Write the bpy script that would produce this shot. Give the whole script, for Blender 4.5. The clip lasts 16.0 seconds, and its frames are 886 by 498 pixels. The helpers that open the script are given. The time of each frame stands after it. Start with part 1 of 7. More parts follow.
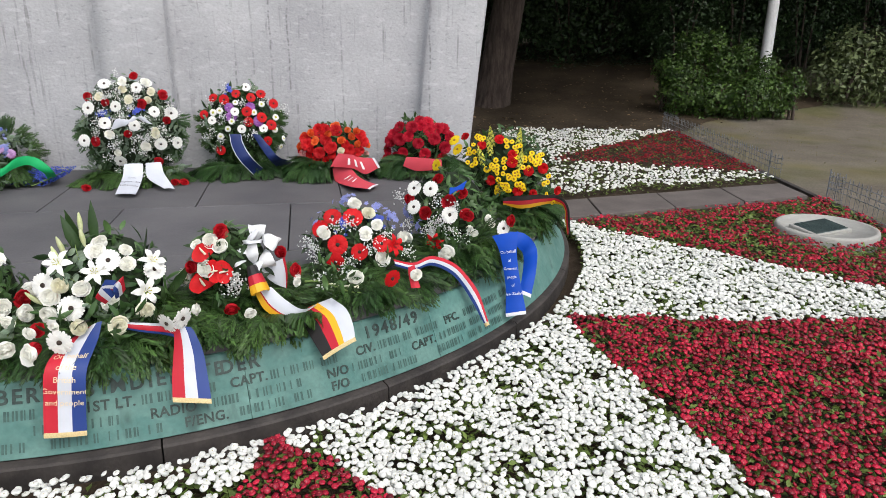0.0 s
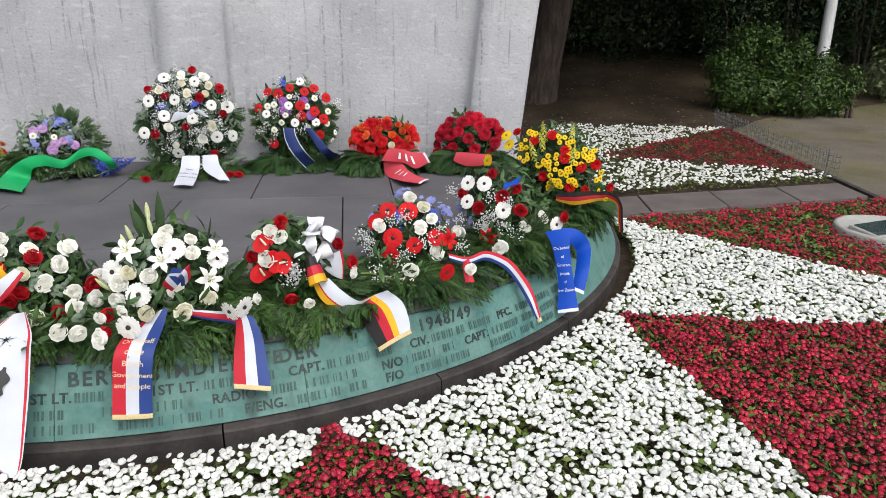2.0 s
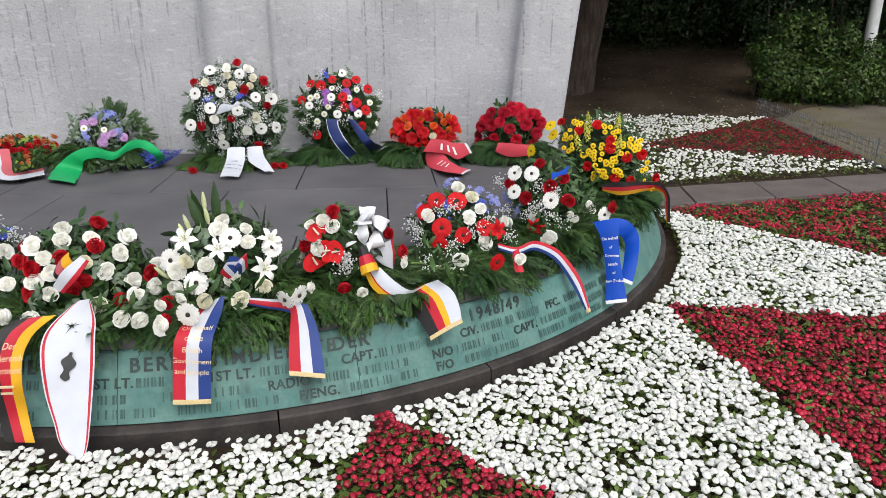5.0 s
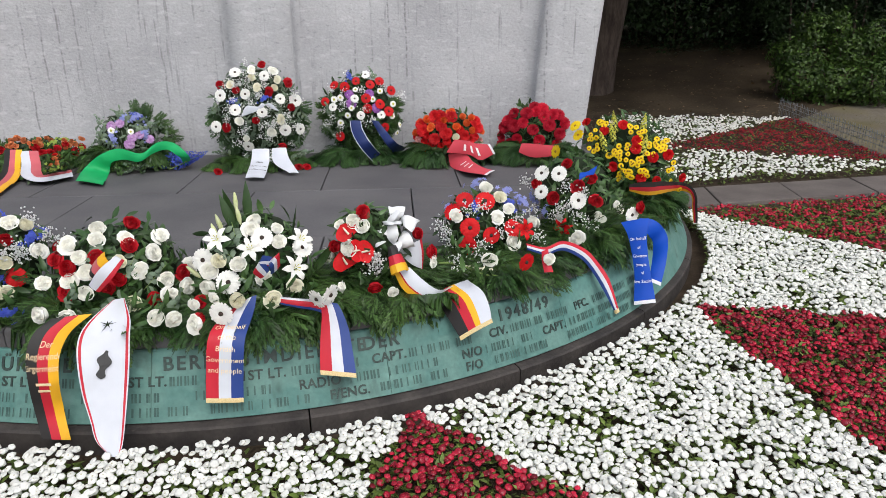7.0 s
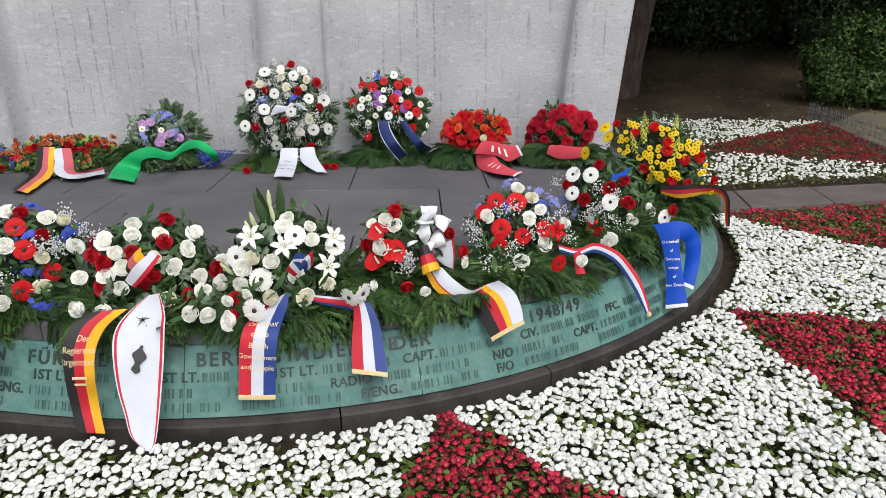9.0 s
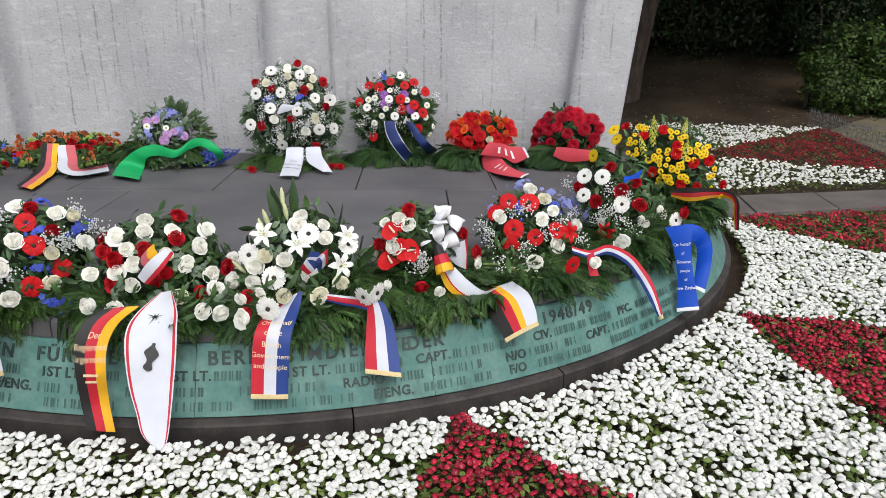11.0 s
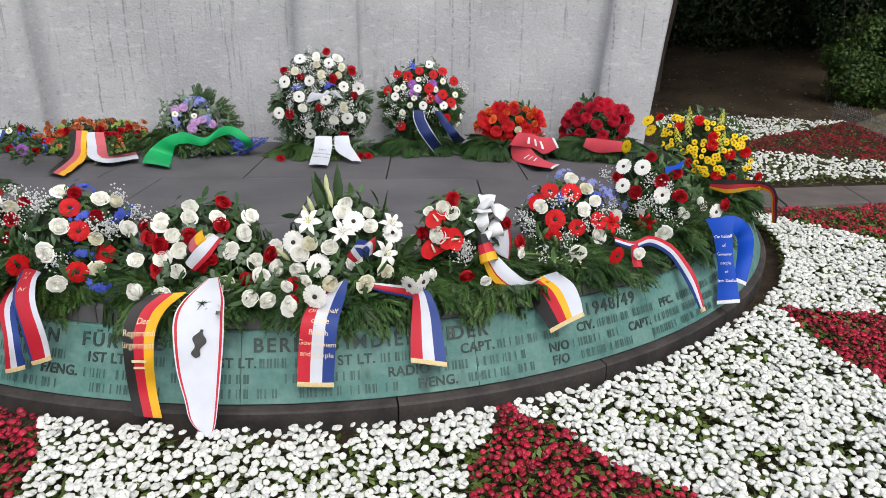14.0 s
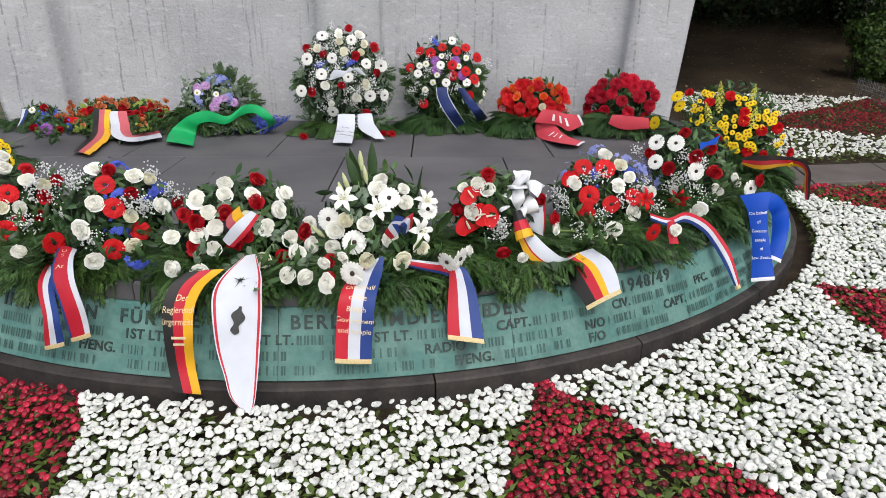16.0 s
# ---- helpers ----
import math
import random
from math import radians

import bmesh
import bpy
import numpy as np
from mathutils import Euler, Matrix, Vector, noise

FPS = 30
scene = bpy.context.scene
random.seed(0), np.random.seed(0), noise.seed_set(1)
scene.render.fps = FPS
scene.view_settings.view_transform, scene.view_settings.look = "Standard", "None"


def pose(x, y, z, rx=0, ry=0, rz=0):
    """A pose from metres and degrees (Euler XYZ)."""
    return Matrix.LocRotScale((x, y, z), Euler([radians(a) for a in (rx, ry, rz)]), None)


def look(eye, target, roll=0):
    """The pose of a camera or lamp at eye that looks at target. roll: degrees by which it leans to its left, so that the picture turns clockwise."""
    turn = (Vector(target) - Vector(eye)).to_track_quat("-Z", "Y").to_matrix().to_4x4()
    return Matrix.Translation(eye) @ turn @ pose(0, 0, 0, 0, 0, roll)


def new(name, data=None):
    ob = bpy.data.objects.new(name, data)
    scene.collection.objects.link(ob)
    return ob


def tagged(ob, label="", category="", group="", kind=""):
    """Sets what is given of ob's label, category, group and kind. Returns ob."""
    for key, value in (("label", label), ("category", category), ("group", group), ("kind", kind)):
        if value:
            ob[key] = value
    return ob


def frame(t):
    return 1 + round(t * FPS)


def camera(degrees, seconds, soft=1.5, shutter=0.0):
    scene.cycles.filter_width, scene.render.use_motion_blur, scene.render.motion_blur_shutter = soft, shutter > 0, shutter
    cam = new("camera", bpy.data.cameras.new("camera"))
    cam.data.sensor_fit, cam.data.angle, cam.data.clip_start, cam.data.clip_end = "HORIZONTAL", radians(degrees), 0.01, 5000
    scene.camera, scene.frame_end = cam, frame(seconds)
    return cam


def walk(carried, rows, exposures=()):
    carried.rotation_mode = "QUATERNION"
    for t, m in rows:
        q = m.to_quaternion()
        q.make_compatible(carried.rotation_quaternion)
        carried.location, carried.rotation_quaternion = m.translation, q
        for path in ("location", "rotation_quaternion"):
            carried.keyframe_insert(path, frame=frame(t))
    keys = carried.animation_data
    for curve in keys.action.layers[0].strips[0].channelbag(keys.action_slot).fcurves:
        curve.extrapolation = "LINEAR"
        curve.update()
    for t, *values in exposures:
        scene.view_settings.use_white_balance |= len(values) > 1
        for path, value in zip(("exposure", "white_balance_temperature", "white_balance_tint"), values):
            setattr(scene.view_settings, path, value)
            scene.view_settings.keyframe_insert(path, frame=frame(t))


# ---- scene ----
cam = camera(65.2, 16.0, soft=0.8)
EXPOSURE = 0.56
METRES, EYE, TILT, LEAN, TURN = 0.64, 1.69, -18.0, -0.7, 0.0
ROWS = [
    (0.0, 0.0, 0.0, 0.0, 0.0, 0.0, -0.0),
    (0.5, -0.0293, -0.0047, -0.0038, 1.02, -0.2, -0.21),
    (1.0, -0.0562, -0.007, -0.0041, 1.97, -0.32, -0.6),
    (1.5, -0.0857, -0.0107, -0.0089, 2.57, -0.35, -0.87),
    (2.0, -0.1116, -0.0179, -0.0117, 3.28, -0.37, -1.01),
    (2.5, -0.1423, -0.0179, -0.0161, 3.54, -0.43, -0.96),
    (3.0, -0.1661, -0.025, -0.0195, 4.51, -0.59, -0.96),
    (3.5, -0.1908, -0.0252, -0.0242, 4.84, -0.69, -0.97),
    (4.0, -0.2114, -0.0356, -0.0299, 6.04, -0.98, -1.14),
    (4.2, -0.2150, -0.035, -0.0289, 5.89, -1.07, -1.23),
    (6.3, -0.322, -0.0356, -0.0433, 5.70, -0.97, -0.91),
    (6.5, -0.3266, -0.0366, -0.0448, 5.89, -0.94, -0.87),
    (7.0, -0.3482, -0.0425, -0.0493, 7.08, -0.91, -1.1),
    (7.5, -0.369, -0.0379, -0.0523, 7.54, -0.95, -1.39),
    (8.0, -0.3938, -0.0361, -0.0562, 8.27, -1.02, -1.53),
    (8.5, -0.4122, -0.0362, -0.0621, 8.66, -0.83, -1.78),
    (9.0, -0.4383, -0.0322, -0.0681, 8.68, -0.76, -1.79),
    (9.2, -0.4450, -0.0335, -0.0702, 8.79, -0.73, -1.86),
    (11.3, -0.5850, -0.0151, -0.0956, 8.29, -0.49, -2.46),
    (11.5, -0.5941, -0.0151, -0.0957, 8.52, -0.53, -2.46),
    (12.0, -0.6306, -0.0153, -0.1007, 8.96, -0.6, -2.83),
    (12.5, -0.6731, -0.0136, -0.1075, 8.72, -0.69, -3.05),
    (13.0, -0.7205, -0.0141, -0.1157, 8.89, -0.78, -3.01),
    (13.5, -0.7617, -0.0086, -0.1212, 8.75, -1.11, -3.04),
    (14.0, -0.8094, -0.012, -0.1273, 9.02, -1.17, -2.91),
    (14.5, -0.8476, -0.0102, -0.1358, 8.67, -1.25, -2.79),
    (15.0, -0.8957, -0.0091, -0.1458, 9.01, -1.66, -2.61),
    (15.5, -0.9359, -0.0059, -0.1544, 9.55, -2.23, -2.76),
    (16.0, -0.9756, -0.0039, -0.1615, 9.89, -2.82, -2.78),
]
walk(cam, [(t, pose(0, 0, EYE, TILT, LEAN, TURN) @ pose(METRES * x, METRES * y, METRES * z, 90 + pitch, roll, yaw)) for t, x, y, z, yaw, pitch, roll in ROWS],
     exposures=[(0.0, EXPOSURE + 0.07), (3.0, EXPOSURE + 0.06), (6.5, EXPOSURE - 0.03), (16.0, EXPOSURE - 0.04)])

# ---------------------------------------------------------------- light
world = bpy.data.worlds.new("sky")
scene.world = world
world.use_nodes = True
wn, wl = world.node_tree.nodes, world.node_tree.links
sky = wn.new("ShaderNodeTexSky")
sky.sky_type, sky.sun_disc = "NISHITA", False
sky.sun_elevation, sky.sun_rotation = radians(52), radians(150)
sky.dust_density, sky.air_density = 3.0, 1.2
cloud = wn.new("ShaderNodeHueSaturation")          # a closed cloud cover greys the sky
cloud.inputs["Saturation"].default_value = 0.4
wl.new(sky.outputs["Color"], cloud.inputs["Color"])
wl.new(cloud.outputs["Color"], wn["Background"].inputs["Color"])
wn["Background"].inputs["Strength"].default_value = 0.15
sun = new("sun", bpy.data.lights.new("sun", "SUN"))
sun.data.energy, sun.data.angle, sun.data.color = 0.7, radians(30), (1.0, 0.98, 0.95)
sun.matrix_world = look((0, 0, 0), (-math.sin(radians(150)) * math.cos(radians(52)),
                                    -math.cos(radians(150)) * math.cos(radians(52)), -math.sin(radians(52))))


# ---------------------------------------------------------------- materials
def surface(name, a, b=None, rough=0.6, scale=6.0, fine=60.0, bump=0.0, grain=0.25, vary="", spread=0.25,
            metal=0.0, through_light=0.0, spec=0.35, stretch=(1, 1, 1)):
    """Two tones mixed by a broad noise, a fine grain over them, relief, and a change of tone from piece to piece."""
    m = bpy.data.materials.new(name)
    m.use_nodes = True
    n, l = m.node_tree.nodes, m.node_tree.links
    p = n["Principled BSDF"]
    co = n.new("ShaderNodeTexCoord")
    mp = n.new("ShaderNodeMapping")
    mp.inputs["Scale"].default_value = stretch
    l.new(co.outputs["Object"], mp.inputs["Vector"])
    broad, small = n.new("ShaderNodeTexNoise"), n.new("ShaderNodeTexNoise")
    for node, s, d in ((broad, scale, 4), (small, fine, 3)):
        node.inputs["Scale"].default_value, node.inputs["Detail"].default_value = s, d
        l.new(mp.outputs["Vector"], node.inputs["Vector"])
    ramp = n.new("ShaderNodeValToRGB")
    ramp.color_ramp.elements[0].position, ramp.color_ramp.elements[1].position = 0.35, 0.65
    ramp.color_ramp.elements[0].color = (*a, 1)
    ramp.color_ramp.elements[1].color = (*(b or a), 1)
    l.new(broad.outputs["Fac"], ramp.inputs["Fac"])
    tone = n.new("ShaderNodeMapRange")
    tone.inputs["To Min"].default_value, tone.inputs["To Max"].default_value = 1 - grain, 1 + grain
    l.new(small.outputs["Fac"], tone.inputs["Value"])
    value = tone.outputs["Result"]
    if vary:
        src = n.new("ShaderNodeObjectInfo" if vary == "object" else "ShaderNodeNewGeometry")
        r = n.new("ShaderNodeMapRange")
        r.inputs["To Min"].default_value, r.inputs["To Max"].default_value = 1 - spread, 1 + spread
        l.new(src.outputs["Random" if vary == "object" else "Random Per Island"], r.inputs["Value"])
        mul = n.new("ShaderNodeMath")
        mul.operation = "MULTIPLY"
        l.new(value, mul.inputs[0]), l.new(r.outputs["Result"], mul.inputs[1])
        value = mul.outputs["Value"]
    hsv = n.new("ShaderNodeHueSaturation")
    l.new(ramp.outputs["Color"], hsv.inputs["Color"]), l.new(value, hsv.inputs["Value"])
    l.new(hsv.outputs["Color"], p.inputs["Base Color"])
    p.inputs["Roughness"].default_value, p.inputs["Metallic"].default_value = rough, metal
    p.inputs["Specular IOR Level"].default_value = spec
    if bump:
        bp = n.new("ShaderNodeBump")
        bp.inputs["Strength"].default_value, bp.inputs["Distance"].default_value = bump, 0.01
        l.new(small.outputs["Fac"], bp.inputs["Height"]), l.new(bp.outputs["Normal"], p.inputs["Normal"])
    if through_light:
        t, mix = n.new("ShaderNodeBsdfTranslucent"), n.new("ShaderNodeMixShader")
        mix.inputs["Fac"].default_value = through_light
        l.new(hsv.outputs["Color"], t.inputs["Color"])
        l.new(p.outputs["BSDF"], mix.inputs[1]), l.new(t.outputs["BSDF"], mix.inputs[2])
        l.new(mix.outputs["Shader"], n["Material Output"].inputs["Surface"])
    return m


def petal(name, a, b=None, spread=0.12, rough=0.55, lucent=0.2):
    return surface(name, a, b, rough=rough, scale=40, fine=220, grain=0.1, vary="object", spread=spread, through_light=lucent, spec=0.2)


def leaf(name, a, b, spread=0.35, rough=0.5, spec=0.35):
    return surface(name, a, b, rough=rough, scale=5, fine=90, grain=0.25, vary="island", spread=spread, through_light=0.08, spec=spec)


def satin(name, a, rough=0.5):
    return surface(name, a, tuple(c * 0.93 for c in a), rough=rough, scale=14, fine=400, grain=0.06, bump=0.03, spec=0.25)


def concrete():
    """Board-marked pale concrete: ragged horizontal pores, faint clouding, dark broken lines at the board joints and thin dirt runs."""
    m = surface("board_marked_concrete", (0.365, 0.366, 0.384), (0.460, 0.462, 0.480), rough=0.85, scale=1.6, fine=52, grain=0.16, bump=0.45,
                spec=0.2, stretch=(0.8, 0.8, 1.15))
    n, l = m.node_tree.nodes, m.node_tree.links
    co = n.new("ShaderNodeTexCoord")
    base = n["Principled BSDF"].inputs["Base Color"].links[0].from_socket

    def speck(stretch, scale, detail, lo, hi):
        mp, t, r = n.new("ShaderNodeMapping"), n.new("ShaderNodeTexNoise"), n.new("ShaderNodeMapRange")
        mp.inputs["Scale"].default_value = stretch
        t.inputs["Scale"].default_value, t.inputs["Detail"].default_value = scale, detail
        r.inputs["From Min"].default_value, r.inputs["From Max"].default_value = lo, hi
        l.new(co.outputs["Object"], mp.inputs["Vector"]), l.new(mp.outputs["Vector"], t.inputs["Vector"])
        l.new(t.outputs["Fac"], r.inputs["Value"])
        return r.outputs["Result"]

    def calc(kind, *values):
        k = n.new("ShaderNodeMath")
        k.operation = kind
        for i, value in enumerate(values):
            if isinstance(value, (int, float)):
                k.inputs[i].default_value = value
            else:
                l.new(value, k.inputs[i])
        return k.outputs["Value"]

    def stain(base, fac, colour):
        mix = n.new("ShaderNodeMixRGB")
        mix.inputs["Color2"].default_value = (*colour, 1)
        l.new(fac, mix.inputs["Fac"]), l.new(base, mix.inputs["Color1"])
        return mix.outputs["Color"]

    xyz = n.new("ShaderNodeSeparateXYZ")
    l.new(co.outputs["Object"], xyz.inputs["Vector"])
    wobble = speck((1, 1, 3), 1.4, 3, 0.0, 1.0)
    across = calc("ADD", calc("MULTIPLY", xyz.outputs["X"], 6.9), calc("MULTIPLY", wobble, 0.35))
    line = calc("ABSOLUTE", calc("SUBTRACT", calc("FRACT", across), 0.5))                  # 0 at a joint between two boards
    near = n.new("ShaderNodeMapRange")
    near.inputs["From Min"].default_value, near.inputs["From Max"].default_value = 0.075, 0.02
    l.new(line, near.inputs["Value"])
    joints = calc("MULTIPLY", near.outputs["Result"], calc("MULTIPLY", speck((5.0, 1, 0.9), 1.0, 4, 0.46, 0.62), speck((6, 6, 18), 1.6, 3, 0.36, 0.56)))
    base = stain(base, calc("MULTIPLY", joints, 0.62), (0.13, 0.128, 0.13))
    runs = calc("MULTIPLY", speck((1, 0.2, 0.055), 27.0, 2, 0.62, 0.68), speck((1, 1, 1), 3.4, 6, 0.45, 0.6))
    base = stain(base, calc("MULTIPLY", runs, 0.45), (0.12, 0.118, 0.115))
    base = stain(base, calc("MULTIPLY", speck((1, 1, 2.2), 19.0, 3, 0.61, 0.70), 0.34), (0.17, 0.17, 0.175))
    base = stain(base, calc("MULTIPLY", speck((0.8, 1, 2.0), 13.0, 4, 0.57, 0.68), 0.35), (0.60, 0.60, 0.62))
    l.new(base, n["Principled BSDF"].inputs["Base Color"])
    return m


def stained_bronze():
    """Verdigris with dark drips and paler blooms."""
    m = surface("green_patina_bronze", (0.068, 0.175, 0.158), (0.12, 0.235, 0.208), rough=0.62, scale=7, fine=55, grain=0.22, bump=0.12, vary="object", spread=0.06, spec=0.4)
    n, l = m.node_tree.nodes, m.node_tree.links
    co = n.new("ShaderNodeTexCoord")
    base = n["Principled BSDF"].inputs["Base Color"].links[0].from_socket
    for s, stretch, lo, hi, most, colour in ((9.0, (1, 1, 0.12), 0.60, 0.72, 0.6, (0.03, 0.05, 0.045, 1)), (5.0, (1, 1, 2.0), 0.58, 0.75, 0.5, (0.20, 0.36, 0.31, 1))):
        mp, t, r, mix = n.new("ShaderNodeMapping"), n.new("ShaderNodeTexNoise"), n.new("ShaderNodeMapRange"), n.new("ShaderNodeMixRGB")
        mp.inputs["Scale"].default_value = stretch
        t.inputs["Scale"].default_value, t.inputs["Detail"].default_value = s, 5
        r.inputs["From Min"].default_value, r.inputs["From Max"].default_value, r.inputs["To Max"].default_value = lo, hi, most
        l.new(co.outputs["Object"], mp.inputs["Vector"]), l.new(mp.outputs["Vector"], t.inputs["Vector"])
        l.new(t.outputs["Fac"], r.inputs["Value"]), l.new(r.outputs["Result"], mix.inputs["Fac"])
        l.new(base, mix.inputs["Color1"])
        mix.inputs["Color2"].default_value = colour
        base = mix.outputs["Color"]
    l.new(base, n["Principled BSDF"].inputs["Base Color"])
    return m


def bare_ground():
    """Trodden sand with thin dry grass; brown litter further back, under the trees."""
    m = surface("sandy_ground", (0.125, 0.108, 0.085), (0.165, 0.145, 0.118), rough=0.95, scale=1.4, fine=34, grain=0.42, bump=0.6, spec=0.1)
    n, l = m.node_tree.nodes, m.node_tree.links
    co = n.new("ShaderNodeTexCoord")
    base = n["Principled BSDF"].inputs["Base Color"].links[0].from_socket
    for s, lo, hi, colour, detail in ((0.55, 0.5, 0.66, (0.15, 0.13, 0.06, 1), 6), (0.9, 0.52, 0.7, (0.085, 0.09, 0.036, 1), 8)):
        t, r, mix = n.new("ShaderNodeTexNoise"), n.new("ShaderNodeMapRange"), n.new("ShaderNodeMixRGB")
        t.inputs["Scale"].default_value, t.inputs["Detail"].default_value = s, detail
        r.inputs["From Min"].default_value, r.inputs["From Max"].default_value, r.inputs["To Max"].default_value = lo, hi, 0.75
        l.new(co.outputs["Object"], t.inputs["Vector"]), l.new(t.outputs["Fac"], r.inputs["Value"])
        l.new(r.outputs["Result"], mix.inputs["Fac"]), l.new(base, mix.inputs["Color1"])
        mix.inputs["Color2"].default_value = colour
        base = mix.outputs["Color"]
    l.new(base, n["Principled BSDF"].inputs["Base Color"])
    return m


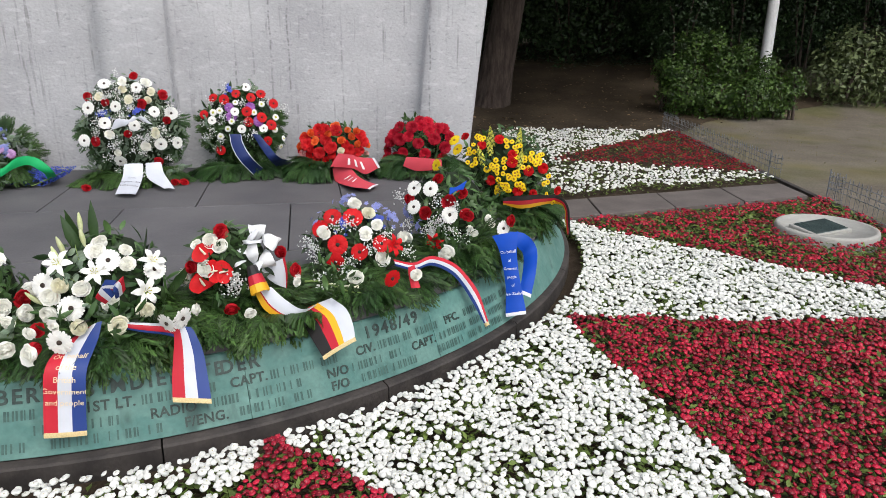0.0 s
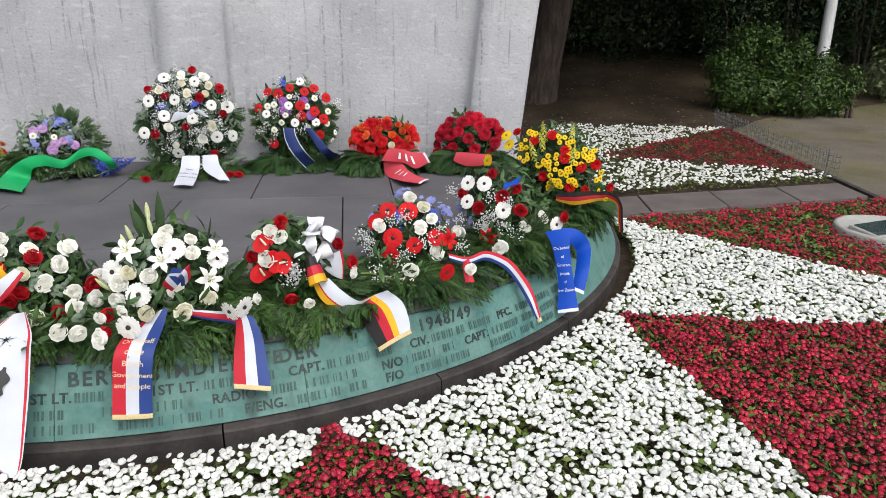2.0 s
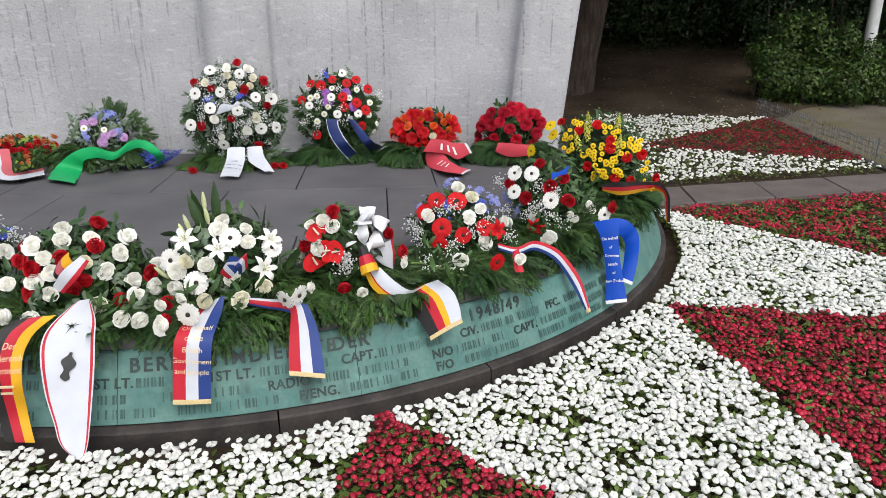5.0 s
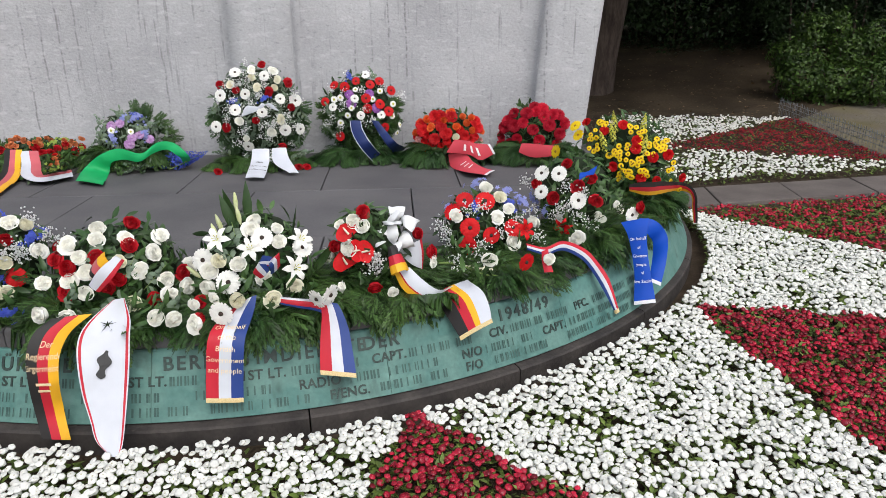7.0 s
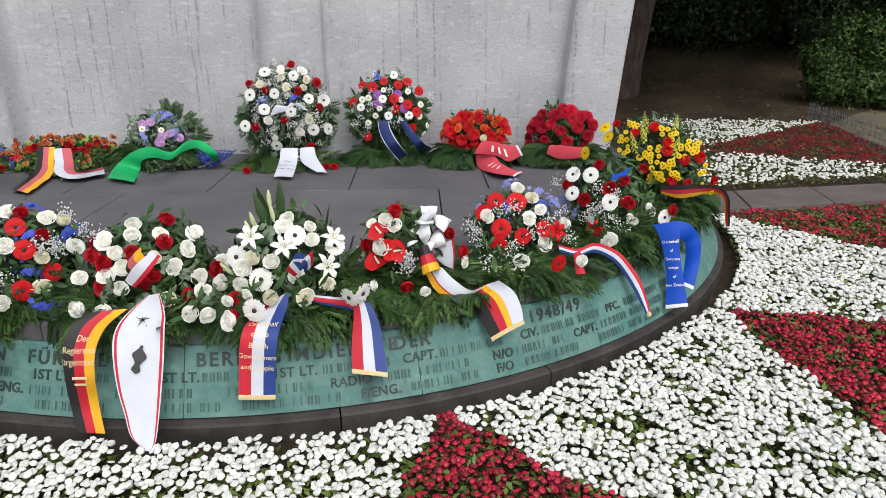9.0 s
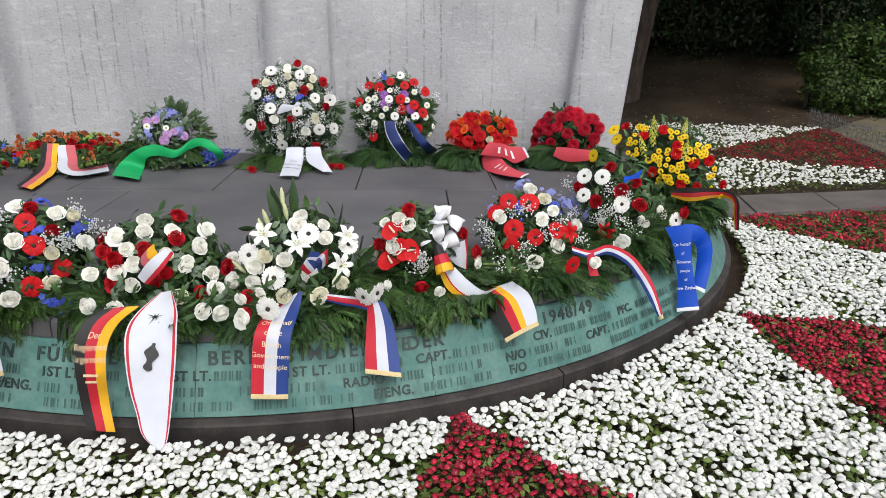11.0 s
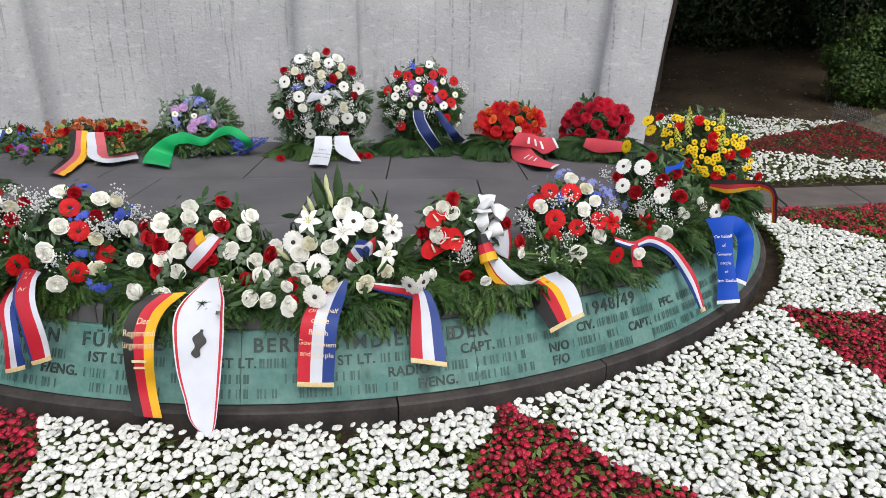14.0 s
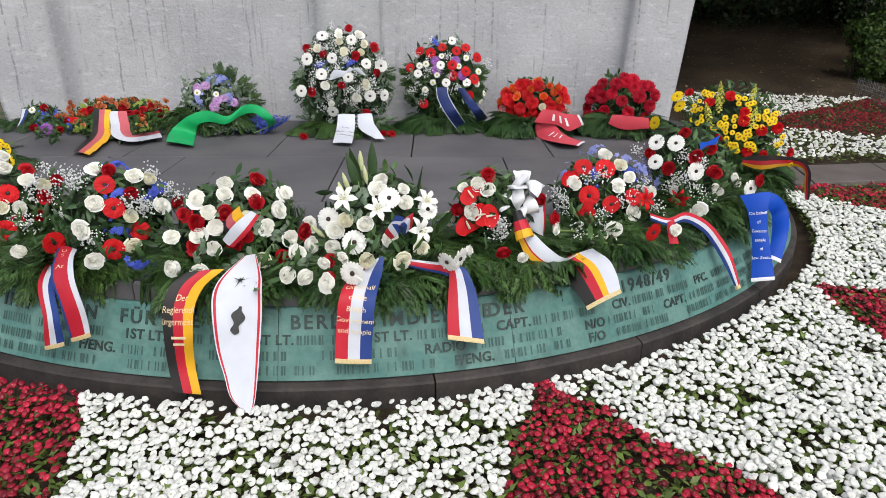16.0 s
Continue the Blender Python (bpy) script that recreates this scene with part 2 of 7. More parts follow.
M = {
    "concrete": concrete(),
    "slab": surface("dark_stone_slab", (0.082, 0.080, 0.086), (0.112, 0.108, 0.113), rough=0.7, scale=2.2, fine=70, grain=0.14, bump=0.12, vary="object", spread=0.08),
    "kerb": surface("dark_basalt", (0.030, 0.026, 0.025), (0.058, 0.050, 0.046), rough=0.75, scale=9, fine=60, grain=0.35, bump=0.35, vary="object", spread=0.12),
    "joint": surface("joint_mortar", (0.045, 0.044, 0.044), (0.075, 0.073, 0.072), rough=0.9),
    "bronze": stained_bronze(),
    "letter": surface("dark_bronze_letter", (0.025, 0.04, 0.037), (0.045, 0.07, 0.062), rough=0.5, scale=30, fine=120, grain=0.3),
    "soil": surface("dark_garden_soil", (0.032, 0.024, 0.016), (0.058, 0.042, 0.03), rough=0.95, scale=9, fine=70, grain=0.4, bump=0.9, spec=0.1),
    "litter": surface("brown_woodland_soil", (0.036, 0.027, 0.018), (0.072, 0.054, 0.036), rough=0.95, scale=1.1, fine=26, grain=0.4, bump=0.6, spec=0.1),
    "ground": bare_ground(),
    "paving": surface("grey_brown_flagstone", (0.105, 0.089, 0.083), (0.142, 0.122, 0.113), rough=0.85, scale=3, fine=45, grain=0.18, bump=0.2, vary="object", spread=0.08),
    "white_head": surface("white_daisy", (0.80, 0.80, 0.76), (0.86, 0.86, 0.82), rough=0.8, scale=9, fine=260, grain=0.12, vary="island", spread=0.10, through_light=0.25, spec=0.15),
    "red_head": surface("crimson_daisy", (0.20, 0.005, 0.016), (0.38, 0.012, 0.036), rough=0.32, scale=6, fine=300, grain=0.3, vary="island", spread=0.6, through_light=0.1, spec=0.35),
    # same crimson daisies, with the far bed's shade put into the colour
    "shaded_red_head": surface("shaded_crimson_daisy", (0.13, 0.004, 0.010), (0.24, 0.008, 0.018), rough=0.45, scale=6, fine=300, grain=0.25, vary="island", spread=0.5, through_light=0.1, spec=0.25),
    "pale_eye": surface("pale_daisy_eye", (0.52, 0.50, 0.34), (0.60, 0.56, 0.42), rough=0.8),
    # light red dot on crimson heads: their highlight, painted as colour
    "eye": surface("red_daisy_glint", (0.42, 0.05, 0.05), (0.52, 0.10, 0.08), rough=0.5),
    "daisy_leaf": leaf("daisy_leaf", (0.07, 0.115, 0.016), (0.125, 0.175, 0.036)),
    "fir": leaf("fir_green", (0.017, 0.050, 0.012), (0.041, 0.094, 0.023), spread=0.55),
    "thuja": leaf("thuja_green", (0.019, 0.054, 0.011), (0.054, 0.110, 0.023), spread=0.6),
    "ruscus": leaf("dark_glossy_leaf", (0.022, 0.056, 0.016), (0.06, 0.115, 0.036), spread=0.5, rough=0.35),
    "eucalyptus": leaf("grey_green_leaf", (0.10, 0.15, 0.10), (0.16, 0.21, 0.14), spread=0.3),
    # wreath core, darkened so its colour deepens the shade between blooms
    "core": surface("shaded_moss_core", (0.012, 0.02, 0.008), (0.02, 0.035, 0.014), rough=0.95),
    "stem": surface("green_stem", (0.12, 0.20, 0.05), (0.18, 0.26, 0.07), rough=0.6),
    "white": petal("white_petal", (0.86, 0.86, 0.83), (0.89, 0.88, 0.84), spread=0.04),
    "ivory": petal("ivory_petal", (0.88, 0.87, 0.79), (0.90, 0.90, 0.86), spread=0.05),
    "cream": petal("cream_petal", (0.80, 0.77, 0.60), (0.84, 0.82, 0.68), spread=0.06),
    "red": petal("red_petal", (0.52, 0.006, 0.010), (0.62, 0.012, 0.015)),
    "dark_red": petal("dark_red_petal", (0.38, 0.005, 0.012), (0.48, 0.009, 0.018)),
    "scarlet": petal("scarlet_petal", (0.50, 0.010, 0.016), (0.64, 0.022, 0.026), spread=0.2),
    "crimson": petal("crimson_petal", (0.40, 0.006, 0.024), (0.54, 0.016, 0.040), spread=0.25),
    "apricot": petal("apricot_petal", (0.48, 0.11, 0.04), (0.58, 0.22, 0.09), spread=0.3),
    "orange": petal("orange_petal", (0.72, 0.10, 0.02), (0.80, 0.19, 0.05)),
    "pink": petal("pink_petal", (0.62, 0.22, 0.22), (0.70, 0.40, 0.38)),
    "yellow": petal("yellow_petal", (0.80, 0.54, 0.004), (0.86, 0.64, 0.02)),
    "bud_green": petal("greenish_bud", (0.55, 0.60, 0.30), (0.70, 0.72, 0.46)),
    "lime": petal("lime_floret", (0.52, 0.52, 0.06), (0.62, 0.60, 0.12)),
    "blue": petal("blue_petal", (0.05, 0.08, 0.46), (0.10, 0.15, 0.60)),
    "pale_blue": petal("pale_blue_petal", (0.22, 0.26, 0.58), (0.34, 0.36, 0.66)),
    "lilac": petal("lilac_petal", (0.40, 0.20, 0.46), (0.56, 0.36, 0.60)),
    "spray_green": petal("fresh_green_floret", (0.20, 0.30, 0.05), (0.32, 0.40, 0.09)),
    "s_rose": satin("pale_red_satin", (0.52, 0.11, 0.13)),
    "violet": petal("violet_petal", (0.24, 0.07, 0.34), (0.38, 0.16, 0.48)),
    "dark_eye": surface("dark_flower_eye", (0.03, 0.02, 0.015), (0.06, 0.04, 0.03), rough=0.8),
    "gold_eye": surface("gold_flower_eye", (0.36, 0.20, 0.02), (0.26, 0.13, 0.015), rough=0.8),
    "gyp": surface("tiny_white_bloom", (0.76, 0.77, 0.76), (0.80, 0.80, 0.80), rough=0.7, vary="island", spread=0.1, through_light=0.2),
    "s_white": satin("white_satin", (0.57, 0.59, 0.65)),
    "s_red": satin("red_satin", (0.48, 0.018, 0.035)),
    "s_blue": satin("blue_satin", (0.022, 0.050, 0.21)),
    "s_royal": satin("royal_blue_satin", (0.003, 0.06, 0.42)),
    "s_navy": satin("navy_satin", (0.012, 0.025, 0.11)),
    "s_snow": satin("snow_white_satin", (0.80, 0.81, 0.83)),
    "s_black": satin("black_satin", (0.022, 0.02, 0.02)),
    "s_gold": satin("gold_satin", (0.76, 0.40, 0.02)),
    "s_green": satin("green_satin", (0.01, 0.35, 0.11)),
    "s_pink": satin("rose_red_satin", (0.56, 0.06, 0.085)),
    "fringe": surface("gold_fringe", (0.55, 0.42, 0.20), (0.65, 0.52, 0.28), rough=0.6, scale=200, fine=500, grain=0.35),
    "white_fringe": surface("white_fringe", (0.6, 0.62, 0.66), (0.75, 0.75, 0.78), rough=0.7, scale=200, fine=500, grain=0.3),
    "print_gold": surface("gold_print", (0.70, 0.55, 0.34), (0.78, 0.64, 0.42), rough=0.45),
    "print_white": surface("white_print", (0.75, 0.75, 0.75), (0.8, 0.8, 0.8), rough=0.5),
    "print_black": surface("black_print", (0.02, 0.02, 0.022), (0.03, 0.03, 0.03), rough=0.5),
    "wire": surface("galvanised_wire", (0.22, 0.235, 0.26), (0.14, 0.15, 0.17), rough=0.5, metal=0.3, fine=90, grain=0.25),
    "pole": surface("pale_painted_pole", (0.60, 0.61, 0.62), (0.68, 0.68, 0.69), rough=0.5, scale=2, stretch=(1, 1, 0.3)),
    "bark": surface("furrowed_bark", (0.036, 0.026, 0.021), (0.085, 0.063, 0.053), rough=0.95, scale=5, fine=22, grain=0.45, bump=1.0, stretch=(3, 3, 0.6)),
    "bush": leaf("bush_leaf", (0.018, 0.044, 0.007), (0.062, 0.114, 0.018), spread=0.55),
    "dull_bush": leaf("dull_bush_leaf", (0.06, 0.085, 0.03), (0.11, 0.135, 0.055), spread=0.4),
    # near-black green: part of the wood's shade is put into this colour
    "wood_leaf": leaf("shaded_woodland_leaf", (0.010, 0.026, 0.007), (0.024, 0.050, 0.013), spread=0.4),
    "faint_letter": surface("worn_bronze_letter", (0.038, 0.085, 0.076), (0.062, 0.122, 0.108), rough=0.55, scale=20, fine=120, grain=0.3),
    "dead_leaf": surface("dry_leaf", (0.13, 0.085, 0.05), (0.20, 0.14, 0.085), rough=0.9, vary="island", spread=0.5),
    "dry_grass": leaf("dry_grass", (0.15, 0.135, 0.045), (0.22, 0.19, 0.075)),
    "lid": surface("weathered_cast_concrete", (0.29, 0.285, 0.265), (0.37, 0.362, 0.335), rough=0.85, scale=5, fine=60, grain=0.15, bump=0.15),
    "glass_plate": surface("dark_lamp_glass", (0.03, 0.045, 0.045), (0.05, 0.07, 0.068), rough=0.25, spec=0.5),
}


# ---------------------------------------------------------------- mesh tools
def tri_mesh(name, v, f, mats, index=None, smooth=True):
    """A mesh of triangles from arrays."""
    v, f = np.asarray(v, "f"), np.asarray(f, "i")
    me = bpy.data.meshes.new(name)
    me.vertices.add(len(v)), me.loops.add(f.size), me.polygons.add(len(f))
    me.vertices.foreach_set("co", v.ravel())
    me.loops.foreach_set("vertex_index", f.ravel())
    me.polygons.foreach_set("loop_start", np.arange(0, f.size, 3, dtype="i"))
    me.polygons.foreach_set("use_smooth", np.full(len(f), smooth))
    for m in mats:
        me.materials.append(M[m])
    if index is not None:
        me.polygons.foreach_set("material_index", np.asarray(index, "i"))
    me.update(calc_edges=True)
    me.validate()
    return me


def join(*templates):
    """Templates (v, f, index) put together into one."""
    vs, fs, ix, n = [], [], [], 0
    for v, f, i in templates:
        vs.append(np.asarray(v, float)), fs.append(np.asarray(f, int) + n), ix.append(np.broadcast_to(np.asarray(i, int), len(f)))
        n += len(v)
    return np.concatenate(vs), np.concatenate(fs), np.concatenate(ix)


def stamp(template, mats):
    """A template repeated at each of n 4 x 4 matrices."""
    v, f, i = template
    mats = np.asarray(mats, float)
    n = len(mats)
    i = np.broadcast_to(np.asarray(i, int), len(f))
    vv = np.einsum("nij,vj->nvi", mats[:, :3, :3], v) + mats[:, None, :3, 3]
    ff = np.asarray(f)[None] + (np.arange(n) * len(v))[:, None, None]
    return vv.reshape(-1, 3), ff.reshape(-1, 3), np.tile(i, n)


def turned(template, m):
    v, f, i = template
    m = np.array(m)
    return np.asarray(v) @ m[:3, :3].T + m[:3, 3], f, i


def frames(points, normals, spin, size):
    """n matrices at points, z along the normals, turned by spin about them, scaled."""
    p, z = np.asarray(points, float), np.asarray(normals, float)
    z = z / np.linalg.norm(z, axis=1, keepdims=True)
    ref = np.where(np.abs(z[:, 2:3]) > 0.9, [[0.0, 1, 0]], [[0.0, 0, 1]])
    x = np.cross(ref, z)
    x /= np.linalg.norm(x, axis=1, keepdims=True)
    y = np.cross(z, x)
    c, s = np.cos(spin)[:, None], np.sin(spin)[:, None]
    x, y = c * x + s * y, c * y - s * x
    out = np.zeros((len(p), 4, 4))
    k = np.broadcast_to(np.asarray(size, float), len(p))[:, None]
    out[:, :3, 0], out[:, :3, 1], out[:, :3, 2], out[:, :3, 3], out[:, 3, 3] = x * k, y * k, z * k, p, 1
    return out


def sheet(rows):
    """A strip of quads (as triangles) through a grid of points, rows x columns."""
    g = np.asarray(rows, float)
    r, c = g.shape[:2]
    k = np.arange(r * c).reshape(r, c)
    a, b, d, e = k[:-1, :-1].ravel(), k[:-1, 1:].ravel(), k[1:, 1:].ravel(), k[1:, :-1].ravel()
    return g.reshape(-1, 3), np.concatenate([np.stack([a, b, d], 1), np.stack([a, d, e], 1)]), 0


def tube(points, radii, sides=6):
    """A round rod through points."""
    pts = np.asarray(points, float)
    t = np.gradient(pts, axis=0)
    t /= np.linalg.norm(t, axis=1, keepdims=True)
    ref = np.array([0.0, 0, 1]) if abs(t[0, 2]) < 0.8 else np.array([1.0, 0, 0])
    x = np.cross(t, ref)
    x /= np.linalg.norm(x, axis=1, keepdims=True)
    y = np.cross(t, x)
    a = np.linspace(0, 2 * np.pi, sides + 1)
    r = np.broadcast_to(np.asarray(radii, float), len(pts))[:, None, None]
    g = pts[:, None] + r * (np.cos(a)[None, :, None] * x[:, None] + np.sin(a)[None, :, None] * y[:, None])
    return sheet(g)


def lathe(profile, sides=16):
    a = np.linspace(0, 2 * np.pi, sides + 1)
    return sheet([[(r * math.cos(t), r * math.sin(t), z) for t in a] for r, z in profile])


def prism(poly, z0, z1, bevel=0.004):
    """A convex flat stone: outline, underside and top, with a small chamfer round the top."""
    p = np.asarray(poly, float)
    c = p.mean(0)
    d = c - p
    q = p + d / np.linalg.norm(d, axis=1, keepdims=True) * bevel
    n = len(p)
    v = np.concatenate([np.c_[p, np.full(n, z0)], np.c_[p, np.full(n, z1 - bevel)], np.c_[q, np.full(n, z1)]])
    f = []
    for k in range(2):
        for i in range(n):
            j = (i + 1) % n
            f += [(k * n + i, k * n + j, k * n + n + j), (k * n + i, k * n + n + j, k * n + n + i)]
    f += [(2 * n, 2 * n + i, 2 * n + i + 1) for i in range(1, n - 1)] + [(0, i + 1, i) for i in range(1, n - 1)]
    return v, np.array(f), 0


def clip(poly, inside):
    """A convex outline cut by half planes (point, normal pointing inwards)."""
    for p0, nrm in inside:
        out = []
        for a, b in zip(poly, poly[1:] + poly[:1]):
            da, db = (a[0] - p0[0]) * nrm[0] + (a[1] - p0[1]) * nrm[1], (b[0] - p0[0]) * nrm[0] + (b[1] - p0[1]) * nrm[1]
            if da >= 0:
                out.append(a)
            if da * db < 0:
                s = da / (da - db)
                out.append((a[0] + s * (b[0] - a[0]), a[1] + s * (b[1] - a[1])))
        poly = out
        if len(poly) < 3:
            return []
    return poly


def part(name, template, mats, parent=None, label="", smooth=True):
    """Links a template as one mesh object under a thing or part."""
    v, f, i = template
    ob = new(name, tri_mesh(name, v, f, [mats] if isinstance(mats, str) else mats, np.broadcast_to(np.asarray(i, int), len(f)), smooth))
    if parent:
        ob.parent = parent
    return tagged(ob, label)


def piece(name, mesh, parent, m=None):
    """A further object on a mesh that others share."""
    ob = new(name, mesh)
    ob.parent = parent
    if m is not None:
        ob.matrix_basis = m
    return ob


rng = np.random.default_rng(7)

# ---------------------------------------------------------------- plan of the memorial
CX, CY, TURNED = -2.2, 5.12, radians(11.0)        # centre of the round base, turn of the wall
RIM, FOOT, BAND_R = 2.96, 3.13, 3.095             # radii: top edge, kerb, bronze band's lower edge
TOP, BAND_LOW, BAND_TOP = 0.53, 0.20, 0.445       # heights
LAMP = (3.21, 5.54)                                # the lamp pit in the red bed
YELLOW_AT = (-4.10, 3.55, 0.62)                    # a wreath lying far out on the base
STALK = ((-0.61, 2.86, 0.60), (-0.345, 2.81, 0.575))
MIDST = Vector((-0.33, 0.02, 1.63))


def grown(k):
    """Enlarges the drawing by k, seen from the middle of the walk."""
    return Matrix.Translation(MIDST) @ Matrix.Diagonal((k, k, k, 1)) @ Matrix.Translation(-MIDST)


SITE, WALL_SITE = grown(1.05), grown(1.022)       # the memorial's drawing brought to its true size and place
LOCAL = pose(CX, CY, 0, 0, 0, 11.0)               # frame of the memorial: x along the wall, y into it


def arc(r, deg, z):
    return (CX + r * math.cos(radians(deg)), CY + r * math.sin(radians(deg)), z)


def ground_height(x, y):
    """Flat round the beds, a low bank under the trees behind."""
    s = np.clip((y - 11.6) / 9.0, 0, 1)
    return 1.15 * s * s * (3 - 2 * s) * 0.9


xs = np.concatenate([[-400, -120, -40, -20], np.linspace(-12, 14, 53), [20, 40, 120, 400]])
ys = np.concatenate([[-400, -120, -40, -15], np.linspace(-6, 28, 69), [40, 120, 400]])
gx, gy = np.meshgrid(xs, ys)
ground = part("ground", sheet(np.stack([gx, gy, ground_height(gx, gy)], 2)), "ground")
tagged(ground, "trodden sandy ground with thin dry grass", "ground", kind="structure")
gx, gy = np.meshgrid(np.linspace(-6, 3.55, 40), np.linspace(11.0, 27.5, 60))
edge = 3.3 + 4.5 * np.clip((gy - 11.5) / 3, 0, 1) + 0.35 * np.sin(gy * 2.3)
gx = -6 + (gx + 6) / 9.55 * (edge + 6)
woods_floor = part("woodland_floor", sheet(np.stack([gx, gy, ground_height(gx, gy) + 0.008], 2)), "litter")
tagged(woods_floor, "bare brown soil with litter under the trees", "soil", kind="structure")

# ---------------------------------------------------------------- the monument's wall
RIBS = ((-3.05, -2.50, -0.04), (-0.37, 0.13, 0.0), (2.13, 2.60, 0.10))      # left, right at the foot, lean outwards per metre of height


def monument_wall():
    """A tall concrete slab with three proud ribs and two shallow scooped panels between them."""
    heights = np.concatenate([np.linspace(0.0, 3.2, 33), np.linspace(3.5, 7.5, 6)])
    rows = []
    for z in heights:
        h = z - 0.75
        l0, l1 = RIBS[0][0] + RIBS[0][2] * 2.4 * h, RIBS[0][1] + RIBS[0][2] * h
        m0, m1 = RIBS[1][0], RIBS[1][1]
        r0, r1 = RIBS[2][0] + 0.09 * h, RIBS[2][1] + RIBS[2][2] * h
        row = [(l0, 1.75), (l0, 0.53), (l0 + 0.03, 0.50)]
        row += [(x, 0.50) for x in np.linspace(l0 + 0.06, l1, 5)]
        for a, b in ((l1, m0), (m1, r0)):
            for s in (0.003, 0.007, 0.013, 0.022, 0.035, 0.055, 0.09, 0.14, 0.2, 0.3, 0.4, 0.5, 0.6, 0.7, 0.8, 0.86, 0.91, 0.945, 0.965, 0.978, 0.987, 0.993, 0.997):
                e = min(s, 1 - s)
                d = 0.50 + (0.30 if a == l1 and s < 0.5 else 0.16) * (1 - math.exp(-e / (0.011 if a == l1 and s < 0.5 else 0.005))) + 0.03 * math.sin(math.pi * s)
                row.append((a + s * (b - a), d))
            stop = (m0, m1) if a == l1 else (r0, r1 - 0.06)
            row += [(x, 0.50) for x in np.linspace(*stop, 5)]
        row += [(r1 - 0.03, 0.50), (r1, 0.53), (r1, 1.75), (l0, 1.75)]
        rows.append([(x, y + 0.006 * noise.noise((x * 0.9, z * 2.2, y)), z) for x, y in row])
    wall = part("wall_memorial", join(sheet(rows)), "concrete")
    wall.matrix_basis = WALL_SITE @ LOCAL
    cap = rows[-1]
    bm = bmesh.new()
    bm.from_mesh(wall.data)
    bm.verts.ensure_lookup_table()
    n = len(cap)
    bmesh.ops.remove_doubles(bm, verts=bm.verts, dist=0.0005)
    bmesh.ops.holes_fill(bm, edges=[e for e in bm.edges if e.is_boundary], sides=0)
    bmesh.ops.recalc_face_normals(bm, faces=bm.faces)
    bm.to_mesh(wall.data)
    bm.free()
    return tagged(wall, "tall pale board-marked concrete wall with ribs and dirt runs", "wall", kind="structure")


monument_wall()

# ---------------------------------------------------------------- the round base
base = new("platform")
base.matrix_basis = SITE
tagged(base, "round dark stone base ringed by an inscribed bronze band", "plinth")
inner = [arc(RIM - 0.01, d, 0) for d in np.linspace(-180, 180, 129)[:-1]]
part("core", join(sheet([[(*p[:2], z) for p in inner + inner[:1]] for z in (0.0, TOP - 0.07)]),
                  (np.array([(CX, CY, TOP - 0.07)] + [(*p[:2], TOP - 0.07) for p in inner]),
                   np.array([(0, i + 1, (i + 1) % 128 + 1) for i in range(128)]), 0)), "joint", base)


def ring_stone(a0, a1, profile, steps=10):
    """A stone or plate bent round the base between two angles, with a closed outline of (radius, height)."""
    loop = profile + profile[:1]
    body = sheet([[arc(r, d, z) for r, z in loop] for d in np.linspace(a0, a1, steps)])
    ends = []
    for d in (a0, a1):
        v = np.array([arc(r, d, z) for r, z in profile])
        ends.append((v, np.array([(0, i, i + 1) for i in range(1, len(v) - 1)]), 0))
    return join(body, *ends)


STEP = 17.1
for k in range(-9, 5):                              # kerb stones under the band
    a = -68.2 + STEP * k
    part("kerb_stone", ring_stone(a + 0.06, a + STEP - 0.06, [(2.8, 0.0), (FOOT, 0.0), (FOOT, 0.178), (FOOT - 0.008, 0.186), (BAND_R - 0.02, 0.196), (2.8, 0.196)]), "kerb", base, smooth=False)
for k in range(-9, 5):                              # slanting bronze plates
    a = -62.0 + STEP * k
    part("bronze_plate", ring_stone(a + 0.02, a + STEP - 0.02, [(2.9, 0.20), (BAND_R - 0.004, 0.198), (BAND_R, 0.202), (RIM + 0.028, BAND_TOP), (RIM + 0.02, BAND_TOP + 0.006), (2.85, BAND_TOP)]), "bronze", base,
         "verdigris bronze plate with raised lettering", smooth=False)
for k in range(-9, 5):                              # stones of the rim above the band
    a = -73.0 + STEP * k
    part("rim_stone", ring_stone(a + 0.06, a + STEP - 0.06, [(2.62, BAND_TOP + 0.008), (RIM + 0.012, BAND_TOP + 0.008), (RIM + 0.012, TOP - 0.012), (RIM, TOP), (2.62, TOP)]), "slab", base, smooth=False)

disc = [((CX + 2.618 * math.cos(t), CY + 2.618 * math.sin(t)), (-math.cos(t), -math.sin(t))) for t in np.linspace(0, 2 * math.pi, 65)[:-1]]
ca, sa = math.cos(TURNED), math.sin(TURNED)
for y0, y1, first, width in ((-3.0, -1.85, -0.5, 1.05), (-1.85, -0.825, -0.01, 1.05), (-0.825, 0.75, 0.43, 0.955)):
    for k in range(-4, 5):
        x0 = first + width * k
        box = [(x0 + 0.0035, y0 + 0.003), (x0 + width - 0.0035, y0 + 0.003), (x0 + width - 0.0035, y1 - 0.003), (x0 + 0.0035, y1 - 0.003)]
        outline = clip([(CX + ca * x - sa * y, CY + sa * x + ca * y) for x, y in box], disc)
        if len(outline) > 2:
            part("slab", prism(outline, TOP - 0.06, TOP + 0.001 * rng.random(), 0.004), "slab", base, smooth=False)

# ---------------------------------------------------------------- flower beds
def side(x, y, a, b):
    """Positive to the left of the line from a to b."""
    return (b[0] - a[0]) * (y - a[1]) - (b[1] - a[1]) * (x - a[0])


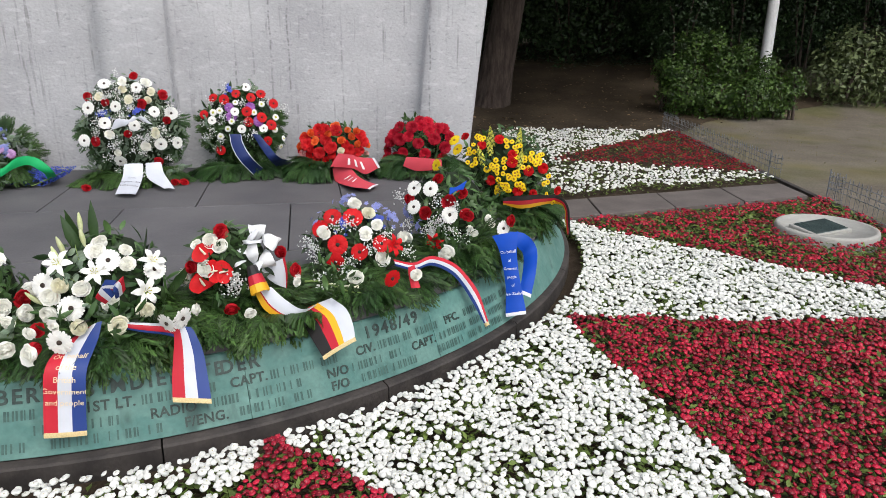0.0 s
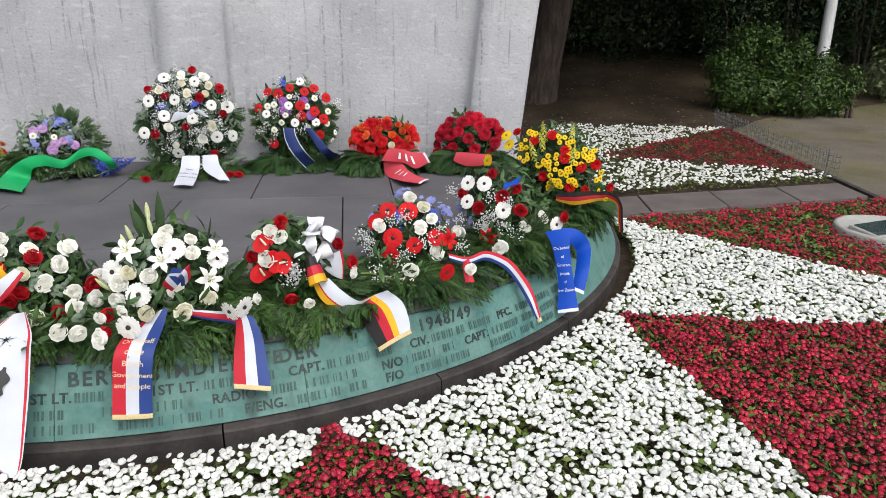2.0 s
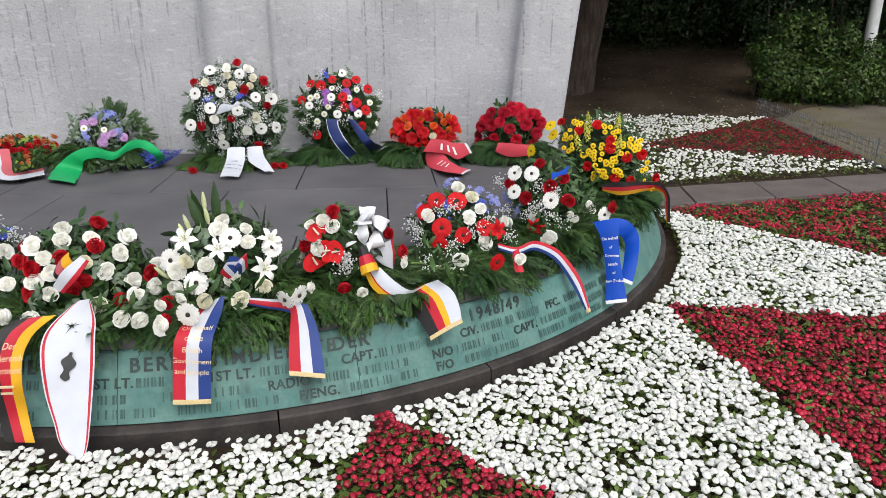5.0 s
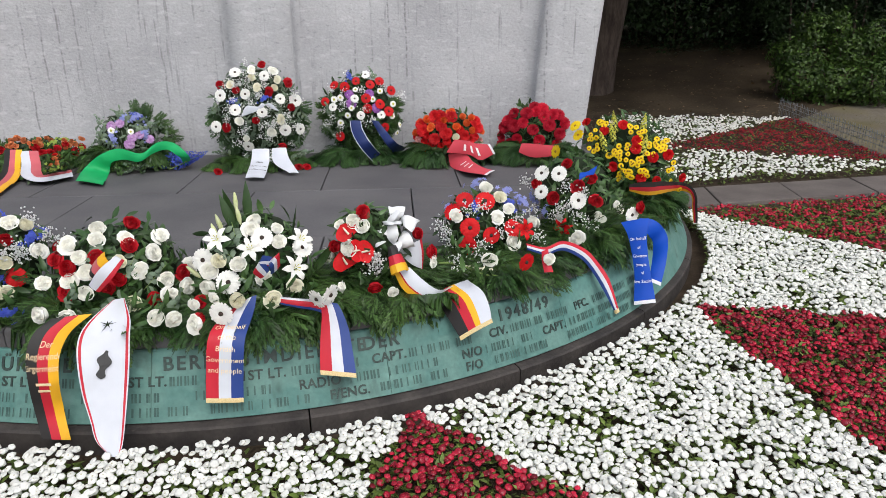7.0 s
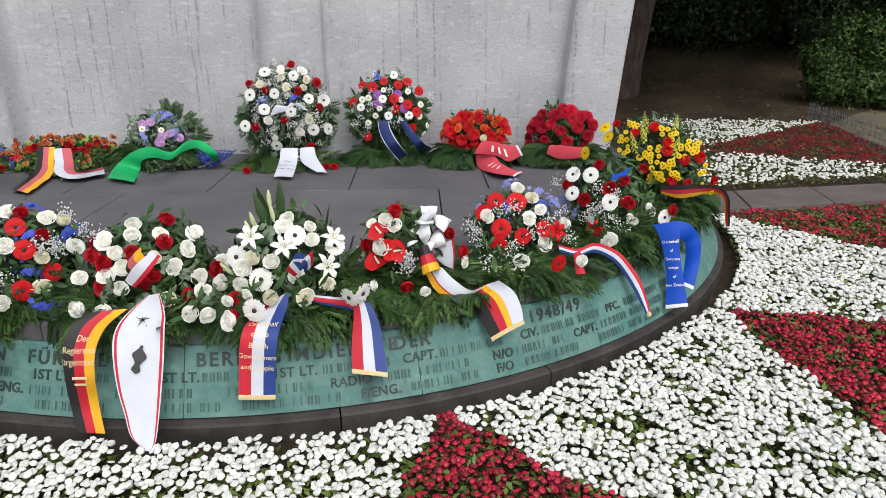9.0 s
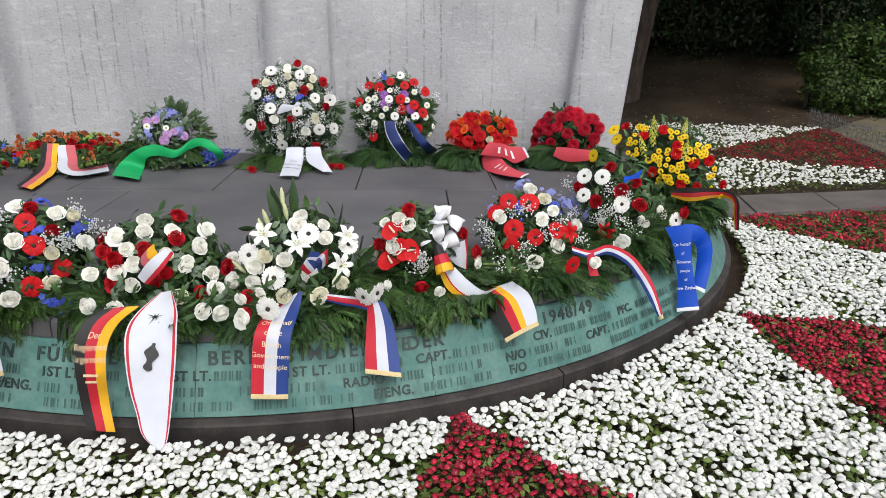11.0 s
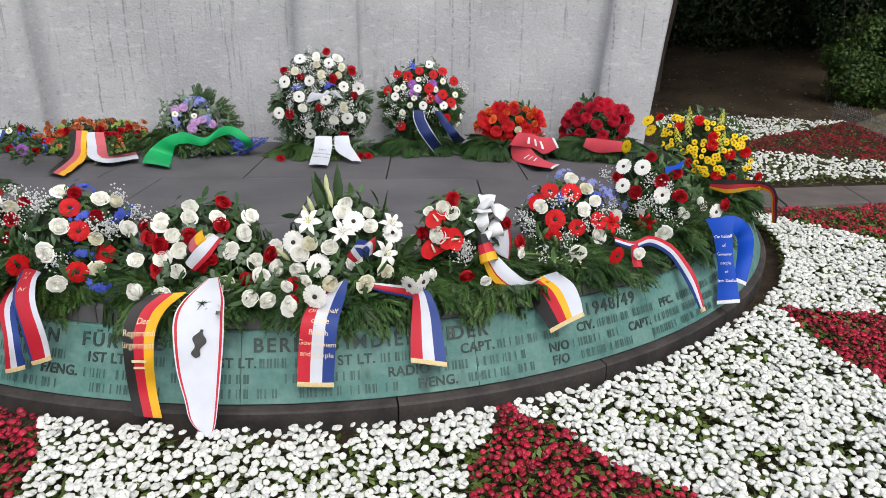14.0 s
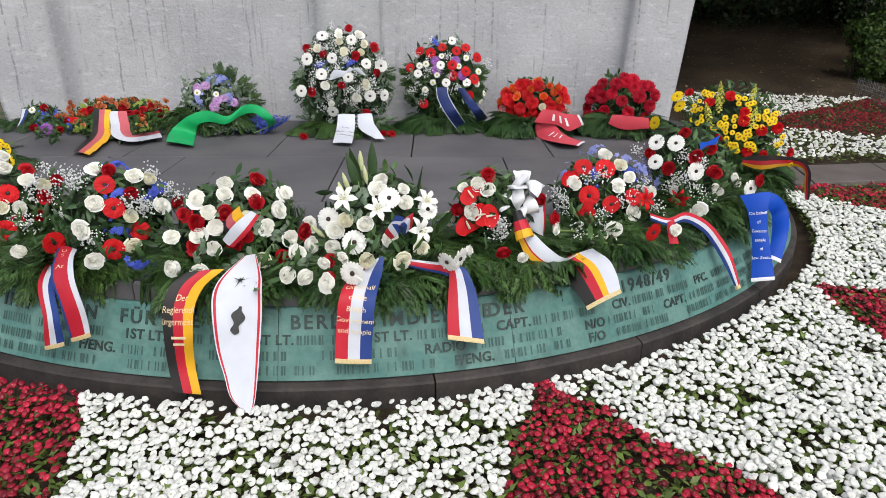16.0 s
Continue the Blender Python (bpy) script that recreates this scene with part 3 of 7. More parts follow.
def near_bed(x, y):
    """0 outside, 1 white, 2 red."""
    w = 0.02 * np.sin(x * 21 + y * 7) + 0.02 * np.sin(y * 19 - x * 5)
    r = np.hypot(x - CX, y - CY)
    ok = (r > 3.148 + 0.3 * w + 0.11 * np.clip((y - 3.2) / 1.5, 0, 1)) & (x > -5.2) & (x < 3.82) & (y > 1.05) & (np.hypot(x - LAMP[0], y - LAMP[1]) > 0.41) & (side(x, y, (1.34, 5.86), (3.79, 6.72)) < 0)
    right = (side(x, y, (0.64, 3.84), (1.20, 2.02)) > w) & (y < 3.67 + w)
    far = side(x, y, (1.05, 5.72), (2.92, 4.16)) > 2 * w
    front = (side(x, y, (-0.68, 2.52), (-0.80, 1.2)) > w) & (side(x, y, (-0.72, 2.46), (0.62, 1.56)) < w)
    left = (side(x, y, (-2.44, 2.08), (-1.98, 1.2)) < w) & (side(x, y, (-2.44, 1.99), (-3.4, 2.12)) > w) & (side(x, y, (-3.3, 2.2), (-4.4, 1.2)) > w)
    return np.where(ok, np.where(right | far | front | left, 2, 1), 0)


def far_bed(x, y):
    w = 0.06 * np.sin(x * 9 + y * 4)
    ok = (side(x, y, (1.41, 6.86), (3.77, 7.66)) > 0) & (x < 3.78) & (y < 11.3 + w) & (np.hypot(x - CX, y - CY) > 3.4)
    red = (side(x, y, (1.35, 8.65), (3.5, 8.0)) > w) & (side(x, y, (1.35, 8.65), (3.6, 11.1)) < w)
    return np.where(ok, np.where(red, 2, 1), 0)


soil = part("bed_soil", (np.array([(-5.4, 0.95, 0.012), (3.86, 0.95, 0.012), (3.86, 12.0, 0.012), (-5.4, 12.0, 0.012)]), np.array([(0, 1, 2), (0, 2, 3)]), 0), "soil")
tagged(soil, "dark soil of the flower beds", "soil", kind="structure")


def head(inner, outer, height):
    """A daisy head: a low ruffled dome."""
    v = [(0, 0, height * 0.78)]
    v += [(0.6 * math.cos(t), 0.6 * math.sin(t), height) for t in np.linspace(0, 2 * math.pi, inner + 1)[:-1]]
    v += [((1.0 if k % 2 else 0.86) * math.cos(t), (1.0 if k % 2 else 0.86) * math.sin(t), 0.1 if k % 2 else -0.05) for k, t in enumerate(np.linspace(0, 2 * math.pi, outer + 1)[:-1])]
    f = [(0, 1 + k, 1 + (k + 1) % inner) for k in range(inner)]
    for k in range(outer):
        j = (k + 1) % outer
        a, b = 1 + k * inner // outer, 1 + (((k + 1) * inner) // outer) % inner
        f.append((a, 1 + inner + k, 1 + inner + j))
        if a != b:
            f.append((a, 1 + inner + j, b))
    return np.array(v, float), np.array(f), 0


def petal_head(heart, n=10):
    """A double daisy seen near by: a thick round cushion of petals with a scalloped edge, drawn in underneath."""
    v = [(0, 0, heart)]
    for r, z, dz, dr in ((0.34, 0.46, 0.0, 0.0), (0.82, 0.37, 0.05, 0.02), (1.0, 0.10, 0.06, 0.05), (0.80, -0.12, 0.0, 0.0)):
        v += [((r + dr * (-1) ** k) * math.cos(2 * math.pi * k / n), (r + dr * (-1) ** k) * math.sin(2 * math.pi * k / n), z + dz * (-1) ** k) for k in range(n)]
    f = []
    for k in range(n):
        j = (k + 1) % n
        f.append((0, 1 + k, 1 + j))
        for b in (1, 1 + n, 1 + 2 * n):
            f += [(b + k, b + n + k, b + n + j), (b + k, b + n + j, b + j)]
    return np.array(v, float), np.array(f), 0


def scatter(x0, x1, y0, y1, step, jitter=0.42):
    x, y = np.meshgrid(np.arange(x0, x1, step), np.arange(y0, y1, step * 0.87))
    x = x + step * 0.5 * (np.arange(len(x)) % 2)[:, None]
    x, y = x.ravel(), y.ravel()
    return x + rng.uniform(-jitter, jitter, x.size) * step, y + rng.uniform(-jitter, jitter, x.size) * step


def clumps(x, y, s):
    """0 to 1: where the planting is dense."""
    return np.array([0.5 + 0.5 * noise.noise((a * s, b * s, 3.1)) for a, b in zip(x, y)])


def daisies(bed, kind, box, step, size, template, name, label, thin, eye, red="red_head"):
    x, y = scatter(*box, step)
    k = bed(x, y) == kind
    x, y = x[k], y[k]
    k = rng.random(x.size) > thin * np.clip((0.62 - clumps(x, y, 5.5)) * 3, 0, 1) ** 1.2 - 0.0 + (0.42 * np.clip((y - 3.7) / 1.2, 0, 1) if kind == 2 else 0)
    x, y = x[k], y[k]
    z = 0.085 + 0.022 * clumps(x, y, 4.0) + rng.normal(0, 0.008, x.size) + 0.03 * np.clip((3.42 - np.hypot(x - CX, y - CY)) / 0.25, 0, 1)
    n = np.stack([rng.normal(0, 0.32, x.size), rng.normal(-0.24, 0.30, x.size), np.ones(x.size)], 1)
    mats = frames(np.stack([x, y, z], 1), n, rng.uniform(0, 6.28, x.size), size * rng.uniform(0.74, 1.16, x.size))
    close = (side(x, y, (1.75, 1.9), (4.0, 5.6)) > 0) & (side(x, y, (-2.6, 1.3), (-3.4, 2.3)) < 0) & (y > 1.35)      # the stretch along the walk
    parts = [(*stamp(shape, mats[k])[:2], 0) for shape, k in ((template, close), (FAR_HEAD, ~close)) if k.any()]
    # yellowish centres on white heads; on red heads the caps are painted highlights
    if eye:
        keep = close & (rng.random(len(mats)) < (0.45 if kind == 1 else 0.4))
        c = lathe([(0.001, 0.50), (0.14, 0.485), (0.20, 0.42)] if kind == 1 else [(0.001, 0.62), (0.14, 0.58), (0.20, 0.46)], 5)
        e = stamp(c, mats[keep])
        parts.append((e[0], e[1], 1))
    ob = part(name, join(*parts), ["white_head", "pale_eye"] if kind == 1 else [red, "eye"])
    return tagged(ob, label, "flowers", kind="stuff")


WHITE_HEAD, RED_HEAD, FAR_HEAD = petal_head(0.38, 10), petal_head(0.50, 8), head(4, 6, 0.55)
NEAR = (-4.6, 3.84, 1.1, 6.95)
FAR = (0.9, 3.8, 6.8, 11.6)
daisies(near_bed, 1, NEAR, 0.0262, 0.0155, WHITE_HEAD, "white_daisies", "dense bed of white double daisies in bloom", 0.55, True)
daisies(near_bed, 2, NEAR, 0.0276, 0.0140, RED_HEAD, "red_daisies", "dense bed of crimson double daisies in bloom", 0.6, True)
daisies(far_bed, 1, FAR, 0.052, 0.020, FAR_HEAD, "white_daisies", "band of white daisies beyond the path", 1.0, False)
daisies(far_bed, 2, FAR, 0.033, 0.0165, FAR_HEAD, "red_daisies", "patch of crimson daisies beyond the path, shade in their colour", 0.8, False, "shaded_red_head")


def daisy_leaves(bed, box, step, name):
    x, y = scatter(*box, step, 0.6)
    k = bed(x, y) > 0
    x, y = x[k], y[k]
    blade = (np.array([(0, 0, 0), (0.22, 0.4, 0.12), (-0.22, 0.4, 0.12), (0.0, 1.0, 0.05)]), np.array([(0, 1, 2), (1, 3, 2)]), 0)
    n = np.stack([rng.normal(0, 0.45, x.size), rng.normal(0, 0.45, x.size), np.ones(x.size)], 1)
    red = bed(x, y) == 2
    k = ~red | (rng.random(x.size) < (0.85 if bed is near_bed else 0.45))
    x, y = x[k], y[k]
    n = n[k]
    t = stamp(blade, frames(np.stack([x, y, rng.uniform(0.03, 0.094, x.size)], 1), n, rng.uniform(0, 6.28, x.size), rng.uniform(0.03, 0.055, x.size)))
    return tagged(part(name, t, "daisy_leaf"), "low green leaves between the daisies", "foliage", kind="stuff")


daisy_leaves(near_bed, NEAR, 0.0225, "daisy_leaves")
daisy_leaves(far_bed, FAR, 0.042, "daisy_leaves")

# path of flagstones between the beds, and the edging at the fence
path = new("flagstone_path")
tagged(path, "narrow path of grey-brown flagstones between the beds", "path", kind="structure")
p0, p1, q0, q1 = Vector((0.7, 5.86)), Vector((3.79, 6.97)), Vector((0.7, 6.48)), Vector((3.77, 7.55))
for k in range(4):
    a, b = k / 4 + 0.002, (k + 1) / 4 - 0.002
    part("flagstone", prism([tuple(p0.lerp(p1, a)), tuple(p0.lerp(p1, b)), tuple(q0.lerp(q1, b)), tuple(q0.lerp(q1, a))], 0.0, 0.05 + 0.003 * (k % 2), 0.006), "paving", path, smooth=False)
edging = new("bed_edging")
tagged(edging, "low dark stone edging along the bed", "kerb", kind="structure")
for k in range(11):
    y = 1.0 + k
    part("edging_stone", prism([(3.87, y + 0.004), (3.93, y + 0.004), (3.93, y + 0.996), (3.87, y + 0.996)], 0.0, 0.040, 0.008), "kerb", edging, smooth=False)


# ---------------------------------------------------------------- flowers
def weld(template):
    """Merges points that coincide, so that a bloom is one piece."""
    v, f, i = template
    i = np.broadcast_to(np.asarray(i, int), len(f))
    key, first, back = np.unique(np.round(np.asarray(v), 4), axis=0, return_index=True, return_inverse=True)
    f = back.reshape(-1)[np.asarray(f)]
    ok = (f[:, 0] != f[:, 1]) & (f[:, 1] != f[:, 2]) & (f[:, 0] != f[:, 2])
    return np.asarray(v)[first], f[ok], i[ok]


def fan(n, turn, rows, bend=0.0):
    """n strap petals round an axis; rows of (radius, half width, height)."""
    out = []
    rows = ((0.0, 0.0, 0.0), *rows)                # the petals meet in one point
    for k in range(n):
        t = 2 * math.pi * k / n + turn
        c, s = math.cos(t), math.sin(t)
        z0 = bend * math.sin(3.7 * k + turn * 5)
        out.append(sheet([[(r * c + w * s, r * s - w * c, z + z0 * r), (r * c, r * s, z + z0 * r + 0.25 * w), (r * c - w * s, r * s + w * c, z + z0 * r)] for r, w, z in rows]))
    return join(*out)


def rose(seed=17, wide=1.0):
    """A half-open rose: a round cup of broad overlapping petals, tight round a high heart, only the outermost curling over."""
    out, r = [], np.random.default_rng(seed)
    n = 11
    for k in range(n):
        f = k / (n - 1)
        t0 = k * 2.4 + r.uniform(-0.25, 0.25)
        radius, top = 0.09 + 0.66 * f ** 0.8, 0.80 - 0.30 * f ** 1.6 + r.uniform(-0.05, 0.05)
        spread, curl = 2.4 - 1.2 * f ** 0.7, (0.03 + 0.20 * f ** 3) * wide * r.uniform(0.6, 1.4)
        rows = []
        tilt = r.uniform(-0.06, 0.06)
        for b in (0.0, 0.3, 0.62, 0.86, 1.0):
            row = []
            for a in (-1, -0.5, 0, 0.5, 1):
                swell = math.sin(min(1.0, b * 1.5) * math.pi / 2) - 0.16 * max(0.0, b - 0.6) * (1 - f)
                rr = radius * (0.25 + 0.75 * swell) * (1 - 0.05 * abs(a)) + curl * max(0.0, b - 0.55) ** 1.4 * 2.6 * (1 - 0.3 * abs(a))
                z = -0.22 + (top + 0.22 - 0.20 * f * a * a) * math.sin(b * 1.62) - 0.25 * curl * (b > 0.95) + tilt * a * b
                row.append((rr * math.cos(t0 + a * spread), rr * math.sin(t0 + a * spread), z) if b else (0, 0, -0.25))
            rows.append(row)
        out.append(sheet(rows))
    out.append(lathe([(0.0, 0.56), (0.25, 0.52), (0.48, 0.40), (0.62, 0.22), (0.60, 0.0), (0.0, -0.25)], 12))      # the closed petals within
    return join(*out)


def carnation():
    """A ruffled bloom: rings of fan-shaped petals with a wavy edge."""
    out, r = [], np.random.default_rng(23)
    for n, radius, top in ((8, 1.0, 0.16), (8, 0.84, 0.38), (7, 0.62, 0.55), (5, 0.36, 0.64)):
        for k in range(n):
            t0 = 2 * math.pi * k / n + radius * 5 + r.uniform(-0.15, 0.15)
            rows = [[(0, 0, -0.1)] * 5]
            for b in (0.55, 0.88, 1.0):
                rows.append([(radius * b * math.cos(t0 + a * 0.48) * (1 + 0.05 * (-1) ** i), radius * b * math.sin(t0 + a * 0.48) * (1 + 0.05 * (-1) ** i),
                              top * b ** 0.7 + 0.11 * b ** 3 * (-1) ** i + r.uniform(-0.04, 0.04)) for i, a in enumerate((-1, -0.5, 0, 0.5, 1))])
            out.append(sheet(rows))
    return join(*out)


def gerbera():
    a = fan(22, 0.0, ((0.18, 0.05, 0.06), (0.55, 0.12, 0.09), (0.88, 0.13, 0.10), (0.97, 0.09, 0.09), (1.0, 0.03, 0.08)), 0.06)
    b = fan(18, 0.2, ((0.15, 0.05, 0.11), (0.45, 0.12, 0.15), (0.66, 0.11, 0.16), (0.75, 0.03, 0.15)), 0.06)
    c = lathe([(0.0, 0.27), (0.12, 0.26), (0.19, 0.2), (0.21, 0.1)], 9)
    return join(a, b, (c[0], c[1], 1))


def mum():
    return join(fan(14, 0.0, ((0.1, 0.1, 0.0), (0.6, 0.17, 0.13), (0.92, 0.16, 0.07), (1.0, 0.06, 0.04))), fan(11, 0.3, ((0.1, 0.1, 0.1), (0.5, 0.15, 0.24), (0.7, 0.13, 0.24), (0.76, 0.04, 0.22))),
                (*lathe([(0.0, 0.36), (0.25, 0.33), (0.36, 0.2)], 8)[:2], 1))


def lily():
    a = fan(3, 0.0, ((0.05, 0.05, 0.0), (0.35, 0.2, 0.35), (0.7, 0.2, 0.48), (0.95, 0.1, 0.36), (1.08, 0.02, 0.2)), 0.06)
    b = fan(3, 1.05, ((0.05, 0.05, 0.03), (0.35, 0.24, 0.38), (0.7, 0.24, 0.5), (0.92, 0.12, 0.4), (1.04, 0.02, 0.25)), 0.06)
    st = [tube([(0, 0, 0.1), (0.12 * math.cos(t), 0.12 * math.sin(t), 0.4), (0.25 * math.cos(t), 0.25 * math.sin(t), 0.62)], (0.0, 0.015, 0.035), 4) for t in np.linspace(0, 6.28, 7)[:-1]]
    st = join(*st)
    return join(a, b, (st[0], st[1], 1))


def bud():
    return join((*lathe([(0.0, -0.2), (0.13, 0.0), (0.26, 0.5), (0.27, 1.0), (0.2, 1.5), (0.09, 1.9), (0.0, 2.0)], 7)[:2], 0),
                (*tube([(0, 0, -0.9), (0.02, 0, -0.5), (0, 0, -0.1)], 0.06, 5)[:2], 1))


def anthurium():
    out = []
    for b in np.linspace(0, 1, 7):
        half = 0.85 * math.sin(math.pi * min(1, 0.18 + 0.82 * b)) ** 0.7 * (1.0 if b < 1 else 0.02)
        out.append([(w * half, 1.2 * b - 0.55, 0.12 * w * w + 0.1 * math.sin(3 * b) + 0.03 * math.sin(9 * b + 4 * w)) for w in (-1, -0.5, 0, 0.5, 1)])
    return join((*sheet(out)[:2], 0), (*tube([(0, -0.3, 0.1), (0, 0.0, 0.3), (0.02, 0.25, 0.42)], (0.08, 0.075, 0.04), 6)[:2], 1))


def floret_cluster():
    """A tuft of small five-petalled blooms."""
    one = fan(5, 0.0, ((0.0, 0.05, 0.0), (0.6, 0.34, 0.12), (1.0, 0.12, 0.1)))
    r = np.random.default_rng(3)
    n = 14
    p = r.normal(0, 0.55, (n, 3)) * (1, 1, 0.5)
    v, f, i = stamp(one, frames(p, p * 0.6 + (0, 0, 1), r.uniform(0, 6, n), r.uniform(0.36, 0.5, n)))
    m = len(one[0])                                # thin stalks join the florets
    return join((np.concatenate([v, [(0, 0, -0.5)]]), np.concatenate([f, [(k * m, k * m + 5, n * m) for k in range(n)]]), 0))


def spike(n=34):
    one = join(fan(4, 0.0, ((0.0, 0.1, 0.0), (0.7, 0.4, 0.3), (1.0, 0.2, 0.2))))
    r = np.random.default_rng(5)
    h = np.linspace(-0.9, 1.5, n)
    w = 0.30 * np.clip((1.6 - h) / 1.4, 0.12, 1)
    t = np.arange(n) * 2.4
    p = np.stack([w * np.cos(t), w * np.sin(t), h], 1)
    s = stamp(one, frames(p, np.stack([np.cos(t), np.sin(t), np.full(n, 0.6)], 1), t, 0.16 * np.clip((1.9 - h), 0.5, 1.2)))
    m = len(one[0])                                # the florets hang together
    s = (s[0], np.concatenate([s[1], [(k * m, k * m + 5, k * m + m) for k in range(n - 1)]]))
    return join((s[0], s[1], 0), (*tube([(0, 0, -1.6), (0, 0, 0), (0, 0, 1.5)], (0.05, 0.04, 0.02), 4)[:2], 1))


def sprig():
    """A twig with paired roundish leaves."""
    one = fan(1, 0.0, ((0.0, 0.03, 0.0), (0.4, 0.3, 0.05), (0.75, 0.26, 0.03), (1.0, 0.05, 0.0)))
    p, z, s = [], [], []
    for k in range(9):
        p.append((0, -0.9 + 0.22 * k, 0.05 * k)), z.append((0.3 * (-1) ** k, 0.1, 1)), s.append(0.2 + 1.2 * (k % 2) * 2 - 0.6 * (k % 2))
    return join((*stamp(one, frames(p, z, np.array(s) + np.arange(9) * 0.3, np.linspace(0.75, 0.45, 9)))[:2], 0),
                (*tube([(0, -1.2, -0.02), (0, 0, 0.1), (0, 1.1, 0.4)], 0.025, 4)[:2], 1))


def blade():
    return sheet([[(-w, 0.04 * z, z), (0, 0.04 * z - w * 0.4, z), (w, 0.04 * z, z)] for w, z in ((0.03, -1.0), (0.2, -0.2), (0.24, 0.3), (0.15, 0.8), (0.01, 1.3))])


def frond(seed):
    """A drooping spray of conifer, growing along +y: a midrib with uneven side twigs, each with small tips."""
    r = np.random.default_rng(seed)
    out = []

    def sliver(p, q, w):
        d = q - p
        side = np.array([-d[1], d[0], 0.0])
        side = side / (np.linalg.norm(side) + 1e-9) * w
        m = p + d * 0.45
        out.append((np.array([p, m + side, q, m - side]), np.array([(0, 1, 2), (0, 2, 3)]), 0))

    bend = r.uniform(-0.2, 0.2)

    def at(y):
        return np.array([bend * y * y, y, 0.14 * y - 0.42 * y * y])

    for k in range(9):
        y = 0.04 + k * 0.095 + r.uniform(-0.025, 0.025)
        root = at(y)
        for sgn in (-1, 1):
            ln = 0.46 * (1 - 0.5 * (k / 8)) * r.uniform(0.7, 1.2) * (0.75 if k == 0 else 1)
            a = radians(r.uniform(22, 44))
            d = np.array([sgn * math.sin(a), math.cos(a), -0.12 + r.uniform(-0.14, 0.10)])
            mid = root + d * ln * 0.55
            tip = mid + (d + np.array([-0.25 * sgn, 0.1, -0.45])) * ln * 0.5
            sliver(root, mid, 0.018)
            sliver(root + d * ln * 0.4, tip, 0.021)
            for f0, f1, da in ((0.25, 0.40, 0.5), (0.42, 0.42, -0.45), (0.55, 0.36, 0.45), (0.75, 0.30, -0.4)):
                e = np.array([sgn * math.sin(a + da), math.cos(a + da), -0.30 + r.uniform(-0.12, 0.08)])
                p = root + (tip - root) * f0
                sliver(p, p + e * ln * f1 * r.uniform(0.8, 1.2), 0.017)
    sliver(at(0.0), at(0.55), 0.015)
    sliver(at(0.5), at(1.08), 0.018)
    return join(*out)


FRONDS = [frond(k) for k in (1, 2, 3)]


def sprays(mats):
    """Three kinds of spray by turns."""
    return join(*[stamp(FRONDS[k], mats[k::3]) for k in range(3)])


GYP = (np.array([(1, 0, 0), (-1, 0, 0), (0, 1, 0), (0, -1, 0), (0, 0, 1), (0, 0, -1)], float) * 1.0,
       np.array([(0, 2, 4), (2, 1, 4), (1, 3, 4), (3, 0, 4), (2, 0, 5), (1, 2, 5), (3, 1, 5), (0, 3, 5)]), 0)
LEAFLET = fan(1, 0.0, ((0.0, 0.03, 0.0), (0.35, 0.16, 0.05), (0.7, 0.13, 0.03), (1.0, 0.01, -0.05)))
# kind: shape, materials, radius in metres, name, whether it points upwards
KINDS = {
    "red_gerbera": (gerbera, ("red", "dark_eye"), 0.044, "gerbera", 0), "white_gerbera": (gerbera, ("white", "dark_eye"), 0.045, "gerbera", 0),
    "small_red_gerbera": (gerbera, ("red", "dark_eye"), 0.038, "gerbera", 0), "small_white_gerbera": (gerbera, ("white", "dark_eye"), 0.035, "gerbera", 0),
    "yellow_gerbera": (gerbera, ("yellow", "gold_eye"), 0.046, "gerbera", 0), "white_rose": (rose, ("ivory",), 0.043, "rose", 0),
    "spray_rose": (rose, ("ivory",), 0.029, "rose", 0), "cream_rose": (rose, ("cream",), 0.041, "rose", 0), "red_rose": (rose, ("dark_red",), 0.041, "rose", 0), "orange_rose": (rose, ("orange",), 0.041, "rose", 0),
    "apricot_rose": (rose, ("apricot",), 0.027, "rose", 0), "pink_rose": (rose, ("pink",), 0.036, "rose", 0), "lily": (lily, ("white", "lime"), 0.056, "lily", 0), "white_lily": (lily, ("white", "lime"), 0.052, "lily", 0),
    "red_lily": (lily, ("red", "dark_eye"), 0.05, "lily", 0), "lily_bud": (bud, ("bud_green", "stem"), 0.038, "lily_bud", 1), "carnation": (carnation, ("scarlet",), 0.051, "carnation", 0), "crimson_carnation": (carnation, ("crimson",), 0.050, "carnation", 0), "small_carnation": (carnation, ("red",), 0.034, "carnation", 0), "anthurium": (anthurium, ("red", "cream"), 0.062, "anthurium", 0),
    "yellow_mum": (mum, ("yellow", "gold_eye"), 0.0175, "chrysanthemum", 0), "white_mum": (mum, ("white", "lime"), 0.026, "chrysanthemum", 0),
    "lilac_aster": (mum, ("lilac", "lilac"), 0.038, "aster", 0), "violet_aster": (mum, ("violet", "violet"), 0.042, "aster", 0), "blue_floret": (floret_cluster, ("blue",), 0.030, "larkspur", 0),
    "pale_blue_floret": (floret_cluster, ("pale_blue",), 0.030, "larkspur", 0), "lime_spike": (spike, ("lime", "stem"), 0.055, "flower_spike", 1),
    "lime_spray": (floret_cluster, ("spray_green",), 0.032, "green_spray", 0), "grey_leaf": (sprig, ("eucalyptus", "stem"), 0.058, "leaf_sprig", 0), "long_leaf": (blade, ("ruscus",), 0.085, "long_leaf", 1),
}
BLOOMS, HEARTS = {}, {}
INNER = {"lily": "stamens", "lily_bud": "stem", "anthurium": "spadix", "flower_spike": "stem", "leaf_sprig": "twig"}
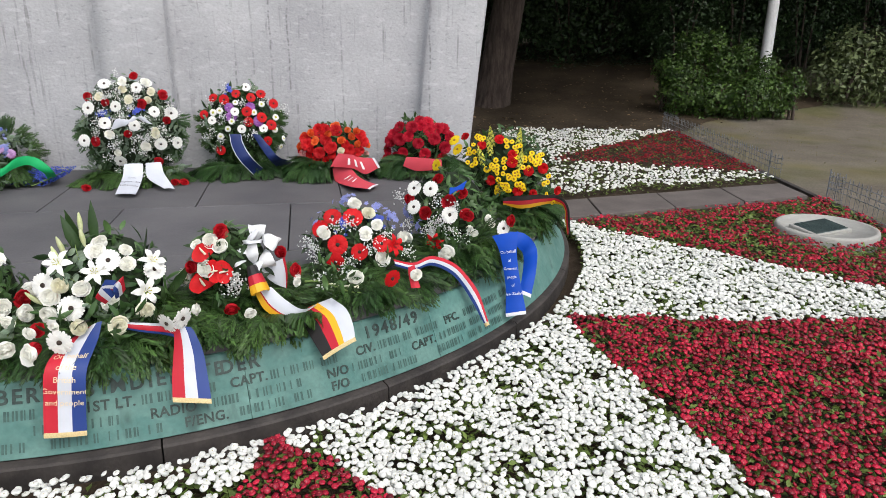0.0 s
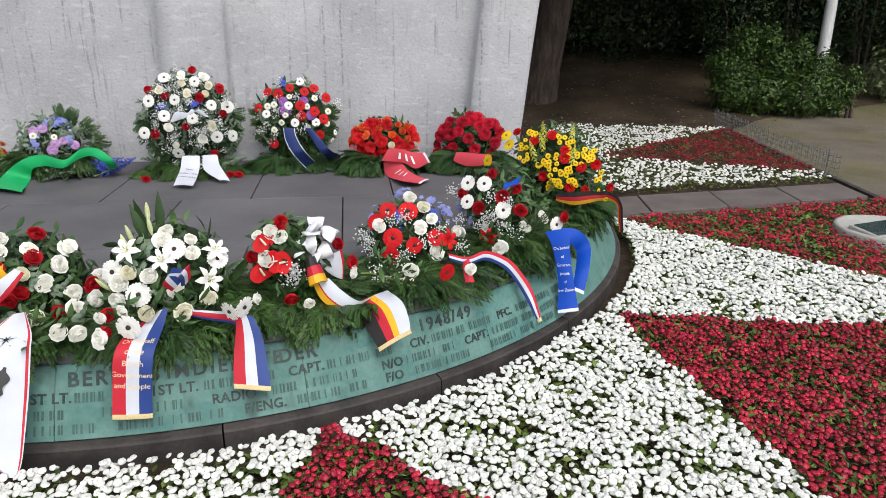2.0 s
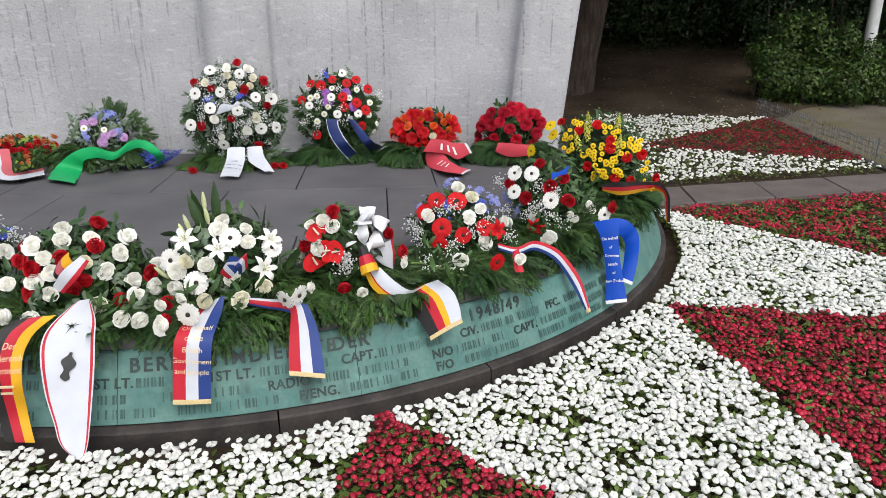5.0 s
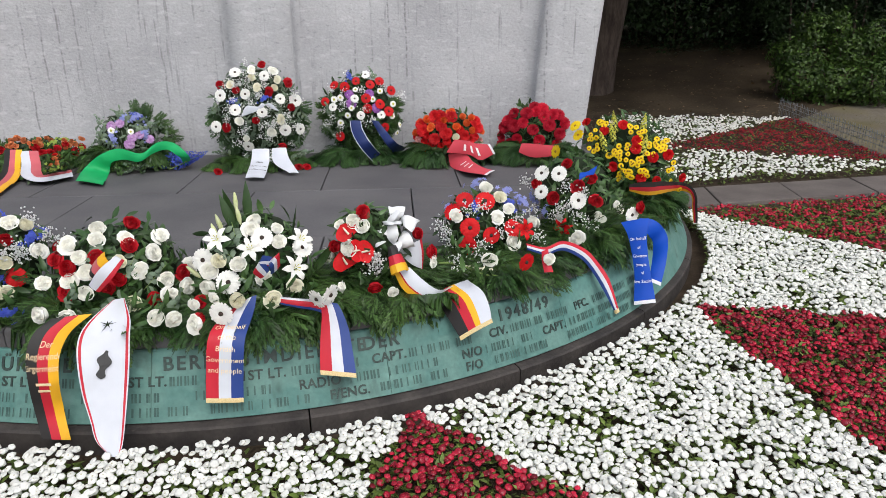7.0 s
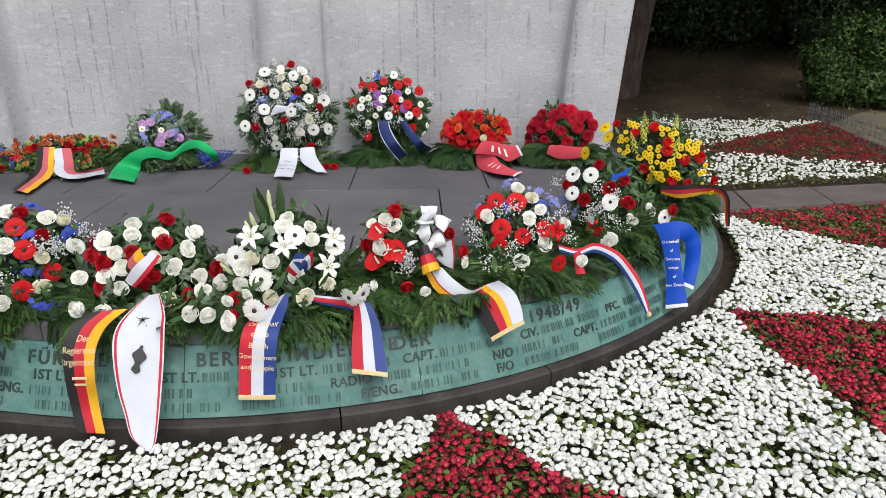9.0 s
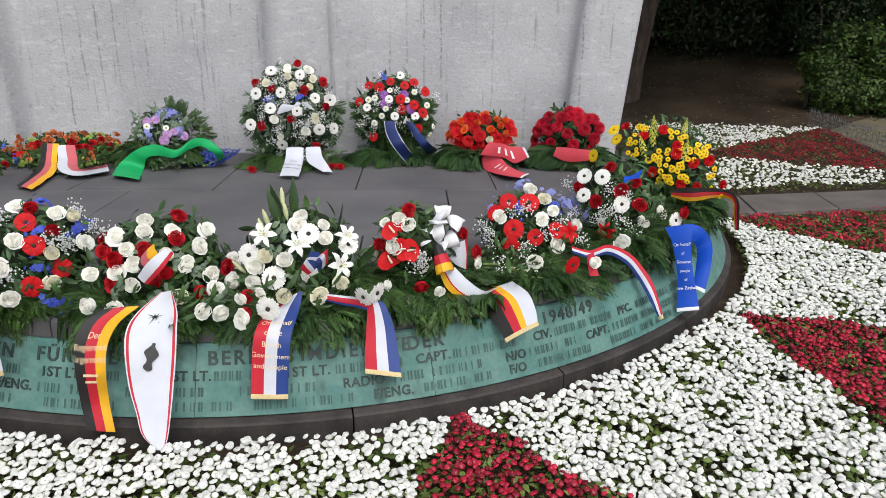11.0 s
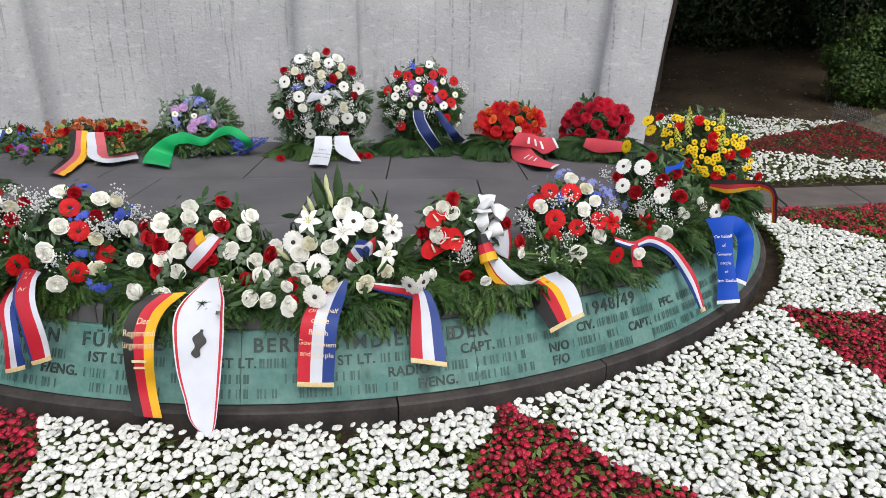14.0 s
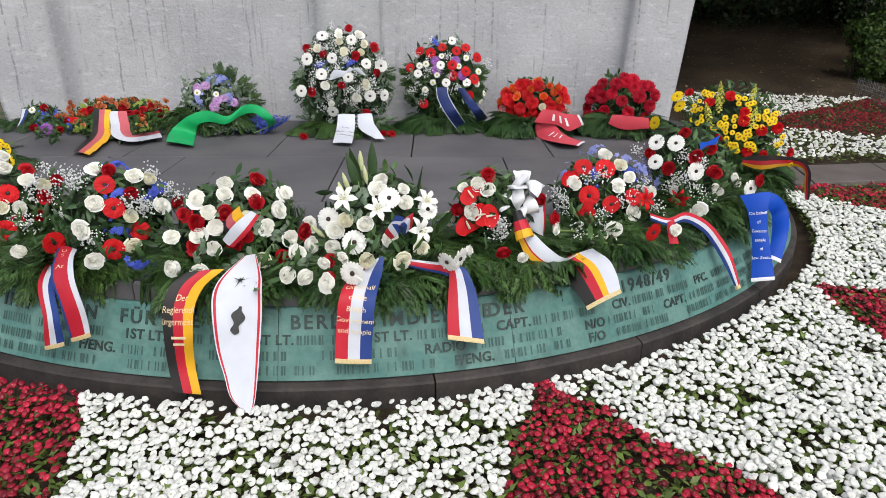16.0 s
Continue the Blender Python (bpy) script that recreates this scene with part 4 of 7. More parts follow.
for kind, (shape, mats, size, label, up) in KINDS.items():
    v, f, i = weld(shape())
    BLOOMS[kind] = tri_mesh(kind, v * size, f[i == 0], mats[:1])
    if len(mats) > 1:
        HEARTS[kind] = tri_mesh(kind, v * size, f[i == 1], mats[1:])
OTHERS = {}                                        # a tighter and a wider rose of each colour
for kind, (shape, mats, size, label, up) in KINDS.items():
    if shape is rose:
        OTHERS[kind] = [BLOOMS[kind]]
        for seed, wide, s in ((5, 0.5, 1.0), (8, 1.4, 0.97)):
            v, f, i = weld(rose(seed, wide))
            OTHERS[kind].append(tri_mesh(kind, v * size * s, f, mats[:1]))

EYE_MID = Vector((-0.33, 0.02, 1.63))              # the side from which the wreaths are laid to be seen


def dome_frame(centre):
    axis = (EYE_MID - Vector(centre)).normalized()
    right = Vector((0, 0, 1)).cross(axis).normalized()
    return axis, right, axis.cross(right)


def dress(root, centre, r, flowers, depth=0.75, filler="ruscus", leaves=150, squash=1.0, foam=0.80, mist=0):
    """Sets blooms, babys breath and filling leaves on a dome under root."""
    axis, right, up = dome_frame(centre)
    c = Vector(centre) - axis * (0.3 * depth * r)
    floor = TOP

    def at(u, v, k=1.0):
        q = math.sqrt(max(0.04, 1 - min(0.96, u * u + (v / squash) ** 2)))
        n = right * u + up * (v / squash) + axis * (q / depth)
        p = c + (right * u + up * v + axis * (q * depth)) * (r * k)
        while (p.z < floor + 0.10 and polar(p)[0] < 3.02) or (p.z < floor + 0.06 and polar(p)[0] < 3.12):     # blooms lie on the greens, never in the stone
            p = p + axis * 0.01
        return p, n.normalized()

    # foam dome; its near-black colour stands in for shade in the gaps
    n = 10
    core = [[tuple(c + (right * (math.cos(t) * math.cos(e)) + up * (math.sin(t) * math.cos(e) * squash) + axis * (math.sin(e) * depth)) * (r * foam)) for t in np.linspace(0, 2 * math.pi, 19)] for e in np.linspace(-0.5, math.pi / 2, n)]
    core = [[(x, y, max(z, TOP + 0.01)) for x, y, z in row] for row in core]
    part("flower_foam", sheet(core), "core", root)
    pts, nrm = [], []
    leaves = int(leaves * 1.9)
    for k in range(leaves):
        t, s = rng.uniform(0, 6.283), math.sqrt(rng.uniform(0.02, 1.08))
        p, m = at(s * math.cos(t), s * math.sin(t) * squash, rng.uniform(0.82, 0.90))
        j = Vector(rng.normal(0, 0.55, 3))
        pts.append(p), nrm.append(m + j)
    t = stamp(LEAFLET, frames(pts, nrm, rng.uniform(0, 6.28, leaves), rng.uniform(0.04, 0.078, leaves)))
    part("foliage", (pressed(t[0]), *t[1:]), filler, root)
    cloud = []
    for k in range(mist):
        t, q = rng.uniform(0, 6.283), math.sqrt(rng.uniform(0, 0.9))
        p, m = at(q * math.cos(t), q * math.sin(t) * squash, 1.0)
        cloud.append(np.array(p) + np.clip(rng.normal(0, 0.016, (26, 3)), -0.04, 0.04))
    for kind, places in flowers.items():
        if kind == "gyp":
            for u, v in places:
                p, m = at(u, v, 1.02)
                cloud.append(np.array(p) + np.clip(rng.normal(0, 0.019, (52, 3)), -0.04, 0.04) + np.array(m) * rng.uniform(0, 0.028, (52, 1)))
            continue
        label, points_up, size = KINDS[kind][3], KINDS[kind][4], KINDS[kind][2]
        for u, v in places:
            spots = [(u, v)]
            if kind == "apricot_rose":
                spots = [(u + a, v + b * 0.6) for a, b in rng.normal(0, 0.09, (4, 2))]
            if kind == "yellow_mum":
                spots = [(u + a, v + b) for a, b in rng.normal(0, 0.05, (4, 2))]
            for uu, vv in spots:
                p, m = at(uu, vv, 1.0)
                if centre[1] > 4.8 and np.abs(pressed(np.array([p])) - np.array(p)).max() > 0.008:      # none under a sash
                    continue
                if points_up:
                    z = (up * 1.2 + right * uu * 0.9 + axis * 0.25 + Vector(rng.normal(0, 0.12, 3))).normalized()
                else:
                    z = (m * 0.75 + axis * 0.5 + Vector((0, 0, 0.12)) + Vector(rng.normal(0, 0.16, 3))).normalized()
                fr = frames([p + z * size * (0.12 if label in ("gerbera", "chrysanthemum", "lily", "anthurium") else -0.12)], [z], np.array([rng.uniform(0, 6.28)]), rng.uniform(0.9, 1.1))[0]
                bloom = piece(label, OTHERS[kind][int(rng.integers(0, 3))] if kind in OTHERS else BLOOMS[kind], root, Matrix(fr.tolist()))
                if kind in HEARTS:
                    piece(INNER.get(label, "flower_eye"), HEARTS[kind], bloom)
    if cloud:
        p = np.concatenate(cloud)
        t = stamp(GYP, frames(p, np.tile((0.0, 0, 1), (len(p), 1)), rng.uniform(0, 6.28, len(p)), rng.uniform(0.0032, 0.0058, len(p))))
        tagged(part("babys_breath", t, "gyp", root, "cloud of tiny white blooms"), kind="stuff")


def polar(p):
    return math.hypot(p[0] - CX, p[1] - CY), math.atan2(p[1] - CY, p[0] - CX)


def rim_greens(root, at_deg, half, n, kind="thuja", inner=2.45, droop=1.0):
    """A pad of conifer sprays on the base's edge, part of them hanging over the band. half: degrees to each side."""
    pts, nrm, along, size = [], [], [], []
    for k in range(int(n * 0.62)):
        s = rng.uniform(-1, 1)
        hang = rng.random() < 0.55
        d = radians(at_deg + half * s)
        rad, tan = np.array([math.cos(d), math.sin(d), 0]), np.array([-math.sin(d), math.cos(d), 0])
        if hang:
            r, z = rng.uniform(2.78, 2.96) - 0.03 * s * s, TOP + rng.uniform(0.01, 0.055)
            y = rad * rng.uniform(0.5, 0.95) + tan * (0.55 * s + rng.normal(0, 0.26)) + np.array([0, 0, 0.12 - droop * rng.uniform(0.15, 0.85)])
            up = np.array([0, 0, 0.8]) + rad * 1.1 + rng.normal(0, 0.3, 3)
            ln = rng.uniform(0.12, 0.23) * (1 - 0.3 * s * s) * (0.6 + 0.4 * droop)
        else:
            r, z = rng.uniform(inner, 2.90), TOP + rng.uniform(0.01, 0.055)
            y = rad * rng.normal(0.45, 0.35) + tan * (0.9 * s + rng.normal(0, 0.35)) + np.array([0, 0, rng.uniform(-0.05, 0.25)])
            up = np.array([0, 0, 1.0]) + rad * 0.3 + rng.normal(0, 0.3, 3)
            ln = rng.uniform(0.13, 0.22)
        pts.append((CX + r * rad[0], CY + r * rad[1], z)), nrm.append(up), along.append(y), size.append(ln)
    t = sprays(along_frames(pts, along, nrm, size))
    r = np.hypot(t[0][:, 0] - CX, t[0][:, 1] - CY)
    inside = r < RIM + 0.02
    t[0][inside, 2] = np.maximum(t[0][inside, 2], TOP + 0.004)      # on the stone, or clear of the band
    q = np.clip((t[0][:, 2] - 0.2) / (BAND_TOP - 0.2), 0, 1)
    least = np.where(t[0][:, 2] < TOP, BAND_R + (RIM + 0.028 - BAND_R) * q + 0.008, 0)
    k = np.maximum(r, least) / r
    t[0][:, 0], t[0][:, 1] = CX + (t[0][:, 0] - CX) * k, CY + (t[0][:, 1] - CY) * k
    part("greenery", (pressed(t[0]), *t[1:]), kind, root)


def along_frames(pts, y, up, size):
    """Matrices whose y runs along y and whose z leans to up."""
    y, up = np.asarray(y, float), np.asarray(up, float)
    y /= np.linalg.norm(y, axis=1, keepdims=True)
    x = np.cross(y, up)
    x /= np.linalg.norm(x, axis=1, keepdims=True)
    z = np.cross(x, y)
    out = np.zeros((len(y), 4, 4))
    k = np.asarray(size, float)[:, None]
    out[:, :3, 0], out[:, :3, 1], out[:, :3, 2], out[:, :3, 3], out[:, 3, 3] = x * k, y * k, z * k, np.asarray(pts), 1
    return out


def ring_greens(root, x, y, rx, ry, n, kind="fir", high=0.10, hole=0.3):
    """A flat conifer wreath lying on the slabs, turned with the wall."""
    pts, nrm, along, size = [], [], [], []
    for k in range(int(n * 0.6)):
        t, s = rng.uniform(0, 6.283), hole + (1 - hole) * math.sqrt(rng.uniform(0, 1))
        a, b = rx * s * math.cos(t), ry * s * math.sin(t)
        o = np.array([ca * math.cos(t) - sa * math.sin(t), sa * math.cos(t) + ca * math.sin(t), 0])
        q = 1 - ((s - 0.6) / 0.55) ** 2
        ln = rng.uniform(0.10, 0.17)
        pts.append((x + ca * a - sa * b, y + sa * a + ca * b, TOP + 0.02 + high * max(0.0, q)))
        yv = o * (0.6 + 0.5 * s) + np.array([-o[1], o[0], 0]) * rng.normal(0, 0.5) + np.array([0, 0, 0.25 * (1 - s) + rng.normal(0, 0.1) - (0.45 if s > 0.62 else 0.0)])
        along.append(yv), nrm.append(np.array([0, 0, 1.0]) + 0.4 * o + rng.normal(0, 0.25, 3)), size.append(ln)
    t = sprays(along_frames(pts, along, nrm, size))
    t[0][:, 2] = np.maximum(t[0][:, 2], TOP + 0.004)
    part("greenery", (pressed(t[0]), *t[1:]), kind, root)


def collar(root, centre, r, n, kind, lo=-3.2, hi=0.1, reach=(0.7, 0.92), size=(0.08, 0.13)):
    """Sprays standing out round the edge of an upright wreath, between two angles."""
    axis, right, up = dome_frame(centre)
    c = Vector(centre) - axis * (0.3 * r)
    pts, nrm, along, ln = [], [], [], []
    for k in range(int(n * 0.65)):
        t, s = rng.uniform(lo, hi), rng.uniform(*reach)
        o = right * math.cos(t) + up * math.sin(t)
        pts.append(tuple(c + o * (r * s) + axis * (r * rng.uniform(-0.1, 0.2))))
        along.append(tuple(o + axis * 0.25 + Vector((0, 0, -0.25)) + Vector(rng.normal(0, 0.25, 3)))), nrm.append(tuple(axis + Vector(rng.normal(0, 0.3, 3)))), ln.append(rng.uniform(*size))
    t = sprays(along_frames(pts, along, nrm, ln))
    t[0][:, 2] = np.maximum(t[0][:, 2], TOP + 0.004)
    part("greenery", t, kind, root)


# ---------------------------------------------------------------- ribbons
def spline(rows, steps=7):
    """A smooth run through rows of (middle, half width)."""
    a = np.array(rows, float).reshape(len(rows), 6)
    a = np.concatenate([[2 * a[0] - a[1]], a, [2 * a[-1] - a[-2]]])
    out = []
    for k in range(1, len(a) - 2):
        for s in np.linspace(0, 1, steps, endpoint=False):
            p0, p1, p2, p3 = a[k - 1:k + 3]
            out.append(0.5 * (2 * p1 + (p2 - p0) * s + (2 * p0 - 5 * p1 + 4 * p2 - p3) * s * s + (3 * p1 - p0 - 3 * p2 + p3) * s ** 3))
    return np.array(out + [a[-2]])


def ribbon(root, rows, stripes, label, fringe="", ripple=0.004, name="ribbon", lift=0.05, wide=1.0):
    """A satin sash through rows; stripes: (material, share of the width) from its left edge. Returns the sash and a map onto it."""
    a = spline(rows)
    mid, half = a[:, :3], a[:, 3:] * wide
    near = np.array(EYE_MID) - mid
    mid = mid + near / np.linalg.norm(near, axis=1, keepdims=True) * lift
    t = np.gradient(mid, axis=0)
    nrm = np.cross(half, t)
    nrm /= np.linalg.norm(nrm, axis=1, keepdims=True) + 1e-9
    flip = np.sign(np.einsum("ij,ij->i", nrm, np.array(EYE_MID) - mid))[:, None]
    nrm = nrm * flip
    length = np.concatenate([[0], np.cumsum(np.linalg.norm(np.diff(mid, axis=0), axis=1))])
    wave = ripple * np.sin(length * 26 + 1.3 * len(rows))
    edges, mats, index = [0.0], [], []
    for m, share in stripes:
        if m not in mats:
            mats.append(m)
        for k in range(max(1, round(share / 0.16))):
            edges.append(edges[-1] + share / max(1, round(share / 0.16))), index.append(mats.index(m))
    e = np.array(edges) / edges[-1] * 2 - 1
    g = mid[:, None] + half[:, None] * e[None, :, None] + nrm[:, None] * (wave[:, None] * (0.4 + 0.6 * e[None]) + 0.006 * np.cos(e * 1.5)[None])[:, :, None]
    v, f, i = sheet(g)
    nrow, ncol = len(g) - 1, len(e) - 1
    ix = np.tile(np.array(index), nrow)
    back = (g - nrm[:, None] * 0.0014).reshape(-1, 3)
    sash = part(name, join((v, f, np.concatenate([ix, ix])), (back, f[:, ::-1], np.concatenate([ix, ix]))), mats, root, label)
    if fringe:
        d = (mid[-1] - mid[-3])
        d /= np.linalg.norm(d)
        end = np.stack([g[-1], g[-1] + d * 0.008 + nrm[-1] * 0.002, g[-1] + d * 0.018])
        k = part("fringe", join(sheet(end), sheet(end - nrm[-1] * 0.002)), fringe, sash)

    def onto(x, y, lift=0.002):
        """x: -1 to 1 across, y: metres along."""
        cols = np.array([[np.interp(y, length, g[:, c, k]) for k in range(3)] for c in range(len(e))])
        p = np.array([np.interp(x, e, cols[:, k]) for k in range(3)])
        return p + lift * np.array([np.interp(y, length, nrm[:, k]) for k in range(3)])
    return sash, onto, length[-1]


def letters(body, size, thick=0.0, apart=1.0):
    """The built-in font as triangles, centred."""
    cu = bpy.data.curves.new("lettering", "FONT")
    cu.body, cu.size, cu.align_x, cu.align_y, cu.extrude, cu.resolution_u = body, size, "CENTER", "CENTER", thick, 3
    cu.offset, cu.space_character = (0.022 * size if thick else 0.0), apart
    ob = bpy.data.objects.new("lettering", cu)
    me = bpy.data.meshes.new_from_object(ob)
    me.calc_loop_triangles()
    v = np.array([p.co for p in me.vertices]).reshape(-1, 3)
    f = np.array([t.vertices for t in me.loop_triangles]).reshape(-1, 3)
    bpy.data.objects.remove(ob), bpy.data.meshes.remove(me), bpy.data.curves.remove(cu)
    return v, f, 0


def print_on(sash, onto, lines, width, material, start, pitch, size, across=0.0):
    """Lines of printing across a sash whose width is given in metres."""
    for k, body in enumerate(lines):
        if body:
            v, f, i = letters(body, size)
            p = np.array([onto(across + 2 * x / width, start + k * pitch - y) for x, y, z in v])
            part("lettering", (p, f, i), material, sash, smooth=False)


def mark_on(sash, onto, outline, width, y0, size, material, name):
    """A flat printed shape."""
    p = np.array([onto(2 * x * size / width, y0 - y * size, 0.006) for x, y in [(0, 0)] + outline])
    part(name, (p, np.array([(0, 1 + k, 1 + (k + 1) % len(outline)) for k in range(len(outline))]), 0), material, sash, smooth=False)


def wreath(label, centre, name="wreath"):
    root = new(name)
    tagged(root, label, "wreath", group="wreaths at the memorial")
    return root


# where the blooms sit on each wreath: across and up, in radii of its dome
DOMES = {}
DOMES["patriot"] = dict(centre=(-2.426, 2.429, 0.707), r=0.246, flowers={
    "white_rose": [(-0.22, 0.74), (0.34, 0.54), (-0.32, 0.18), (0.64, 0.02), (-0.58, -0.21), (-0.51, -0.66)],
    "cream_rose": [(0.56, 0.47), (0.06, -0.56), (0.14, -0.09)],
    "red_gerbera": [(-0.13, 0.46), (-0.08, 0.07), (0.26, -0.36), (-0.20, -0.56)],
    "red_rose": [(-0.03, 0.68), (0.23, 0.27), (0.97, 0.01)],
    "blue_floret": [(0.04, 0.32), (0.60, 0.27), (0.80, 0.34), (0.14, 0.82), (0.04, -0.83), (-0.06, -0.29)],
    "gyp": [(-0.45, 0.58), (0.28, 0.14), (0.34, 0.05), (0.59, 0.56), (-0.45, -0.39), (-0.53, 0.55), (0.41, -0.02), (0.78, 0.27), (-0.65, 0.67), (0.94, 0.13), (0.12, 0.10), (-0.40, -0.31)],
})
DOMES["poppy"] = dict(centre=(-3.022, 2.548, 0.638), r=0.256, flowers={
    "white_rose": [(0.25, 0.48), (0.03, 0.04), (0.74, -0.08), (-0.20, -0.59), (-0.02, 0.73), (-0.01, 0.94)],
    "red_gerbera": [(-0.08, 0.30), (0.27, -0.56), (-0.26, -0.28)],
    "red_rose": [(0.30, 0.66), (0.70, 0.43), (0.30, -0.12), (0.44, 0.17), (-0.04, -0.19)],
    "cream_rose": [(0.47, 0.36), (-0.20, 0.10)],
    "gyp": [(0.53, 0.61), (0.32, 0.41), (0.23, 0.24), (0.11, -0.22), (0.55, -0.21), (0.05, -0.25), (-0.06, -0.12), (0.50, 0.16)],
})
DOMES["roses"] = dict(centre=(-1.886, 2.438, 0.667), r=0.302, flowers={
    "white_rose": [(-0.39, 0.25), (-0.34, 0.04), (-0.55, -0.02), (-0.39, -0.21), (-0.51, 0.43), (-0.15, 0.59), (-0.18, 0.45), (0.16, 0.41), (0.45, 0.18), (0.28, -0.02), (0.59, 0.39), (0.56, -0.20), (-0.61, -0.46), (-0.89, -0.37), (0.35, -0.60), (0.55, -0.65), (-0.86, -0.02), (0.79, -0.31), (0.90, -0.07), (0.57, -0.39)],
    "red_rose": [(0.26, 0.61), (0.18, 0.32), (-0.21, 0.22), (-0.54, 0.14), (-0.61, -0.16), (0.01, -0.09), (-0.14, -0.18), (0.38, -0.39), (-0.67, 0.26), (0.80, -0.13), (0.88, -0.51), (0.81, -0.71)],
    "cream_rose": [(0.12, -0.41), (0.04, 0.12)],
    "grey_leaf": [(-0.22, 0.36), (-0.55, -0.27), (0.17, 0.06), (0.61, -0.50), (-0.13, -0.39), (0.44, -0.14)],
})
DOMES["lilies"] = dict(centre=(-1.332, 2.563, 0.689), r=0.258, flowers={
    "lily": [(-0.09, 0.17), (0.66, 0.27), (0.52, -0.16)],
    "white_gerbera": [(-0.80, 0.10), (-0.46, -0.28), (-0.54, -0.69), (1.00, -0.58), (0.10, 0.35), (0.70, 0.16)],
    "white_rose": [(0.01, 0.63), (-0.72, -0.09), (-0.29, -0.01), (0.33, 0.27), (-0.76, -0.33), (-0.06, 0.50), (-0.89, -0.80), (0.06, -0.24)],
    "cream_rose": [(0.19, -0.56), (-0.56, 0.05), (-0.33, -0.53), (0.52, -0.43)],
    "lily_bud": [(-0.26, 0.86), (-0.49, 0.53), (-0.21, 0.63), (-0.56, 0.37), (-0.91, -0.16)],
    "spray_rose": [(-0.91, -0.54), (1.20, -0.50), (0.33, 0.48), (-0.65, -0.49)],
    "long_leaf": [(-0.38, 0.74), (-0.09, 0.87), (0.58, 0.48), (-0.35, 0.82), (1.01, -0.07)],
    "grey_leaf": [(-0.30, 0.41), (-0.43, 0.15), (-0.08, -0.36)],
    "white_lily": [(-0.56, 0.37)],
})
DOMES["anthuriums"] = dict(centre=(-0.899, 2.754, 0.730), r=0.178, flowers={
    "anthurium": [(-0.53, 0.22), (-0.27, -0.22), (-0.61, -0.44), (-0.10, -0.25)],
    "white_rose": [(-0.13, 0.33), (-0.47, -0.16), (-1.00, -0.28), (-0.35, 0.48)],
    "red_rose": [(-0.80, -0.10), (-0.11, 0.66), (1.14, 0.13), (1.46, -0.33), (0.11, -1.01)],
    "spray_rose": [(1.50, -0.59), (0.50, -1.12), (1.50, -0.47), (-0.69, 0.40)],
    "white_gerbera": [(-1.10, -1.18)],
    "gyp": [(0.08, -0.45), (0.18, -0.57), (-0.00, -0.57), (0.14, -0.37)],
})
DOMES["gerberas"] = dict(centre=(-0.444, 3.180, 0.664), r=0.235, flowers={
    "red_gerbera": [(-0.22, 0.03), (-0.25, -0.31), (0.21, -0.11), (-0.35, 0.57), (0.06, 0.56), (0.86, -0.57), (0.62, 0.04), (-0.58, 0.34)],
    "red_lily": [(0.83, 0.01)],
    "white_rose": [(-0.50, 0.25), (0.31, 0.22), (1.01, 0.18), (0.64, -0.22), (0.20, -0.54), (0.07, 0.83), (0.53, 0.41), (1.30, -0.53)],
    "cream_rose": [(0.36, 0.65)],
    "blue_floret": [(-0.13, 0.45), (0.53, 0.56)],
    "pale_blue_floret": [(-0.68, 0.46), (-0.17, 0.95), (0.50, 0.82), (0.83, 0.61)],
    "gyp": [(-0.68, -0.06), (-0.78, 0.11), (0.01, 0.41), (0.05, -0.27), (0.42, -0.01), (-0.04, -0.38), (1.08, -0.13), (-0.40, -0.55), (-0.62, -0.21), (-0.22, 0.35), (0.66, 0.24), (0.07, -0.47)],
})
DOMES["mixed"] = dict(centre=(0.018, 3.616, 0.751), r=0.240, flowers={
    "white_gerbera": [(-0.69, -0.03), (0.09, -0.16), (-0.33, 0.38), (-0.71, 0.38), (1.25, -0.43)],
    "spray_rose": [(0.91, -0.24), (0.63, -0.54), (0.99, -0.33), (0.53, -0.44), (-0.28, -0.58)],
    "red_rose": [(-0.44, -0.14), (-0.18, 0.60), (0.36, 0.30), (-0.81, 0.15), (0.08, 0.13), (1.40, -0.26), (0.48, -0.16)],
    "red_lily": [(-0.16, -0.70)],
    "white_rose": [(0.14, -0.89), (-0.75, -0.67)],
    "pale_blue_floret": [(-0.91, -0.18), (-0.62, -0.48)],
    "gyp": [(-1.03, 0.20), (-0.16, 0.11), (-0.07, -0.27), (-0.34, -0.51), (0.38, -0.61), (0.19, 0.03), (-0.81, -0.39), (0.10, -0.47), (-0.26, -0.34)],
})
